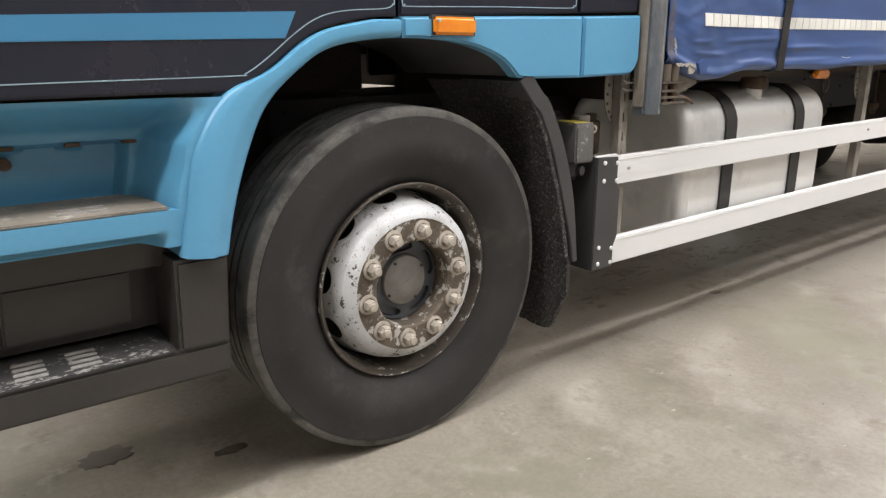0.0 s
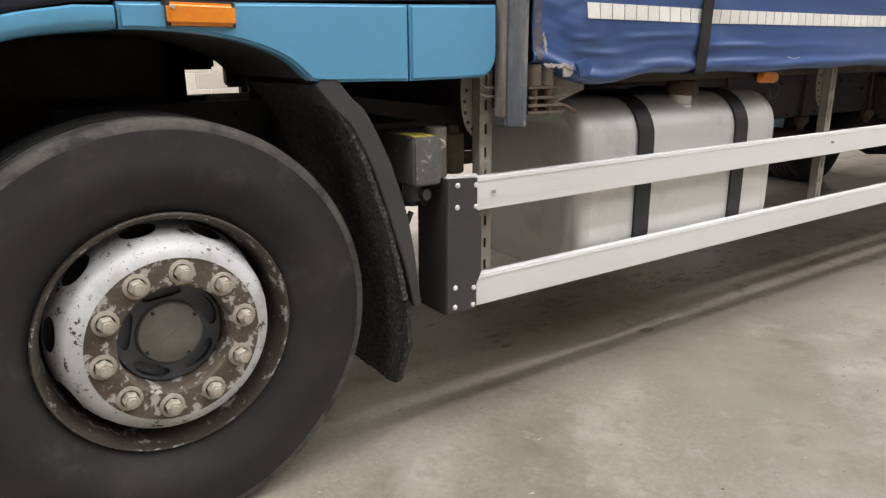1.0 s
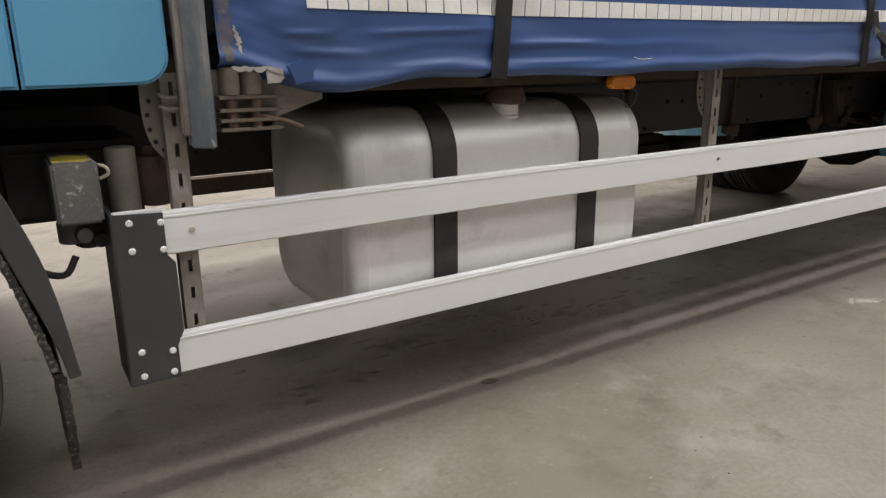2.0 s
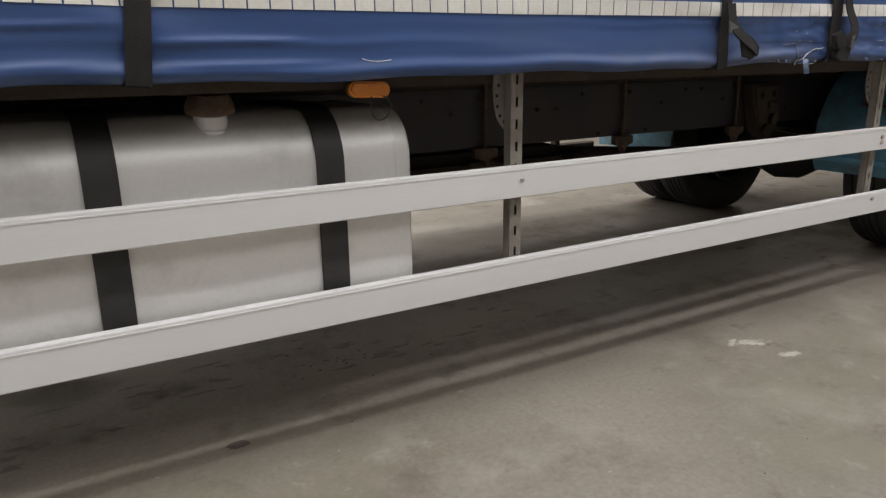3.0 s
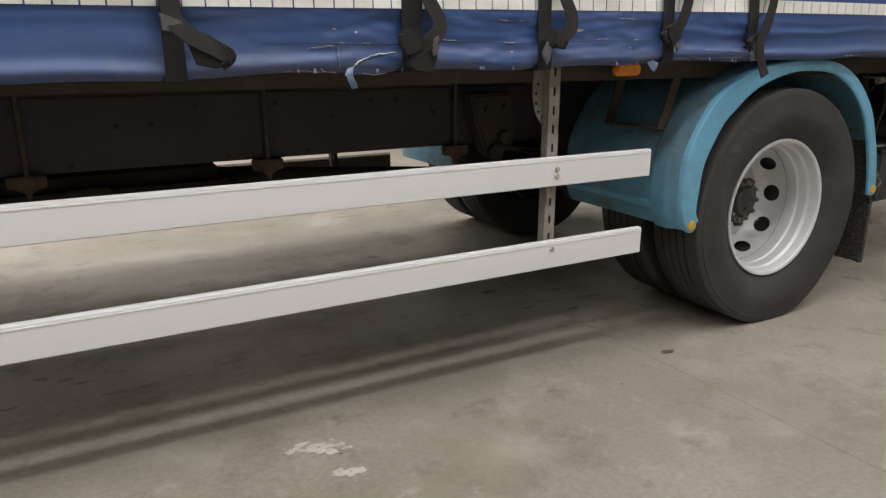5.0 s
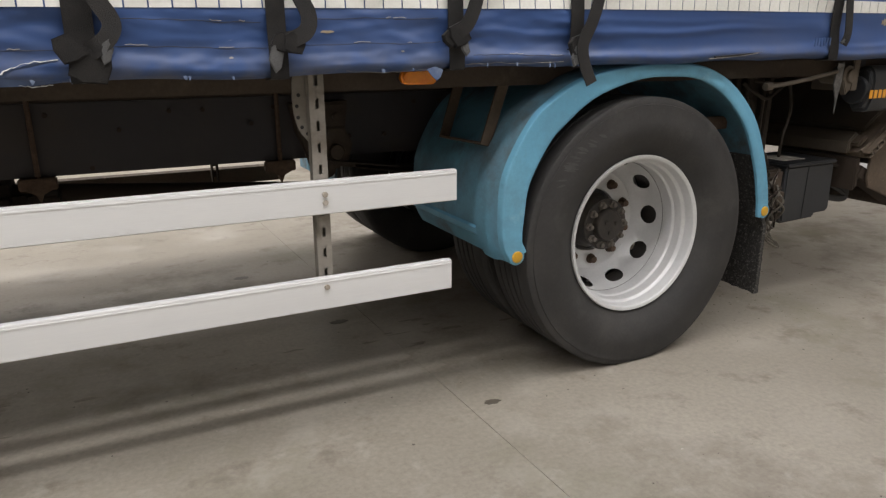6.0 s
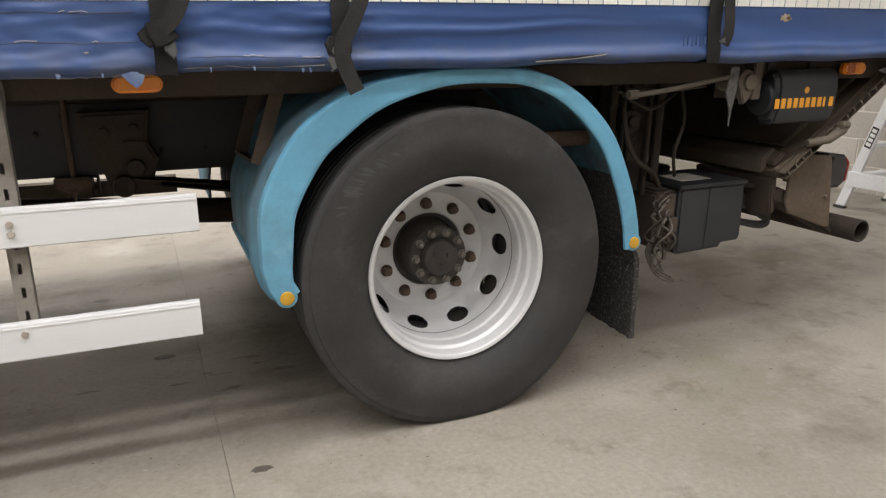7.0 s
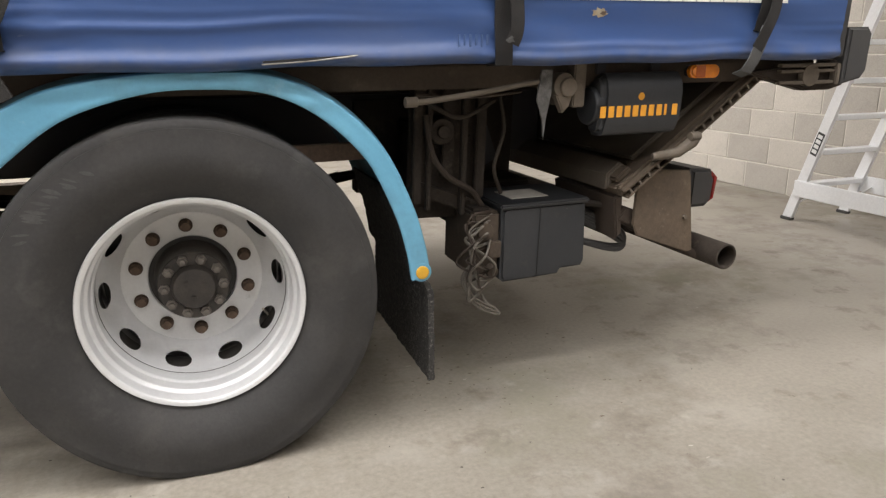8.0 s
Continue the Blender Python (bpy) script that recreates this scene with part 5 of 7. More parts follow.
settle(BUILT[mark:], 6.01, 0.783, (0.0041, 0.0089, 0.0), 0.0099, (0.0014, 0.0045, 0.0))

# ---- the lorry: curtain ----
mark = len(BUILT)


def hem(x):
    """Height of the curtain's lower edge."""
    z = 1.0735 + 0.0068 * x - 0.030 * math.exp(-(((x - 1.33) / 0.17) ** 2)) + 0.028 * math.exp(-(((x - 1.02) / 0.09) ** 2))
    return z + 0.004 * math.sin(5.017 * x) + 0.003 * math.sin(13.0 * x + 1)


def curtain_y(x, z):
    """How far the curtain's face stands out: long soft waves, creases by the straps, a tucked hem."""
    y = -0.034
    h = z - hem(x)
    v = Vector((x * 0.9, z * 6.913, 2.921))
    y += 0.011 * noise.noise(v) * step(1.6, 1.2, z)
    y += 0.0022 * noise.noise(Vector((x * 1.6 + z * 3, z * 13.0, 7.917))) * step(1.5, 1.1, z) * step(0.0, 0.05, h)
    loose = 1 - step(1.05, 1.75, x)
    y += loose * (0.008 * noise.noise(Vector((x * 5.0 + z * 4, z * 9.0 - x * 3, 4.4))) + 0.004 * noise.noise(Vector((x * 13.0, z * 21.0, 9.1)))) * step(0.0, 0.03, h)
    worn = step(3.5, 4.1, x) * (1 - step(5.6, 6.0, x))
    y += worn * (0.005 * noise.noise(Vector((x * 6.0 - z * 5, z * 22.0, 1.7))) + 0.0034 * noise.noise(Vector((x * 17.0, z * 48.0, 6.2)))) * step(0.0, 0.03, h)
    for k, (h0, wide, amp) in enumerate(((0.046, 0.010, 0.0075), (0.092, 0.012, 0.0085), (0.132, 0.010, 0.006), (0.165, 0.012, 0.006))):
        at = h0 + 0.014 * math.sin(0.85 * x + 2.1 * k) + 0.006 * math.sin(2.9 * x + k)
        y -= amp * (0.42 + 0.18 * step(3.0, 3.8, x)) * max(0.0, 0.35 + 1.3 * noise.noise(Vector((x * 0.75, 5.0 * k, 1.0)))) * math.exp(-(((h - at) / wide) ** 2))
    for xs in (1.775, 3.640, 4.269, 4.718, 5.220, 5.643, 6.898, 7.845):
        d = x - xs
        y += 0.010 * math.exp(-((d / 0.05) ** 2)) + 0.006 * math.exp(-abs(d) / 0.10) * math.sin(55 * z + 9 * d + xs) * step(0.0, 0.04, h)
    for xa, xb, za, zb, amp in ((1.150, 1.260, 1.180, 1.184, 0.0055), (1.390, 1.690, 1.188, 1.203, 0.0065), (1.180, 1.340, 1.142, 1.140, 0.005), (1.130, 1.240, 1.272, 1.305, 0.006),
                                (1.330, 1.480, 1.290, 1.318, 0.006), (1.810, 2.120, 1.168, 1.176, 0.006), (1.800, 2.200, 1.120, 1.126, 0.005), (1.420, 1.640, 1.110, 1.122, 0.004)):
        f = (x - xa) / (xb - xa)
        if -0.3 < f < 1.3:
            y -= 0.75 * amp * step(-0.3, 0.25, f) * step(1.3, 0.7, f) * math.exp(-(((z - za - (zb - za) * f) / 0.0070) ** 2))
    y += -0.010 * math.exp(-(((h - 0.020) / 0.020) ** 2)) + 0.020 * (1 - step(0.0, 0.012, h))
    return y


xs = [1.005 + 0.009 * k for k in range(803)]
hs = [-0.004, 0.0, 0.004, 0.010, 0.018, 0.027, 0.038, 0.05, 0.062, 0.074, 0.086, 0.098, 0.11, 0.122, 0.134, 0.146, 0.158, 0.17, 0.185, 0.205, 0.23, 0.26, 0.32, 0.5]
hs = sorted(hs + [(a + b) / 2 for a, b in zip(hs, hs[1:]) if a >= 0.018] + [0.29, 0.35, 0.38, 0.41, 0.44, 0.47])
bm = bmesh.new()
uv = []
for h in hs:
    uv.append([bm.verts.new((x, curtain_y(x, hem(x) + max(h, 0)) + (0.03 if h < 0 else 0.0), hem(x) + h)) for x in xs])
uv.append([bm.verts.new((x, -0.045, 3.75)) for x in xs])
for a, b in zip(uv, uv[1:]):
    for k in range(len(xs) - 1):
        bm.faces.new((a[k], a[k + 1], b[k + 1], b[k]))
back = bmesh.ops.extrude_face_region(bm, geom=bm.faces[:])
bmesh.ops.translate(bm, vec=(0, 0.004, 0), verts=[v for v in back["geom"] if isinstance(v, bmesh.types.BMVert)])
curtain = part("side_curtain", bm, M_TARP, lorry, "worn blue vinyl side curtain with creases and torn hem", 60)

bm = bmesh.new()
box(bm, 1.02, 8.210, 0.03, 2.46, 3.6, 3.76, 0.03)
box(bm, 1.00, 1.04, 0.03, 2.46, 1.18, 3.6, 0.005)
box(bm, 8.168, 8.210, 0.03, 2.46, 1.18, 3.6, 0.005)
box(bm, 1.04, 8.168, 2.43, 2.47, 1.10, 3.6, 0.005)
part("load_body", bm, M_GREYPLASTIC, lorry, "dark load body shell")


def strip_z(x):
    return 1.2235 + 0.0098 * x


# reflective tape: single cells that follow the curtain
n_cell = int((8.011 - 1.238) / 0.0535)
rnd = random.Random(12)
for k in range(n_cell):
    xc = 1.238 + 0.0535 * k
    bm = bmesh.new()
    front = [[bm.verts.new((x, curtain_y(x, strip_z(x) + 0.0015 + 0.0145 * j) - 0.0028, strip_z(x) + 0.001 + 0.0147 * j)) for x in (xc - 0.0247, xc, xc + 0.0247)] for j in range(4)]
    for p, q in zip(front, front[1:]):
        for i in range(2):
            bm.faces.new((p[i], p[i + 1], q[i + 1], q[i]))
    ext = bmesh.ops.extrude_face_region(bm, geom=bm.faces[:])
    bmesh.ops.translate(bm, vec=(0, 0.0022, 0), verts=[v for v in ext["geom"] if isinstance(v, bmesh.types.BMVert)])
    part("tape_cell", bm, M_REFLECT, curtain, at=Matrix())


# straps: the upright webbing, a looped tail and a buckle
def strap(x, tail, top=1.75, low=None, lean=0.0, width=0.024):
    low = hem(x) - 0.004 if low is None else low
    bm = bmesh.new()
    zs = [top + (low - top) * k / 45 for k in range(46)]
    ys = [min(curtain_y(x + dx, max(z, hem(x))) for dx in (-width, 0.0, width)) - 0.004 if z < 1.6 else -0.050 for z in zs]
    ys = [min(ys[max(0, k - 3):k + 4]) for k in range(46)]
    ys = [sum(ys[max(0, k - 2):k + 3]) / len(ys[max(0, k - 2):k + 3]) for k in range(46)]
    pts = [(x + lean * (z - 1.2), y, z) for y, z in zip(ys, zs)]
    pts.append((x + lean * (low - 1.21), 0.02, low - 0.004))
    tube(bm, pts, 0.01, flat=(width, 0.0016))
    s = part("curtain_strap", bm, M_WEB, lorry, "black webbing curtain strap")
    if tail:
        bm = bmesh.new()
        tube(bm, spline([(x + a, -0.052 + b, z) for a, b, z in tail], 6), 0.01, flat=(0.0205, 0.0018))
        part("strap_tail", bm, M_WEB, s, "loose webbing tail")
    return s


def fold(s, x, z, size, turn, grey=False, y=-0.070):
    """A folded, crumpled end of webbing."""
    bm = bmesh.new()
    pts = [(-0.45, -0.25), (-0.35, 0.55), (0.05, 1.0), (0.5, 0.35), (0.4, -0.6), (0.02, -1.0)] if grey else [(-0.95, -0.65), (-0.85, 0.45), (-0.3, 0.8), (0.85, 0.75), (0.95, -0.1), (0.75, -0.9), (-0.3, -0.95)]
    prism(bm, [(a * size, b * size) for a, b in pts], -0.004 if grey else -0.010, 0.004 if grey else 0.010, 0.003)
    for v in bm.verts:
        v.co.y += 0.010 * noise.noise(Vector((v.co.x * 30 + x, v.co.z * 30, 0.0)))
    bm.transform(pose(x, y, z, 0, turn, 0))
    part("strap_fold", bm, M_WEBGREY if grey else M_WEB, s, "crumpled end of the strap")


strap(1.775, None, lean=0.10, width=0.027)
s = strap(3.645, [(-0.005, -0.006, 1.30), (0.000, -0.018, 1.235), (0.030, -0.035, 1.195), (0.085, -0.038, 1.165), (0.120, -0.030, 1.140), (0.100, -0.022, 1.120)])
bm = bmesh.new()
prism(bm, [(3.615, 1.245), (3.665, 1.225), (3.710, 1.180), (3.695, 1.170), (3.645, 1.200), (3.620, 1.205)], -0.078, -0.072, 0.002)
part("strap_flap", bm, M_WEBGREY, s, "faded grey flap of the strap")
bm = bmesh.new()
prism(bm, [(3.665, 1.190), (3.720, 1.195), (3.770, 1.160), (3.768, 1.130), (3.730, 1.118), (3.685, 1.128)], -0.088, -0.080, 0.003)
part("strap_end", bm, M_WEB, s, "folded end of the strap")
s = strap(4.269, [(0.022, -0.006, 1.40), (0.036, -0.012, 1.30), (0.066, -0.022, 1.238), (0.060, -0.030, 1.205), (0.034, -0.030, 1.180), (0.008, -0.020, 1.165)], width=0.031)
fold(s, 4.283, 1.142, 0.047, 8)
fold(s, 4.246, 1.178, 0.034, 62, False, -0.078)
fold(s, 4.318, 1.168, 0.030, 15, True, -0.082)
s = strap(4.718, [(0.030, -0.006, 1.42), (0.048, -0.012, 1.32), (0.074, -0.022, 1.255), (0.066, -0.030, 1.215), (0.034, -0.030, 1.195), (-0.005, -0.020, 1.190)], width=0.024)
fold(s, 4.722, 1.187, 0.026, 20)
fold(s, 4.704, 1.150, 0.040, 8, True, -0.076)
fold(s, 4.752, 1.186, 0.030, 10, False, -0.074)
s = strap(5.225, [(0.060, -0.010, 1.42), (0.055, -0.018, 1.32), (0.030, -0.024, 1.250), (0.0, -0.026, 1.215), (-0.030, -0.024, 1.200)], width=0.024)
fold(s, 5.222, 1.205, 0.034, 60)
fold(s, 5.236, 1.172, 0.030, -10, True, -0.076)
fold(s, 5.196, 1.196, 0.024, 45, False, -0.066)
s = strap(5.648, [(0.060, -0.010, 1.42), (0.055, -0.020, 1.32), (0.025, -0.028, 1.240), (-0.010, -0.034, 1.175), (-0.005, -0.040, 1.115), (0.020, -0.046, 1.055)], low=1.16, width=0.024)
fold(s, 5.630, 1.172, 0.034, -20)
fold(s, 5.618, 1.140, 0.036, 12, True, -0.080)
s = strap(6.903, [(0.018, -0.006, 1.40), (0.026, -0.016, 1.27), (0.024, -0.020, 1.21), (0.012, -0.016, 1.172)], width=0.027)
fold(s, 6.915, 1.185, 0.022, 85, True)
s = strap(7.855, [(0.045, -0.006, 1.45), (0.020, -0.018, 1.30), (-0.01, -0.026, 1.235), (-0.045, -0.020, 1.16)], low=1.215, lean=0.12, width=0.026)
bm = bmesh.new()
tube(bm, [(7.840, -0.075, 1.225), (7.820, -0.072, 1.17), (7.806, -0.066, 1.125), (7.798, -0.045, 1.09), (7.796, -0.01, 1.078)], 0.01, flat=(0.022, 0.002))
part("strap_webbing", bm, M_WEBGREY, s, "faded grey webbing")

# stitched seams above the hem, cracked in places
rnd = random.Random(77)
for x0, x1, h0 in ((3.85, 4.24, 0.070), (4.30, 4.70, 0.074), (4.76, 5.18, 0.074), (5.28, 5.60, 0.030), (4.31, 4.68, 0.137), (4.78, 5.17, 0.139)):
    bm = bmesh.new()
    line = [(x0 + (x1 - x0) * k / 16, h0 + 0.004 * noise.noise(Vector((k * 0.6, x0, 0)))) for k in range(17)]
    tube(bm, [(x, curtain_y(x, hem(x) + h) - 0.0002, hem(x) + h) for x, h in line], 0.0008, 6)
    part("seam", bm, M_STRAPSTEEL, curtain, "dark cracked seam")
    for k in range(2):
        x = rnd.uniform(x0, x1 - 0.05)
        w = rnd.uniform(0.008, 0.06)
        bm = bmesh.new()
        tube(bm, [(x + w * q / 4, curtain_y(x + w * q / 4, hem(x) + h0) - 0.0022, hem(x + w * q / 4) + h0 + 0.0035 + rnd.uniform(-0.0015, 0.0015)) for q in range(5)], 0.0009, 5)
        part("crack", bm, M_BACKING, curtain, "pale crack in the vinyl")

# torn and frayed places along the hem
rnd = random.Random(21)
for x0, x1, n in ((3.939, 4.219, 9), (4.469, 4.618, 4), (4.967, 5.215, 6), (5.315, 5.614, 8), (1.05, 1.20, 5), (4.219, 4.518, 5)):
    for k in range(n // 2):
        bm = bmesh.new()
        x = rnd.uniform(x0, x1)
        w, d = rnd.uniform(0.002, 0.006), rnd.uniform(0.002, 0.009)
        z = hem(x)
        y = curtain_y(x, z + 0.02) - 0.002
        prism(bm, [(x - w, z + 0.004 + rnd.uniform(0, 0.004)), (x + w * 0.2, z + 0.007), (x + w, z + 0.003), (x + w * 0.5, z - 0.002), (x + rnd.uniform(-0.4, 0.4) * w, z - d)], y - 0.003, y - 0.0015, 0.0)
        part("frayed_thread", bm, M_TARPTORN, curtain, "frayed pale threads of the torn hem")
rnd = random.Random(64)


def tear(name, line, r, m, lab):
    """A thin ragged edge that follows the curtain's face."""
    bm = bmesh.new()
    path = [(p.x + rnd.uniform(-0.002, 0.002), p.z + rnd.uniform(-0.0022, 0.0022)) for p in spline([(x, 0, z) for x, z in line], 5)]
    tube(bm, [(x, curtain_y(x, max(z, hem(x))) - 0.0022, z) for x, z in path], [r * rnd.uniform(0.15, 1.0) for _ in path], 5)
    part(name, bm, m, curtain, lab)


tear("torn_edge", [(3.912, 1.104), (3.95, 1.106), (4.00, 1.1045), (4.052, 1.100)], 0.0014, M_WHITE, "white thread along the torn hem")
tear("torn_edge", [(3.985, 1.100), (4.02, 1.1005), (4.054, 1.097)], 0.0022, M_BLACK, "dark slit above the hem")
tear("torn_edge", [(4.050, 1.172), (4.049, 1.140), (4.052, 1.104)], 0.0010, M_BLACK, "upright slit in the vinyl")
tear("torn_edge", [(4.055, 1.168), (4.055, 1.140), (4.057, 1.108)], 0.0008, M_BACKING, "pale edge of the upright slit")
tear("torn_edge", [(4.079, 1.092), (4.086, 1.108), (4.098, 1.120), (4.122, 1.135), (4.160, 1.147), (4.219, 1.152)], 0.0024, M_WHITE, "white ragged edge of the torn flap")
tear("torn_edge", [(3.972, 1.163), (4.010, 1.168), (4.046, 1.171)], 0.0011, M_BACKING, "pale crack in the vinyl")
tear("torn_edge", [(4.130, 1.096), (4.165, 1.093), (4.200, 1.097)], 0.0016, M_WHITE, "white thread along the torn hem")
tear("torn_edge", [(4.90, 1.108), (5.02, 1.104), (5.10, 1.106), (5.19, 1.109)], 0.0011, M_BACKING, "pale thread along the torn hem")
tear("torn_edge", [(5.26, 1.118), (5.36, 1.124), (5.46, 1.119), (5.60, 1.124)], 0.0015, M_BACKING, "pale thread along the torn hem")
bm = bmesh.new()
prism(bm, [(4.090, 1.094), (4.100, 1.117), (4.124, 1.132), (4.162, 1.144), (4.214, 1.148), (4.218, 1.100), (4.160, 1.094)], -0.062, -0.0605, 0.0)
for v in bm.verts:
    v.co.y = curtain_y(v.co.x, v.co.z) - (0.0016 if v.co.y < -0.061 else 0.0004)
part("torn_flap", bm, M_TARPWORN, curtain, "bare greyish-blue patch of the torn curtain")
bm = bmesh.new()
tube(bm, spline([(4.078, -0.060, 1.112), (4.072, -0.066, 1.100), (4.074, -0.068, 1.084), (4.082, -0.066, 1.070), (4.086, -0.064, 1.060)], 5), 0.01, flat=(0.0085, 0.0015))
part("torn_flap", bm, M_TARPTORN, curtain, "hanging strip of the torn curtain")
bm = bmesh.new()
prism(bm, [(5.125, 1.110), (5.150, 1.117), (5.176, 1.108), (5.168, 1.088), (5.156, 1.078), (5.142, 1.090)], -0.060, -0.056, 0.001)
part("torn_flap", bm, M_TARPTORN, curtain, "torn corner hanging over the marker lamp")
for cx, cz, rx, rz in ((4.048, 1.212, 0.007, 0.003), (4.105, 1.204, 0.005, 0.003), (4.85, 1.212, 0.020, 0.005), (4.79, 1.215, 0.008, 0.004), (4.60, 1.150, 0.006, 0.003), (5.06, 1.160, 0.007, 0.003)):
    bm = bmesh.new()
    ring = [(cx + rx * rnd.uniform(0.5, 1.2) * math.cos(q), cz + rz * rnd.uniform(0.5, 1.2) * math.sin(q)) for q in [2 * math.pi * k / 12 for k in range(12)]]
    mid = bm.verts.new((cx, curtain_y(cx, cz) - 0.0014, cz))
    out = [bm.verts.new((x, curtain_y(x, z) - 0.0012, z)) for x, z in ring]
    for q in range(12):
        bm.faces.new((mid, out[q], out[(q + 1) % 12]))
    part("worn_patch", bm, M_BARESPOT if cx > 4.7 and cz > 1.2 else M_BACKING, curtain, "small bare spot on the vinyl")
bm = bmesh.new()
tube(bm, spline([(x, curtain_y(x, z) - 0.0012, z) for x, z in ((6.222, 1.124), (6.313, 1.129), (6.413, 1.138), (6.473, 1.145))], 4), [0.0026] * 12 + [0.0008], 6)
part("slit_edge", bm, M_BACKING, curtain, "pale edge of a slit in the hem")
bm = bmesh.new()
prism(bm, [(6.222, 1.127), (6.333, 1.132), (6.473, 1.147), (6.333, 1.139), (6.222, 1.132)], -0.066, -0.060, 0.0)
part("slit", bm, M_BLACK, curtain)
rnd = random.Random(31)
for cx, cz, rx, rz, off, m, lab in ((7.222, 1.262, 0.034, 0.013, 0.0, M_BARESPOT, "worn beige patch on the curtain"), (7.235, 1.260, 0.012, 0.006, 0.0008, M_RUSTCAP, "brown core of the worn patch")):
    bm = bmesh.new()
    ring = [(cx + rx * rnd.uniform(0.55, 1.15) * math.cos(a), cz + rz * rnd.uniform(0.55, 1.2) * math.sin(a)) for a in [2 * math.pi * q / 22 for q in range(22)]]
    mid = bm.verts.new((cx, curtain_y(cx, cz) - 0.0014 - off, cz))
    out = [bm.verts.new((x, curtain_y(x, z) - 0.0012 - off, z)) for x, z in ring]
    for q in range(22):
        bm.faces.new((mid, out[q], out[(q + 1) % 22]))
    part("worn_patch", bm, m, curtain, lab)
bm = bmesh.new()
prism(bm, [(1.145, 1.110), (1.185, 1.125), (1.215, 1.105), (1.205, 1.075), (1.165, 1.068)], -0.068, -0.058, 0.003)
part("torn_flap", bm, M_TARP, curtain, "lifted corner of the curtain")
bm = bmesh.new()
tube(bm, spline([(x, curtain_y(x, z) - 0.0014, z) for x, z in ((2.295, 1.134), (2.315, 1.129), (2.345, 1.128), (2.375, 1.131))], 5), 0.0009, 5)
part("scratch", bm, M_WHITE, curtain, "pale curved scratch in the vinyl")
rnd = random.Random(57)


def streak(name, spots, m, lab):
    """An uneven streak of bare or soiled cloth that follows the curtain's face."""
    bm = bmesh.new()
    rows = []
    for x, z, w in spots:
        a, b = x - w * rnd.uniform(0.6, 1.2), x + w * rnd.uniform(0.6, 1.2)
        rows.append((bm.verts.new((a, curtain_y(a, z) - 0.0012, z)), bm.verts.new(((a + b) / 2, curtain_y((a + b) / 2, z) - 0.0018, z)), bm.verts.new((b, curtain_y(b, z) - 0.0012, z))))
    for p, q in zip(rows, rows[1:]):
        bm.faces.new((p[0], p[1], q[1], q[0])), bm.faces.new((p[1], p[2], q[2], q[1]))
    part(name, bm, m, curtain, lab)


streak("worn_patch", [(1.042 + 0.012 * k / 14 + rnd.uniform(-0.003, 0.003), 1.195 - 0.062 * k / 14, 0.001 + 0.005 * math.sin(math.pi * k / 14)) for k in range(15)], M_BACKING, "pale tear in the front edge of the curtain")
streak("worn_patch", [(1.024 + rnd.uniform(-0.002, 0.002), 1.330 - 0.21 * k / 18, 0.010 + 0.008 * math.sin(math.pi * k / 18)) for k in range(19)], M_SOIL, "brownish soiling down the front edge of the curtain")
for x0, x1, z0, z1, n in ((1.022, 1.136, 1.106, 1.103, 13), (1.165, 1.212, 1.070, 1.103, 7)):
    bm = bmesh.new()
    top = [(x0 + (x1 - x0) * k / (n - 1), z0 + (z1 - z0) * k / (n - 1) + rnd.uniform(0.001, 0.007)) for k in range(n)]
    low = [(x + rnd.uniform(-0.002, 0.002), z - rnd.uniform(0.004, 0.014)) for x, z in top]
    prism(bm, top + low[::-1], -0.066, -0.0635, 0.0)
    part("torn_edge", bm, M_BACKING, curtain, "pale ragged edge of the torn curtain")
bm = bmesh.new()
prism(bm, [(1.098, 1.104), (1.134, 1.102), (1.140, 1.085), (1.128, 1.074), (1.100, 1.072)], -0.064, -0.060, 0.001)
part("torn_flap", bm, M_BACKING, curtain, "torn scrap of pale backing")
bm = bmesh.new()
for k in range(6):
    box(bm, 6.753 + 0.017 * k, 6.759 + 0.017 * k, -0.064, -0.058, 1.165 + 0.004 * (k % 2), 1.198, 0.001)
part("faded_print", bm, M_FADED, curtain, "faded unreadable print")


# the curtain hangs a little forward and sags unevenly along the body: x, shift along x, shift in height
SAG = ((1.05, -0.005, 0.003), (1.8, -0.018, -0.010), (2.8, -0.036, -0.016), (3.65, -0.034, -0.014), (4.72, -0.026, -0.005), (5.65, -0.009, 0.002), (6.2, -0.004, 0.003), (7.2, -0.030, 0.001), (8.2, -0.080, -0.005))
SAG_X, SAG_DX, SAG_DZ = zip(*SAG)
for ob in BUILT[mark:]:
    for v in ob.data.vertices:
        at = float(v.co.x)
        v.co += Vector((float(np.interp(at, SAG_X, SAG_DX)), -0.03, float(np.interp(at, SAG_X, SAG_DZ)) if v.co.z < 2.0 else 0.0))


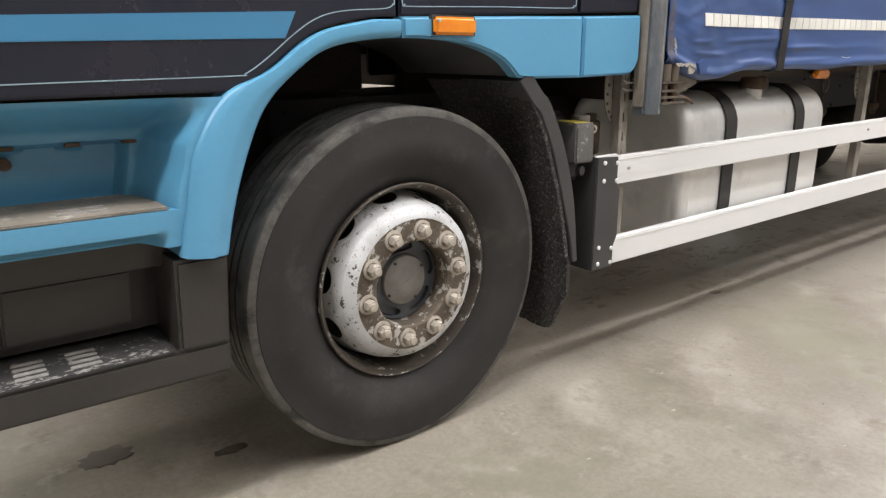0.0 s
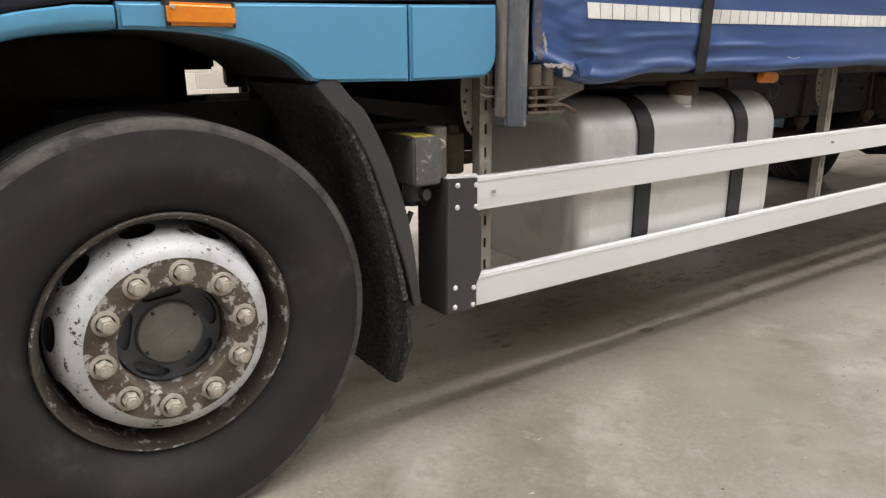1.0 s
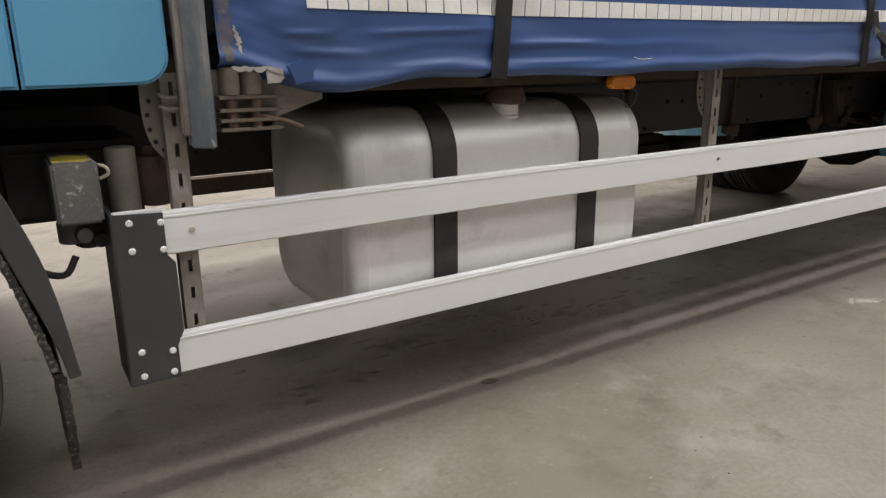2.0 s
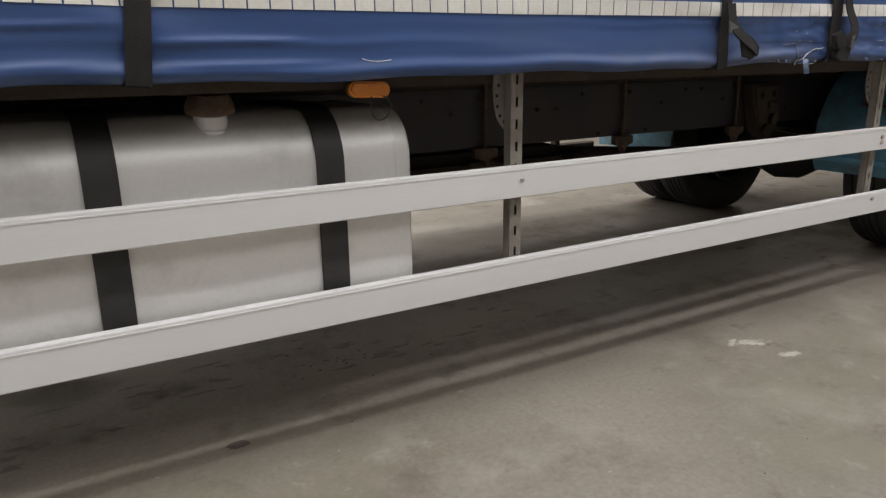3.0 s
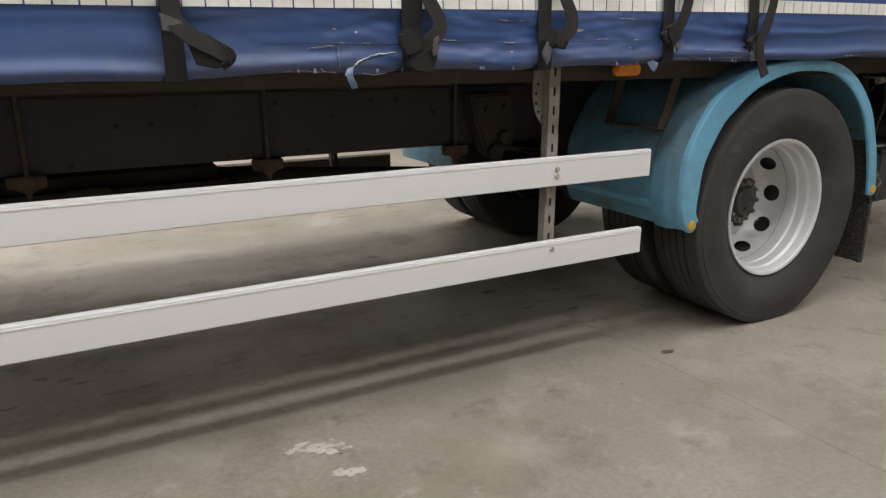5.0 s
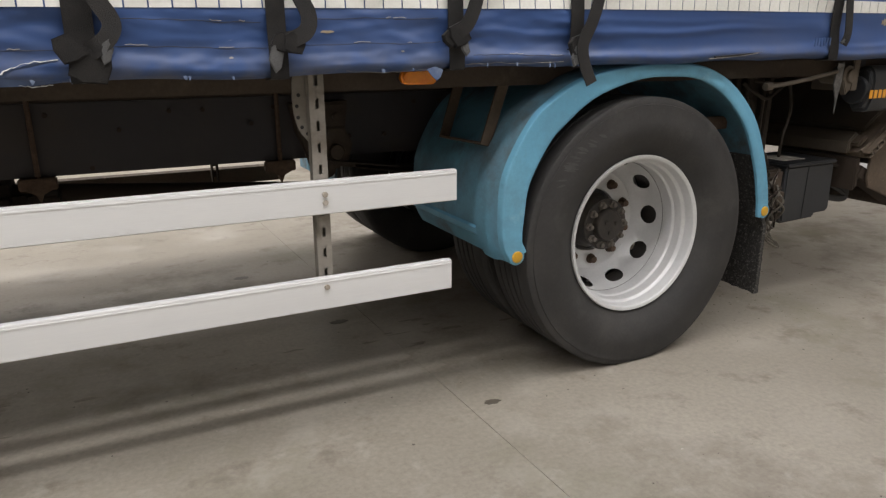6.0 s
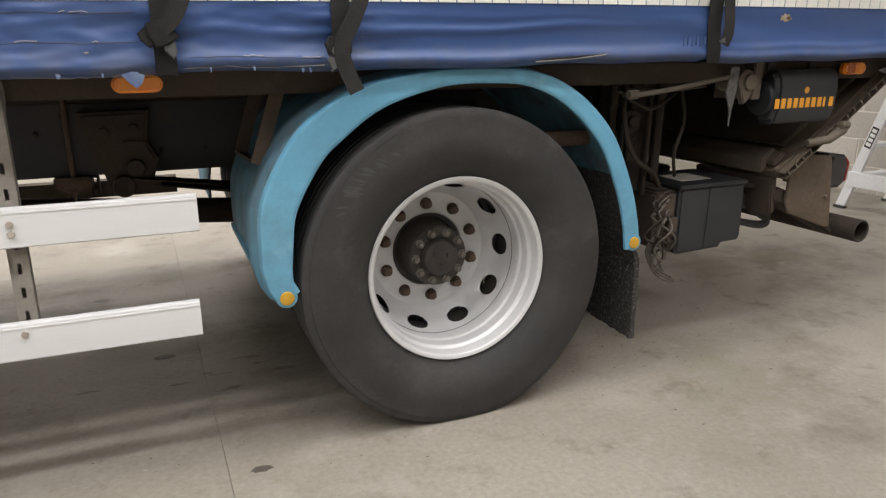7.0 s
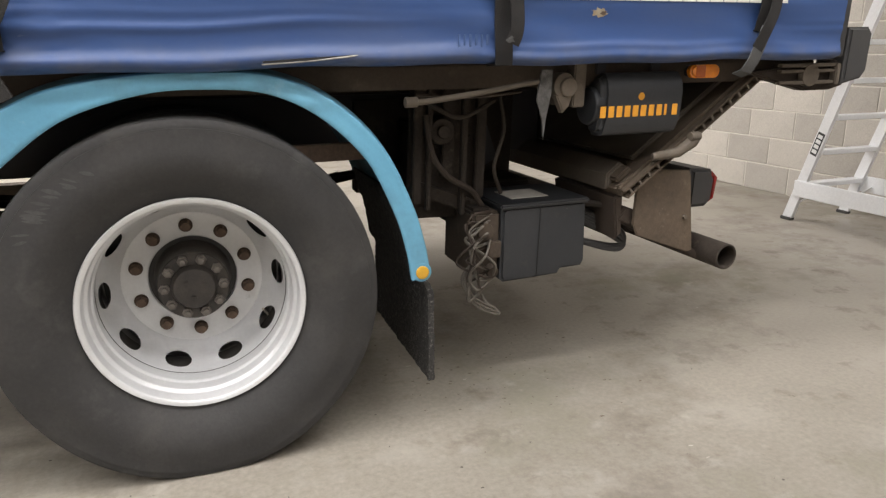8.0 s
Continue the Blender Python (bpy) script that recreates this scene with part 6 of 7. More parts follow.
# side marker lamps
def marker(x, y, z, tilt=0.0, two=False):
    def oval(hx, hz, n=8):
        return [(sx * (hx - hz) + hz * math.cos(t), hz * math.sin(t)) for sx, t0 in ((1, -90), (-1, 90)) for t in [radians(t0 + 180 * k / n) for k in range(n + 1)]]

    at = pose(x, y, z, 0, tilt, 0)
    bm = bmesh.new()
    prism(bm, oval(0.060, 0.0215), -0.016, 0.012, 0.006, seg=3, m=at)
    lamp = part("marker_lamp", bm, M_ORANGE, lorry, "amber side marker lamp")
    bm = bmesh.new()
    prism(bm, oval(0.058, 0.0195), 0.010, 0.024, 0.002, m=at)
    part("lamp_back", bm, M_PLASTIC, lamp)
    if two:
        bm = bmesh.new()
        prism(bm, [(-0.040, -0.019), (-0.002, -0.019), (-0.002, 0.019), (-0.040, 0.019)], -0.0172, -0.010, 0.001, m=at)
        part("lens_half", bm, M_ORANGEDIM, lamp)
    for dx in (-0.050, 0.050):
        bm = bmesh.new()
        cyl(bm, at @ Vector((dx, -0.0125, 0)), at @ Vector((dx, -0.004, 0)), 0.0045, 10)
        part("lamp_screw", bm, M_PLASTIC, lamp)
    return lamp


lamp = marker(2.331, 0.043, 1.041, 2)
bm = bmesh.new()
tube(bm, spline([(2.356, 0.035, 1.03), (2.386, 0.023, 1.01), (2.381, 0.023, 0.975), (2.351, 0.023, 0.960), (2.331, 0.023, 0.98), (2.336, 0.035, 1.03)], 5), 0.0022, 6)
part("lamp_wire", bm, M_PLASTIC, lamp)
marker(5.138, 0.042, 1.082, 0)
marker(7.648, 0.020, 1.088, 0, True)


# ---- the lorry: front corner of the load body ----
mark = len(BUILT)
bm = bmesh.new()
prism(bm, [(0.940, -0.020), (0.972, -0.050), (0.985, -0.048), (0.985, 0.030), (0.945, 0.040)], 0.934, 3.7, 0.004, "z")
pole = part("corner_pole", bm, M_STEELPOLE, lorry, "worn bare steel corner pole")
bm = bmesh.new()
box(bm, 0.930, 0.945, -0.01, 0.03, 0.960, 3.6, 0.003)
part("pole_edge", bm, M_GRIME, pole)
bm = bmesh.new()
prism(bm, [(0.99, 1.10), (1.16, 1.10), (1.21, 1.055), (1.26, 1.045), (1.26, 1.030), (1.12, 0.985), (1.04, 0.965), (0.99, 0.965)], 0.0, 0.030, 0.004)
clamp = part("curtain_clamp", bm, M_GRIME, lorry, "dusty curtain tensioner clamp")
bm = bmesh.new()
cyl(bm, (1.030, -0.022, 1.045), (1.030, -0.022, 1.105), 0.022, 18, 0.003)
cyl(bm, (1.080, -0.015, 1.045), (1.080, -0.015, 1.110), 0.026, 18, 0.003)
part("tension_roller", bm, M_BROWNLT, clamp)
for z in (1.040, 1.012, 0.990, 0.970):
    bm = bmesh.new()
    prism(bm, [(1.000, z - 0.003), (1.130, z - 0.003), (1.145, z + 0.002), (1.130, z + 0.005), (1.000, z + 0.005)], -0.040, 0.0, 0.001)
    part("clamp_plate", bm, M_BROWNLT, clamp)
bm = bmesh.new()
for x in (1.030, 1.085):
    cyl(bm, (x, -0.022, 0.965), (x, -0.022, 1.045), 0.014, 12)
tube(bm, [(1.09, -0.03, 1.0), (1.15, -0.035, 0.985), (1.19, -0.035, 0.968)], 0.006, 8)
part("clamp_pin", bm, M_RUSTCAP, clamp)
bm = bmesh.new()
box(bm, 0.90, 1.02, 0.06, 2.40, 0.98, 1.137, 0.006)
part("front_bearer", bm, M_BROWN, lorry, "dirty front bearer of the load body")

# grey valve box and pipes behind the cab
bm = bmesh.new()
cyl(bm, (0.885, 0.175, 0.785), (0.885, 0.175, 0.905), 0.036, 20, 0.006)
cyl(bm, (0.885, 0.175, 0.90), (0.885, 0.175, 0.93), 0.022, 16, 0.004)
box(bm, 0.86, 0.91, 0.175, 0.80, 0.84, 0.88, 0.004)
part("air_drier", bm, M_DECK, lorry, "rusty brown air drier canister")
bm = bmesh.new()
box(bm, 0.662, 0.752, 0.035, 0.30, 0.782, 0.916, 0.006)
vb = part("valve_box", bm, M_FLAKE, lorry, "flaking grey valve box")
bm = bmesh.new()
prism(bm, [(0.668, 0.05), (0.735, 0.045), (0.742, 0.12), (0.70, 0.15), (0.67, 0.13)], 0.915, 0.9185, 0.0, "z")
part("yellow_strip", bm, M_YELLOWTAPE, vb, "yellow paint strip")
bm = bmesh.new()
tube(bm, spline([(0.752, 0.06, 0.905), (0.768, 0.05, 0.90), (0.772, 0.05, 0.885), (0.755, 0.055, 0.875)], 5), 0.004, 8)
part("valve_ring", bm, M_NUT, vb)
for x, y, z, r in ((0.690, 0.09, 0.735, 0.030), (0.728, 0.16, 0.705, 0.026), (0.735, 0.24, 0.690, 0.034)):
    bm = bmesh.new()
    cyl(bm, (x, y, z), (x, y, 0.785), r, 16, 0.004)
    cyl(bm, (x + 0.02, y - 0.045, z + 0.02), (x + 0.01, y + 0.01, z + 0.02), 0.017, 12, 0.003)
    part("valve_fitting", bm, M_CHASSIS, vb)
bm = bmesh.new()
tube(bm, spline([(0.69, 0.1, 0.70), (0.66, 0.1, 0.66), (0.60, 0.14, 0.68), (0.55, 0.2, 0.75)], 5), 0.008, 8)
part("valve_hose", bm, M_PLASTIC, vb)
bm = bmesh.new()
cyl(bm, (0.815, 0.16, 0.78), (0.815, 0.16, 0.93), 0.034, 20, 0.006)
part("filter_can", bm, M_GRIME, lorry, "dusty filter canister")
bm = bmesh.new()
box(bm, 0.56, 0.90, 0.30, 0.80, 0.74, 0.93, 0.02)
part("valve_bracket", bm, M_CHASSIS, lorry, "dark bracket behind the cab")

settle(BUILT[mark:], 0.92, 0.933, (-0.0066, -0.0047, 0.0), -0.025, (0.0061, -0.0076, 0.0))

# ---- the lorry: rear end and tail lift ----
mark = len(BUILT)
# equipment box
bm = bmesh.new()
prism(bm, [(6.999, 0.392), (7.014, 0.376), (7.234, 0.382), (7.244, 0.400), (7.332, 0.402), (7.342, 0.420), (7.332, 0.628), (7.319, 0.642), (7.009, 0.642), (6.994, 0.632)], 0.125, 0.42, 0.010, seg=3)
ebox = part("equipment_box", bm, M_BOX, lorry, "dark grey battery box with a dusty lid")
bm = bmesh.new()
box(bm, 6.986, 7.342, 0.118, 0.43, 0.636, 0.654, 0.006)
part("box_lid", bm, M_BOX, ebox)
bm = bmesh.new()
box(bm, 7.064, 7.214, 0.20, 0.34, 0.654, 0.656, 0.0)
part("label", bm, M_CHALK, ebox, "faded unreadable label")
bm = bmesh.new()
box(bm, 7.142, 7.145, 0.1225, 0.13, 0.39, 0.635)
part("box_joint", bm, M_BLACK, ebox)
bm = bmesh.new()
box(bm, 6.890, 6.996, 0.14, 0.40, 0.41, 0.63, 0.010)
cyl(bm, (6.935, 0.150, 0.565), (6.935, 0.125, 0.565), 0.030, 16, 0.003)
cyl(bm, (6.964, 0.150, 0.430), (6.964, 0.115, 0.420), 0.022, 16, 0.003)
box(bm, 6.944, 6.994, 0.12, 0.15, 0.47, 0.53, 0.004)
part("contactor", bm, M_RAVE, ebox, "dusty contactor and terminals")
rnd = random.Random(5)
for k in range(10):
    bm = bmesh.new()
    z = 0.615 - 0.014 * k
    a = rnd.uniform(0.03, 0.075)
    tube(bm, spline([(6.966, 0.15, z + 0.02), (6.925 - a * rnd.uniform(0.3, 1.6), 0.12 - rnd.uniform(0, 0.07), z + rnd.uniform(-0.02, 0.03)), (6.885 - a * rnd.uniform(0.0, 1.0), 0.12 - rnd.uniform(0, 0.05), z - rnd.uniform(0.03, 0.09)), (6.862 + rnd.uniform(0, 0.09), 0.12 - rnd.uniform(0, 0.04), z - rnd.uniform(0.10, 0.17)), (6.969, 0.13, max(z - rnd.uniform(0.12, 0.20), 0.40))], 6), rnd.choice((0.0032, 0.0045, 0.0055)), 7)
    part("cable", bm, M_CABLE if k % 3 else M_BROWN, ebox, "dusty grey cable" if k % 3 else "grimy brown cable")
for k in range(3):
    bm = bmesh.new()
    tube(bm, spline([(6.903, 0.14, 0.47), (6.868 - 0.01 * k, 0.12, 0.41), (6.893, 0.11, 0.345 - 0.012 * k), (6.964, 0.11, 0.300 - 0.012 * k), (6.974 + 0.01 * k, 0.11, 0.295 - 0.01 * k), (6.934, 0.12, 0.33), (6.913, 0.15, 0.42)], 6), 0.0045, 7)
    part("cable", bm, M_CABLE, ebox, "dusty grey cable hanging below the box")
bm = bmesh.new()
for y in (0.20, 0.36):
    cyl(bm, (7.164, y, 0.36), (7.164, y, 0.40), 0.008, 8)
box(bm, 6.893, 6.974, 0.16, 0.80, 0.54, 0.64, 0.01)
box(bm, 6.994, 7.314, 0.36, 0.80, 0.53, 0.61, 0.01)
# this box is added to close the bright view under the platform
box(bm, 6.994, 7.330, 0.56, 0.80, 0.53, 0.652, 0.008)
part("box_carrier", bm, M_GRIMEDARK, lorry, "dirty carrier beneath the box")
for k in range(3):
    bm = bmesh.new()
    tube(bm, spline([(7.314, 0.26, 0.60 - 0.012 * k), (7.404, 0.23, 0.575 - 0.02 * k), (7.520, 0.19, 0.510 - 0.020 * k), (7.548, 0.18, 0.462 - 0.010 * k), (7.500, 0.20, 0.440 - 0.006 * k), (7.314, 0.30, 0.480)], 6), 0.011, 8)
    part("hose", bm, M_PLASTIC, lorry, "black hose loop")

# rod that hangs under the load floor
bm = bmesh.new()
tube(bm, spline([(6.603, -0.012, 1.018), (6.653, -0.012, 1.018), (6.813, -0.012, 1.036), (7.024, -0.012, 1.066)], 5), 0.0088, 12)
cyl(bm, (6.585, -0.012, 1.017), (6.625, -0.012, 1.018), 0.0155, 14, 0.004)
part("pull_rod", bm, M_BROWNLT, lorry, "dusty steel pull rod")
bm = bmesh.new()
prism(bm, [(7.039, 1.10), (7.079, 1.10), (7.079, 1.03), (7.064, 0.95), (7.056, 0.885), (7.048, 0.95), (7.026, 1.01)], -0.008, -0.002, 0.002)
for v in bm.verts:
    v.co.y += 0.012 * noise.noise(v.co * 40)
part("plastic_shred", bm, M_FOIL, lorry, "crumpled shred of clear plastic")
bm = bmesh.new()
cyl(bm, (7.129, 0.0, 1.050), (7.129, 0.12, 1.050), 0.040, 20, 0.006)
cyl(bm, (7.140, -0.012, 1.045), (7.140, 0.02, 1.045), 0.030, 18, 0.006)
prism(bm, [(7.100, 1.02), (7.165, 1.03), (7.150, 0.985), (7.128, 0.965)], 0.0, 0.03, 0.004)
box(bm, 7.169, 7.214, 0.01, 0.20, 0.98, 1.137, 0.004)
part("lift_bearing", bm, M_BROWNLT, lorry, "dusty bearing block of the tail lift")

# lift motor with a rounded cover
bm = bmesh.new()
sec = [(-0.010, 0.892), (0.010, 0.884), (0.05, 0.884), (0.075, 0.92), (0.075, 1.06), (0.02, 1.085), (0.0, 1.084), (-0.022, 1.058), (-0.030, 1.02), (-0.028, 0.94), (-0.016, 0.902)]
prism(bm, sec, 7.258, 7.585, 0.018, "x", 3)
cyl(bm, (7.238, 0.042, 0.980), (7.30, 0.042, 0.980), 0.062, 28, 0.012)
motor = part("lift_motor", bm, M_BOX, lorry, "dark grey lift motor cover with an orange mark")
# the maker's mark as plain bars
bm = bmesh.new()
for k in range(10):
    box(bm, 7.250 + 0.0315 * k, 7.250 + 0.0315 * k + (0.0215 if k != 8 else 0.010), -0.0305, -0.0275, 0.946, 0.982, 0.001)
part("lettering_bar", bm, M_ORANGEPRINT, motor, "orange maker's mark drawn as bars")
bm = bmesh.new()
lathe(bm, [(0.0, 0.013), (-0.002, 0.012), (-0.002, 0.0)], 7.405, -0.0285, 1.010, 14)
part("emblem", bm, M_ORANGEPRINT, motor)
bm = bmesh.new()
box(bm, 7.274, 7.314, 0.05, 0.12, 1.08, 1.137, 0.004)
part("motor_hanger", bm, M_CHASSIS, motor)
bm = bmesh.new()
box(bm, 7.494, 7.534, 0.05, 0.12, 1.08, 1.137, 0.004)
part("motor_hanger", bm, M_CHASSIS, motor)

# folded platform, slanting up to the rear
A, B = Vector((7.432, 0.0, 0.660)), Vector((7.968, 0.0, 1.054))
d = (B - A).normalized()
up = Vector((-d.z, 0, d.x))
ang = math.degrees(math.atan2(d.z, d.x))
L = (B - A).length
M = pose(A.x, 0.020, A.z, 0, -ang, 0)
bm = bmesh.new()
box(bm, 0.0, L, 0.028, 1.30, 0.0005, 0.0335, 0.002, m=M)
box(bm, 0.0, L, 0.0, 0.028, 0.0, 0.006, 0.0015, m=M)
box(bm, 0.0, L, 0.0, 0.028, 0.027, 0.034, 0.002, m=M)
box(bm, 0.0, L, 0.030, 0.052, 0.030, 0.044, 0.004, m=M)
platform = part("lift_platform", bm, M_DECK, lorry, "dusty folded tail-lift platform")
for k in range(15):
    bm = bmesh.new()
    u = 0.025 + k * (L - 0.05) / 14
    box(bm, u - 0.004, u + 0.004, 0.003, 0.0275, 0.0062, 0.0268, 0.0, m=M)
    part("platform_web", bm, M_BROWNLT, platform)
bm = bmesh.new()
prism(bm, [(-0.012, 0.030), (0.02, 0.074), (0.085, 0.078), (0.10, 0.045), (0.09, 0.038), (0.0, 0.026)], 0.10, 1.28, 0.006, "y", m=M)
part("platform_beam", bm, M_BROWNLT, platform, "dirty brown front beam of the platform")
bm = bmesh.new()
box(bm, 0.13, L * 0.95, 0.10, 1.28, 0.042, 0.062, 0.006, m=M)
part("platform_deck", bm, M_BROWNLT, platform, "dirty brown platform deck")
for u, v in ((0.02, 0.062),):
    bm = bmesh.new()
    box(bm, u, u + 0.07, 0.058, 0.058 + 0.05, 0.038, v, 0.006, m=M)
    part("platform_lug", bm, M_DECK, platform, "dusty lug on the platform edge")
bm = bmesh.new()
tube(bm, [(7.514, 0.02, 0.80), (7.595, -0.01, 0.815), (7.645, -0.02, 0.850), (7.660, -0.02, 0.868)], [0.014, 0.018, 0.021, 0.018], 14)
cyl(bm, (7.625, -0.026, 0.868), (7.665, -0.026, 0.868), 0.017, 16, 0.004)
part("platform_hinge", bm, M_BROWNLT, platform, "greasy hinge pin")
# inner leaf and lift arms
bm = bmesh.new()
prism(bm, [(7.02, 1.02), (7.09, 1.02), (7.20, 0.74), (7.13, 0.70)], 0.60, 0.72, 0.01)
part("lift_arm", bm, M_CHASSIS, lorry, "black lift arm")
bm = bmesh.new()
box(bm, 6.813, 6.934, 0.40, 2.1, 0.60, 0.90, 0.01)
box(bm, 6.633, 6.964, 0.78, 0.84, 0.60, 0.98, 0.01)
part("lift_mount", bm, M_GRIMEDARK, lorry, "dirty lift mounting frame")

# tube and plate added to hide the bright floor below the platform
bm = bmesh.new()
cyl(bm, (7.395, 0.42, 0.530), (7.395, 2.25, 0.530), 0.050, 20, 0.006)
prism(bm, [(7.415, 0.655), (7.452, 0.665), (7.462, 0.52), (7.440, 0.50)], 0.08, 0.50, 0.006)
part("torsion_tube", bm, M_BROWN, lorry, "brown tube and plate added as dark fill under the platform")

# upright plates, tubes and hoses of the lift, behind the mudguard
bm = bmesh.new()
prism(bm, [(6.705, 1.06), (6.700, 0.63), (6.740, 0.592), (6.900, 0.585), (6.965, 0.585), (6.975, 1.06)], 0.300, 0.312, 0.003)
mount = part("mount_plate", bm, M_GRIMEDARK, lorry, "dark grimy mounting plate of the tail lift")
for x, z in ((6.74, 0.98), (6.86, 0.98), (6.78, 0.70), (6.90, 0.60), (6.93, 0.86)):
    bm = bmesh.new()
    cyl(bm, (x, 0.302, z), (x, 0.286, z), 0.013, 6, 0.002)
    part("plate_bolt", bm, M_GRIMEDARK, mount)
for x, w, z0, z1, y in ((6.712, 0.016, 0.66, 1.08, 0.22), (6.748, 0.008, 0.64, 1.08, 0.20), (6.835, 0.022, 0.74, 1.06, 0.25), (6.880, 0.010, 0.61, 1.02, 0.21), (6.955, 0.018, 0.66, 1.08, 0.24)):
    bm = bmesh.new()
    box(bm, x - w, x + w, y, y + 0.03, z0, z1, 0.004)
    part("upright_bar", bm, M_GRIMEDARK, mount)
bm = bmesh.new()
cyl(bm, (6.800, 0.22, 0.90), (6.800, 0.30, 0.90), 0.045, 20, 0.008)
cyl(bm, (6.800, 0.205, 0.90), (6.800, 0.225, 0.90), 0.022, 14, 0.004)
part("pivot_boss", bm, M_GRIMEDARK, mount, "grimy pivot boss")
bm = bmesh.new()
prism(bm, [(6.690, 0.70), (6.720, 0.735), (6.960, 0.645), (6.935, 0.600)], 0.24, 0.285, 0.005)
part("lower_link", bm, M_GRIMEDARK, mount, "grimy lower link")
bm = bmesh.new()
box(bm, 7.05, 7.365, 0.80, 0.94, 0.56, 1.13, 0.015)
part("lift_column", bm, M_GRIMEDARK, lorry, "dark lift column under the load floor")
for k, pts in enumerate(([(6.70, 0.19, 1.02), (6.78, 0.17, 0.97), (6.86, 0.18, 0.95), (6.98, 0.2, 1.0)], [(6.72, 0.18, 0.96), (6.74, 0.16, 0.84), (6.80, 0.17, 0.76), (6.90, 0.19, 0.70), (6.95, 0.2, 0.64)],
                          [(6.99, 0.18, 1.02), (7.00, 0.16, 0.90), (6.97, 0.16, 0.78), (7.02, 0.2, 0.68)], [(6.66, 0.10, 1.03), (6.84, 0.08, 1.02), (7.02, 0.09, 1.03)],
                          [(7.36, 0.20, 0.62), (7.46, 0.16, 0.60), (7.55, 0.15, 0.52), (7.62, 0.18, 0.50)])):
    bm = bmesh.new()
    tube(bm, spline(pts, 6), (0.008, 0.010, 0.007, 0.005, 0.012)[k], 8)
    part("hose", bm, M_BROWN if k % 2 else M_GRIMEDARK, lorry, "dusty hose of the tail lift")

# underrun guard: bracket plate, round bar and tail lamp
bm = bmesh.new()
prism(bm, [(7.492, 0.715), (7.60, 0.745), (7.716, 0.735), (7.726, 0.715), (7.772, 0.432), (7.745, 0.427), (7.512, 0.512), (7.488, 0.56)], 0.056, 0.068, 0.003)
plate = part("underrun_bracket", bm, M_DECK, lorry, "dirty steel underrun bracket")
bm = bmesh.new()
cyl(bm, (7.715, 0.058, 0.565), (7.715, 0.046, 0.565), 0.008, 8)
part("bracket_bolt", bm, M_BROWNLT, plate)
bm = bmesh.new()
o, i = 0.048, 0.040
tmp = bmesh.new()
ring = [[(r * math.cos(2 * math.pi * k / 28), r * math.sin(2 * math.pi * k / 28)) for k in range(28)] for r in (o, i)]
YA, YB = -0.030, 2.45
cols = []
for y, r in ((YB, 0), (YA + 0.003, 0), (YA, 0.5), (YA + 0.003, 1), (YA + 0.5, 1)):
    rad = o + (i - o) * r
    cols.append([tmp.verts.new((7.860 + rad * math.cos(2 * math.pi * k / 28), y, 0.418 + rad * math.sin(2 * math.pi * k / 28))) for k in range(28)])
for a, b in zip(cols, cols[1:]):
    for k in range(28):
        tmp.faces.new((a[k], a[(k + 1) % 28], b[(k + 1) % 28], b[k]))
add(bm, tmp)
part("underrun_bar", bm, M_GRIMEDARK, lorry, "dark round underrun bar with an open end")
bm = bmesh.new()
prism(bm, [(7.464, 0.62), (7.514, 0.60), (7.845, 0.40), (7.815, 0.385), (7.434, 0.57)], 0.075, 0.16, 0.006)
part("underrun_arm", bm, M_BROWN, lorry, "dirty underrun arm")
bm = bmesh.new()
prism(bm, [(7.755, 0.585), (7.842, 0.585), (7.866, 0.605), (7.872, 0.690), (7.850, 0.725), (7.755, 0.735)], 0.085, 0.32, 0.014, seg=3)
tl = part("tail_lamp", bm, M_PLASTIC, lorry, "black tail lamp housing with a red lens")
bm = bmesh.new()
prism(bm, [(7.858, 0.600), (7.880, 0.612), (7.888, 0.690), (7.860, 0.716)], 0.090, 0.315, 0.008, seg=3)
part("lens", bm, M_RED, tl, "red lens")

# rear corner: pillar, curtain tensioner and rubber buffer
bm = bmesh.new()
prism(bm, [(7.865, 1.075), (8.210, 1.095), (8.335, 1.125), (8.335, 1.02), (8.272, 1.005), (8.147, 1.005), (7.980, 1.045)], 0.0, 0.05, 0.006)
corner = part("rear_corner_plate", bm, M_BROWN, lorry, "dirty rear corner plate")
bm = bmesh.new()
cyl(bm, (8.142, -0.025, 1.06), (8.142, 0.0, 1.06), 0.040, 18, 0.004)
for z in (1.035, 1.075, 1.095):
    box(bm, 8.001, 8.278, -0.022, 0.0, z - 0.006, z + 0.006, 0.002)
box(bm, 8.257, 8.278, -0.03, 0.0, 1.025, 1.10, 0.003)
part("curtain_ratchet", bm, M_BROWNLT, corner, "rusty curtain ratchet")
bm = bmesh.new()
box(bm, 8.225, 8.267, -0.040, 0.06, 1.12, 3.7, 0.006)
part("rear_pillar", bm, M_PLASTIC, lorry, "black rear pillar")
bm = bmesh.new()
prism(bm, [(8.288, 1.025), (8.384, 1.045), (8.403, 1.07), (8.403, 1.205), (8.384, 1.225), (8.288, 1.225)], -0.035, 0.10, 0.010, seg=3)
part("rubber_buffer", bm, M_GREYPLASTIC, lorry, "dark rubber buffer")
bm = bmesh.new()
tube(bm, spline([(8.213, -0.045, 1.19), (8.220, -0.05, 1.16), (8.210, -0.05, 1.13)], 4), 0.006, 6)
part("curtain_lace", bm, M_TARPTORN, lorry, "pale blue lace at the pillar")

settle(BUILT[mark:], 7.4, 0.723, (-0.0232, -0.0465, 0.0386), 0.0201, (0.0115, 0.0056, -0.0222))

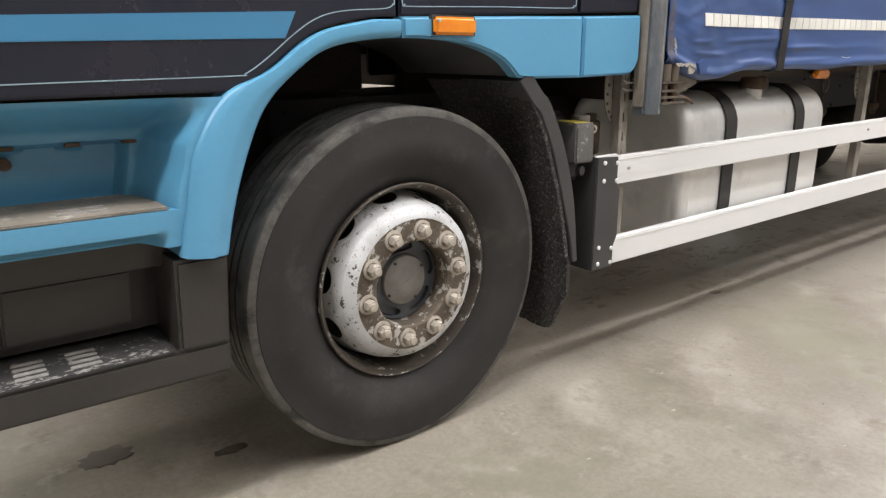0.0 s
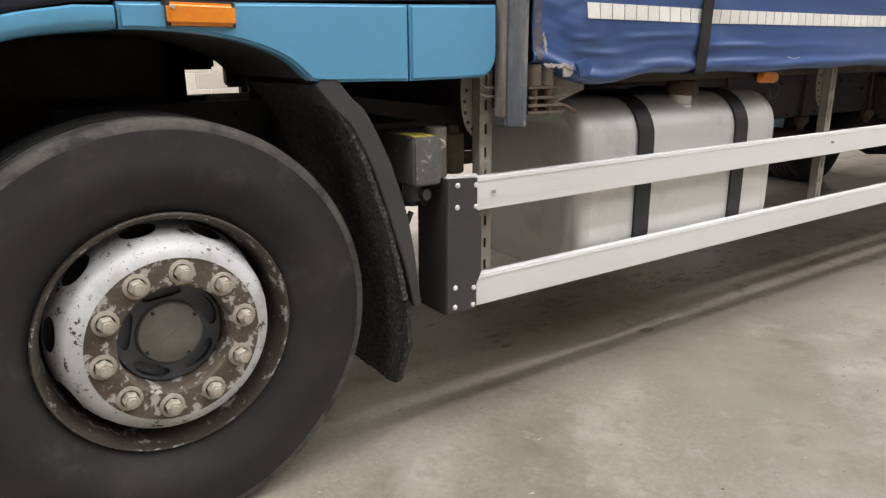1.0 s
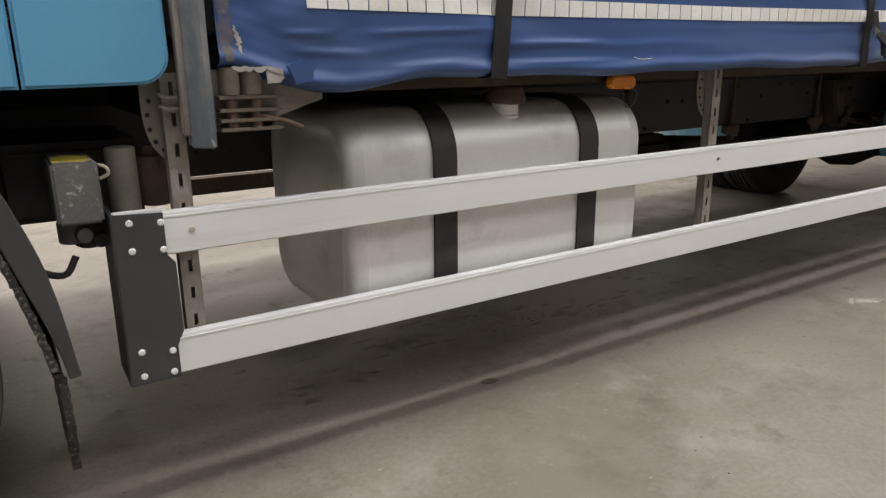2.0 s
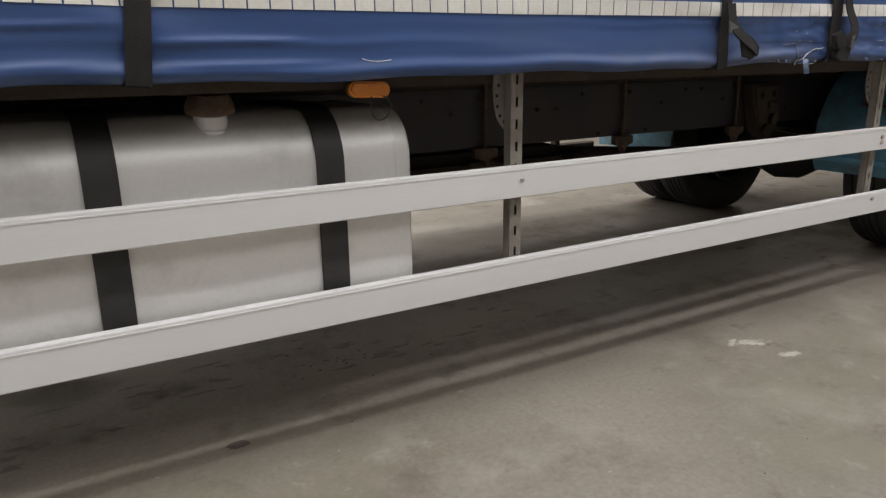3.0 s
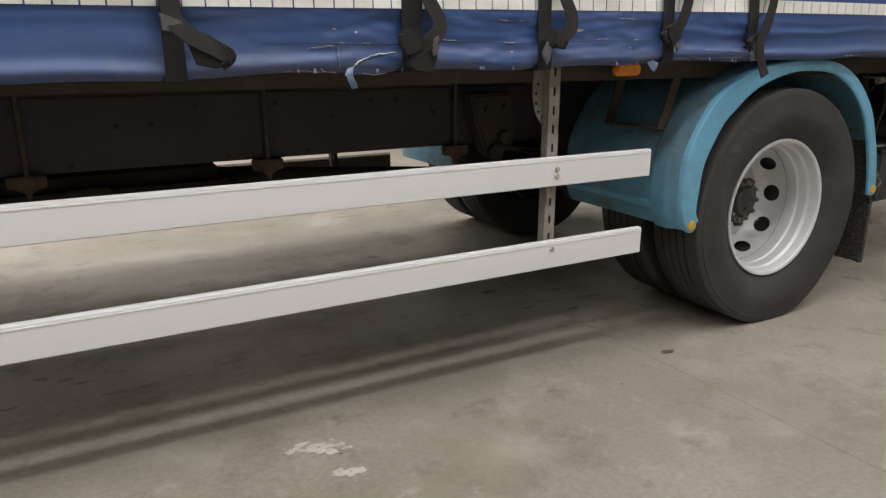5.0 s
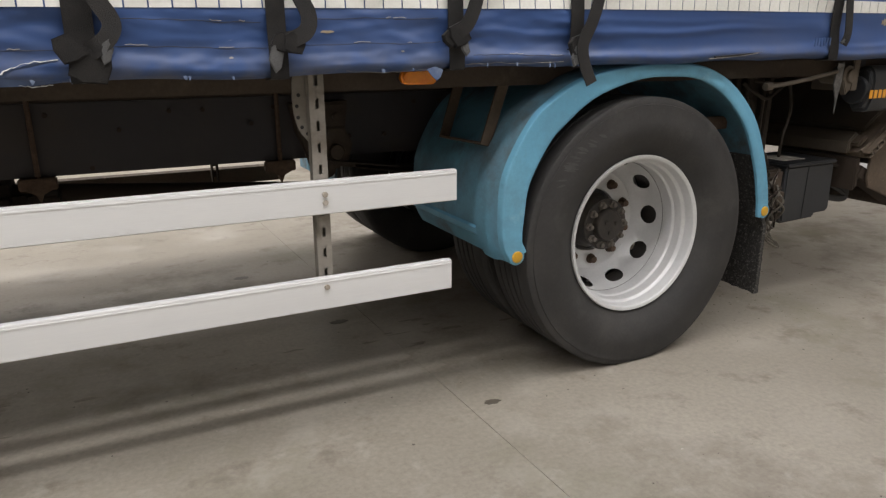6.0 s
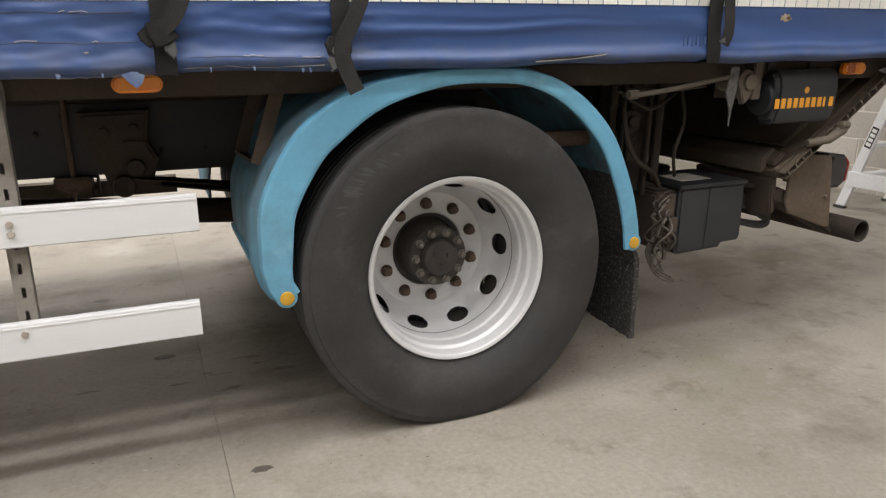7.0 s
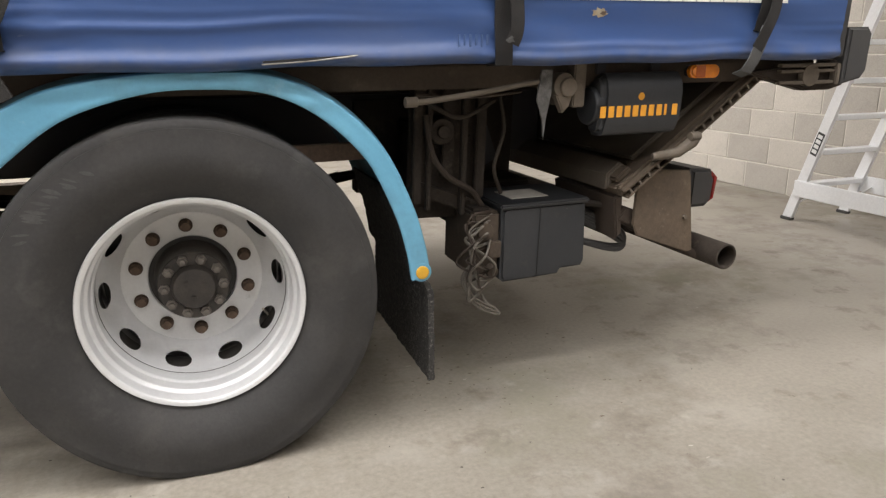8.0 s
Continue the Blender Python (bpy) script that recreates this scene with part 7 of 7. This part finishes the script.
# ---- the hall ----
def slab(name, pts, label):
    bm = bmesh.new()
    prism(bm, pts, -0.25, 0.0, 0.0008, "z", 1)
    return tagged(part(name, bm, M_FLOOR, None, label), category="floor", kind="structure")


JA, JB = 5.255, -0.016  # the saw cut: x at y = 0, and its slant
def joint_x(y):
    return JA + JB * y


slab("floor", [(-14, -16), (joint_x(-16) - 0.0008, -16), (joint_x(16) - 0.0008, 16), (-14, 16)], "stained beige polished concrete floor")
slab("floor", [(joint_x(-16) + 0.0008, -16), (18, -16), (18, 16), (joint_x(16) + 0.0008, 16)], "stained beige polished concrete floor")
bm = bmesh.new()
box(bm, -14, 18, -16, 16, -0.30, -0.004)
tagged(part("floor_bed", bm, M_FLOOR, None, "dark bed under the floor joint"), category="floor", kind="structure")

BW, BH, GAP = 0.44, 0.215, 0.010


def block_mesh(name, w, h):
    bm = bmesh.new()
    box(bm, 0, w, -0.006, 0.05, 0, h)
    face = [e for e in bm.edges if all(abs(v.co.y + 0.006) < 1e-5 for v in e.verts)]
    bmesh.ops.bevel(bm, geom=face, offset=0.003, segments=1, affect="EDGES")
    return to_mesh(name, bm, M_BLOCK)


def block_wall(name, m, length, height, near, label):
    """A mortar core and courses of blocks in half bond; near: the stretch whose blocks are built singly (from, to, top)."""
    bm = bmesh.new()
    box(bm, 0, length, 0.0, 0.20, -0.02, height)
    core = tagged(part(name, bm, M_MORTAR, None, label, at=m), category="wall", kind="structure")
    full = block_mesh("block", BW, BH)
    rest = bmesh.new()
    row, z = 0, 0.004
    while z + BH < height:
        x = -(BW + GAP) / 2 if row % 2 else 0.0
        while x < length:
            a, b = max(x, 0.0), min(x + BW, length)
            if b - a > 0.05:
                if near and near[0] <= x and x + BW <= near[1] and z < near[2]:
                    ob = new("block", full)
                    ob.parent = core
                    ob.matrix_basis = pose(x, 0, z)
                else:
                    v = [rest.verts.new(p) for p in ((a, -0.005, z), (b, -0.005, z), (b, -0.005, z + BH), (a, -0.005, z + BH), (a - 0.004, 0.001, z - 0.004), (b + 0.004, 0.001, z - 0.004), (b + 0.004, 0.001, z + BH + 0.004), (a - 0.004, 0.001, z + BH + 0.004))]
                    for q in ((0, 1, 2, 3), (0, 4, 5, 1), (1, 5, 6, 2), (2, 6, 7, 3), (3, 7, 4, 0)):
                        rest.faces.new([v[i] for i in q])
            x += BW + GAP
        z += BH + GAP
        row += 1
    part("block_field", rest, M_BLOCK, core, kind="stuff", at=Matrix())
    return core


# rear wall faces -u, far wall faces -v
block_wall("wall_rear", ROOM_M @ pose(U_REAR, V_FAR, 0, 0, 0, -90), V_FAR - V_NEAR, CEIL, (4.0, 12.0, 2.4), "bare grey concrete block wall with pale joints")
block_wall("wall_far", ROOM_M @ pose(U_FRONT, V_FAR, 0, 0, 0, 0), U_REAR - U_FRONT, CEIL, (9.0, 15.0, 2.0), "bare grey concrete block wall with pale joints")
for name, m, length in (("wall_near", ROOM_M @ pose(U_REAR, V_NEAR, 0, 0, 0, 180), U_REAR - U_FRONT), ("wall_front", ROOM_M @ pose(U_FRONT, V_NEAR, 0, 0, 0, 90), V_FAR - V_NEAR)):
    bm = bmesh.new()
    box(bm, 0, length, 0, 0.2, -0.02, CEIL)
    tagged(part(name, bm, M_PLASTER, None, "plain pale wall", at=m), category="wall", kind="structure")
bm = bmesh.new()
box(bm, U_FRONT - 0.2, U_REAR + 0.2, V_NEAR - 0.2, V_FAR + 0.2, CEIL, CEIL + 0.2)
tagged(part("ceiling", bm, M_CEIL, None, "plain pale ceiling", at=ROOM_M), category="ceiling", kind="structure")

# hall lamps, all out of view: a trough and its tubes above each light
fix = None
for lx, ly in LAMPS:
    if fix is None:
        fix = thing("ceiling_lamp", "white strip lamp hung under the ceiling", "lamp", (lx, ly, 4.93), "ceiling lamps")
        bm = bmesh.new()
        prism(bm, [(-0.06, 0.0), (-0.12, -0.045), (-0.115, -0.05), (-0.055, -0.005), (0.055, -0.005), (0.115, -0.05), (0.12, -0.045), (0.06, 0.0), (0.05, 0.06), (-0.05, 0.06)], -0.76, 0.76, 0.0, "x")
        part("trough", bm, M_WHITE, fix, at=Matrix())
        bm = bmesh.new()
        for y in (-0.6, 0.6):
            cyl(bm, (y, 0, 0.06), (y, 0, CEIL - 4.93), 0.004, 6)
        part("hanger", bm, M_NUT, fix, at=Matrix())
        for y in (-0.035, 0.035):
            bm = bmesh.new()
            cyl(bm, (-0.74, y, -0.018), (0.74, y, -0.018), 0.012, 10, 0.002)
            part("lamp_tube", bm, M_GLOW, fix, at=Matrix())
    else:
        copy_thing(fix, pose(lx, ly, 4.93))

# marks on the floor
for k, (x, y, rx, ry, m, lab) in enumerate([
    (-0.799, 0.491, 0.075, 0.055, M_STAIN, "small oily stain on the floor"), (1.937, 0.220, 0.035, 0.022, M_STAIN, "small oily stain on the floor"), (1.654, 0.525, 0.020, 0.010, M_CHALK, "pale chip on the floor"),
    (2.691, 0.165, 0.012, 0.010, M_CHALK, "pale chip on the floor"),     (4.279, -0.584, 0.012, 0.010, M_STAIN, "small oily stain on the floor"), (5.347, -0.075, 0.030, 0.018, M_STAIN, "small oily stain on the floor"), (5.110, 0.87, 0.04, 0.022, M_STAIN, "small oily stain on the floor"),
    (-0.485, 0.304, 0.05, 0.025, M_STAIN, "small oily stain on the floor"), (4.843, 1.703, 0.04, 0.025, M_STAIN, "small oily stain on the floor")]):
    bm = bmesh.new()
    blob(bm, x, y, 0.0006, rx, ry, 40 + k, n=26, rough=0.16)
    tagged(part("floor_stain", bm, m, None, lab), category="stain")
rnd = random.Random(23)
for cx, cy, lx, ly, n in ((3.906, -0.076, 0.075, 0.035, 26), (3.942, -0.240, 0.055, 0.016, 14)):
    bm = bmesh.new()
    for k in range(n):
        f = rnd.gauss(0, 0.5)
        blob(bm, cx + lx * f, cy - ly * f * 0.7 + ly * rnd.gauss(0, 0.45), 0.0004 + 0.00002 * k, rnd.uniform(0.006, 0.026), rnd.uniform(0.004, 0.012), 700 + k, 0.0004, 9, 0.55)
    tagged(part("floor_scuff", bm, M_CHALK, None, "pale scuff on the concrete floor"), category="stain", kind="stuff")
rnd = random.Random(41)
bm = bmesh.new()
for k in range(90):
    x, y = 7.0 + 0.22 * rnd.gauss(0, 1), 0.35 + 0.22 * rnd.gauss(0, 1)
    blob(bm, x, y, 0.0004 + 0.000005 * k, rnd.uniform(0.0015, 0.007), rnd.uniform(0.001, 0.005), 900 + k, 0.0004, 9, 0.5)
tagged(part("floor_dirt", bm, M_DUST, None, "brown dirt fallen on the floor under the tail lift"), category="dirt", kind="stuff")
rnd = random.Random(17)
bm = bmesh.new()
for k in range(34):
    a, r = rnd.uniform(0, 6.28), abs(rnd.gauss(0, 0.22))
    blob(bm, 2.45 + 1.1 * r * math.cos(a), 0.62 + 0.9 * r * math.sin(a), 0.0008, rnd.uniform(0.002, 0.009), rnd.uniform(0.002, 0.007), k, 0.001, 8)
tagged(part("oil_drip", bm, M_STAIN, None, "sprinkled dark oil drips on the floor"), category="stain", kind="stuff")
bm = bmesh.new()
for k in range(70):
    x = rnd.uniform(1.2, 6.6)
    y = 0.72 - 0.02 * x + rnd.gauss(0, 0.12)
    blob(bm, x, y, 0.0004, rnd.uniform(0.012, 0.06), rnd.uniform(0.004, 0.014), 1200 + k, 0.0003, 11, 0.6)
tagged(part("floor_smear", bm, M_SMEAR, None, "brown tyre dirt smeared on the floor under the lorry"), category="stain", kind="stuff")
bm = bmesh.new()
for k in range(60):
    x, y = rnd.uniform(-1.0, 8.5), rnd.uniform(-1.0, 0.9)
    blob(bm, x, y, 0.0005, rnd.uniform(0.002, 0.012), rnd.uniform(0.0012, 0.004), 1500 + k, 0.0003, 8, 0.6)
tagged(part("floor_chip", bm, M_CHALK, None, "small pale chips and scratches in the concrete"), category="stain", kind="stuff")
bm = bmesh.new()
for k in range(180):
    x, y = rnd.uniform(-1.5, 9.5), rnd.uniform(-1.4, 2.5)
    blob(bm, x, y, 0.0008, rnd.uniform(0.0015, 0.005), rnd.uniform(0.0015, 0.004), 300 + k, 0.0012, 7)
tagged(part("floor_grit", bm, M_STAIN, None, "dark specks of grit on the floor"), category="grit", kind="stuff")


# ---- step ladder by the rear wall ----
def ladder():
    lad = thing("step_ladder", "aluminium step ladder standing open by the block wall", "ladder", (10.25, 1.76, 0))
    run, top = -0.69, 2.1

    def on(x, z, dy=0.0):
        return (x, run * z / top + dy, z)

    for x in (-0.268, 0.268):
        bm = bmesh.new()
        tube(bm, [on(x, 0.0), on(x, top)], 0.01, flat=(0.014, 0.036))
        s = part("stile", bm, M_LADDER, lad, "aluminium stile", at=Matrix())
        bm = bmesh.new()
        box(bm, x - 0.022, x + 0.022, -0.045, 0.045, 0.0, 0.022, 0.004)
        part("rubber_foot", bm, M_PLASTIC, s, at=Matrix())
        bm = bmesh.new()
        tube(bm, [(x, -1.30, 0.0), (x, run - 0.03, top - 0.05)], 0.01, flat=(0.012, 0.026))
        part("rear_leg", bm, M_LADDER, lad, at=Matrix())
    for x in (-0.285, 0.285):
        bm = bmesh.new()
        box(bm, x - 0.010, x + 0.010, -1.20, -0.045, 0.178, 0.290, 0.004)
        part("stay_bar", bm, M_LADDER, lad, "flat aluminium stay bar", at=Matrix())
        bm = bmesh.new()
        tube(bm, [(x * 0.93, -0.03, 0.10), (x * 0.93, -0.20, 0.225)], 0.007, 8)
        part("brace", bm, M_LADDER, lad, at=Matrix())
    for k in range(8):
        bm = bmesh.new()
        z = 0.26 + 0.235 * k
        y = run * z / top
        box(bm, -0.25, 0.25, y - 0.045, y + 0.040, z - 0.016, z + 0.016, 0.004)
        part("tread", bm, M_LADDER, lad, at=Matrix())
    bm = bmesh.new()
    M = Matrix.Rotation(math.atan2(-run, top), 4, "X")
    box(bm, -0.2838, -0.280, -0.028, 0.028, 0.50, 0.66, 0.001, m=M)
    st = part("sticker", bm, M_BLACK, lad, "black and white sticker", at=Matrix())
    bm = bmesh.new()
    for k in range(4):
        box(bm, -0.2856, -0.282, -0.019, 0.019, 0.515 + 0.035 * k, 0.54 + 0.035 * k, 0.001, m=M)
    part("lettering_bar", bm, M_WHITE, st, at=Matrix())
    bm = bmesh.new()
    tube(bm, spline([(-0.29, -0.30, 0.98), (-0.32, -0.25, 0.985), (-0.33, -0.22, 1.02), (-0.32, -0.20, 1.04)], 5), 0.011, 10)
    part("hook", bm, M_WHITE, lad, "white plastic hook", at=Matrix())


ladder()
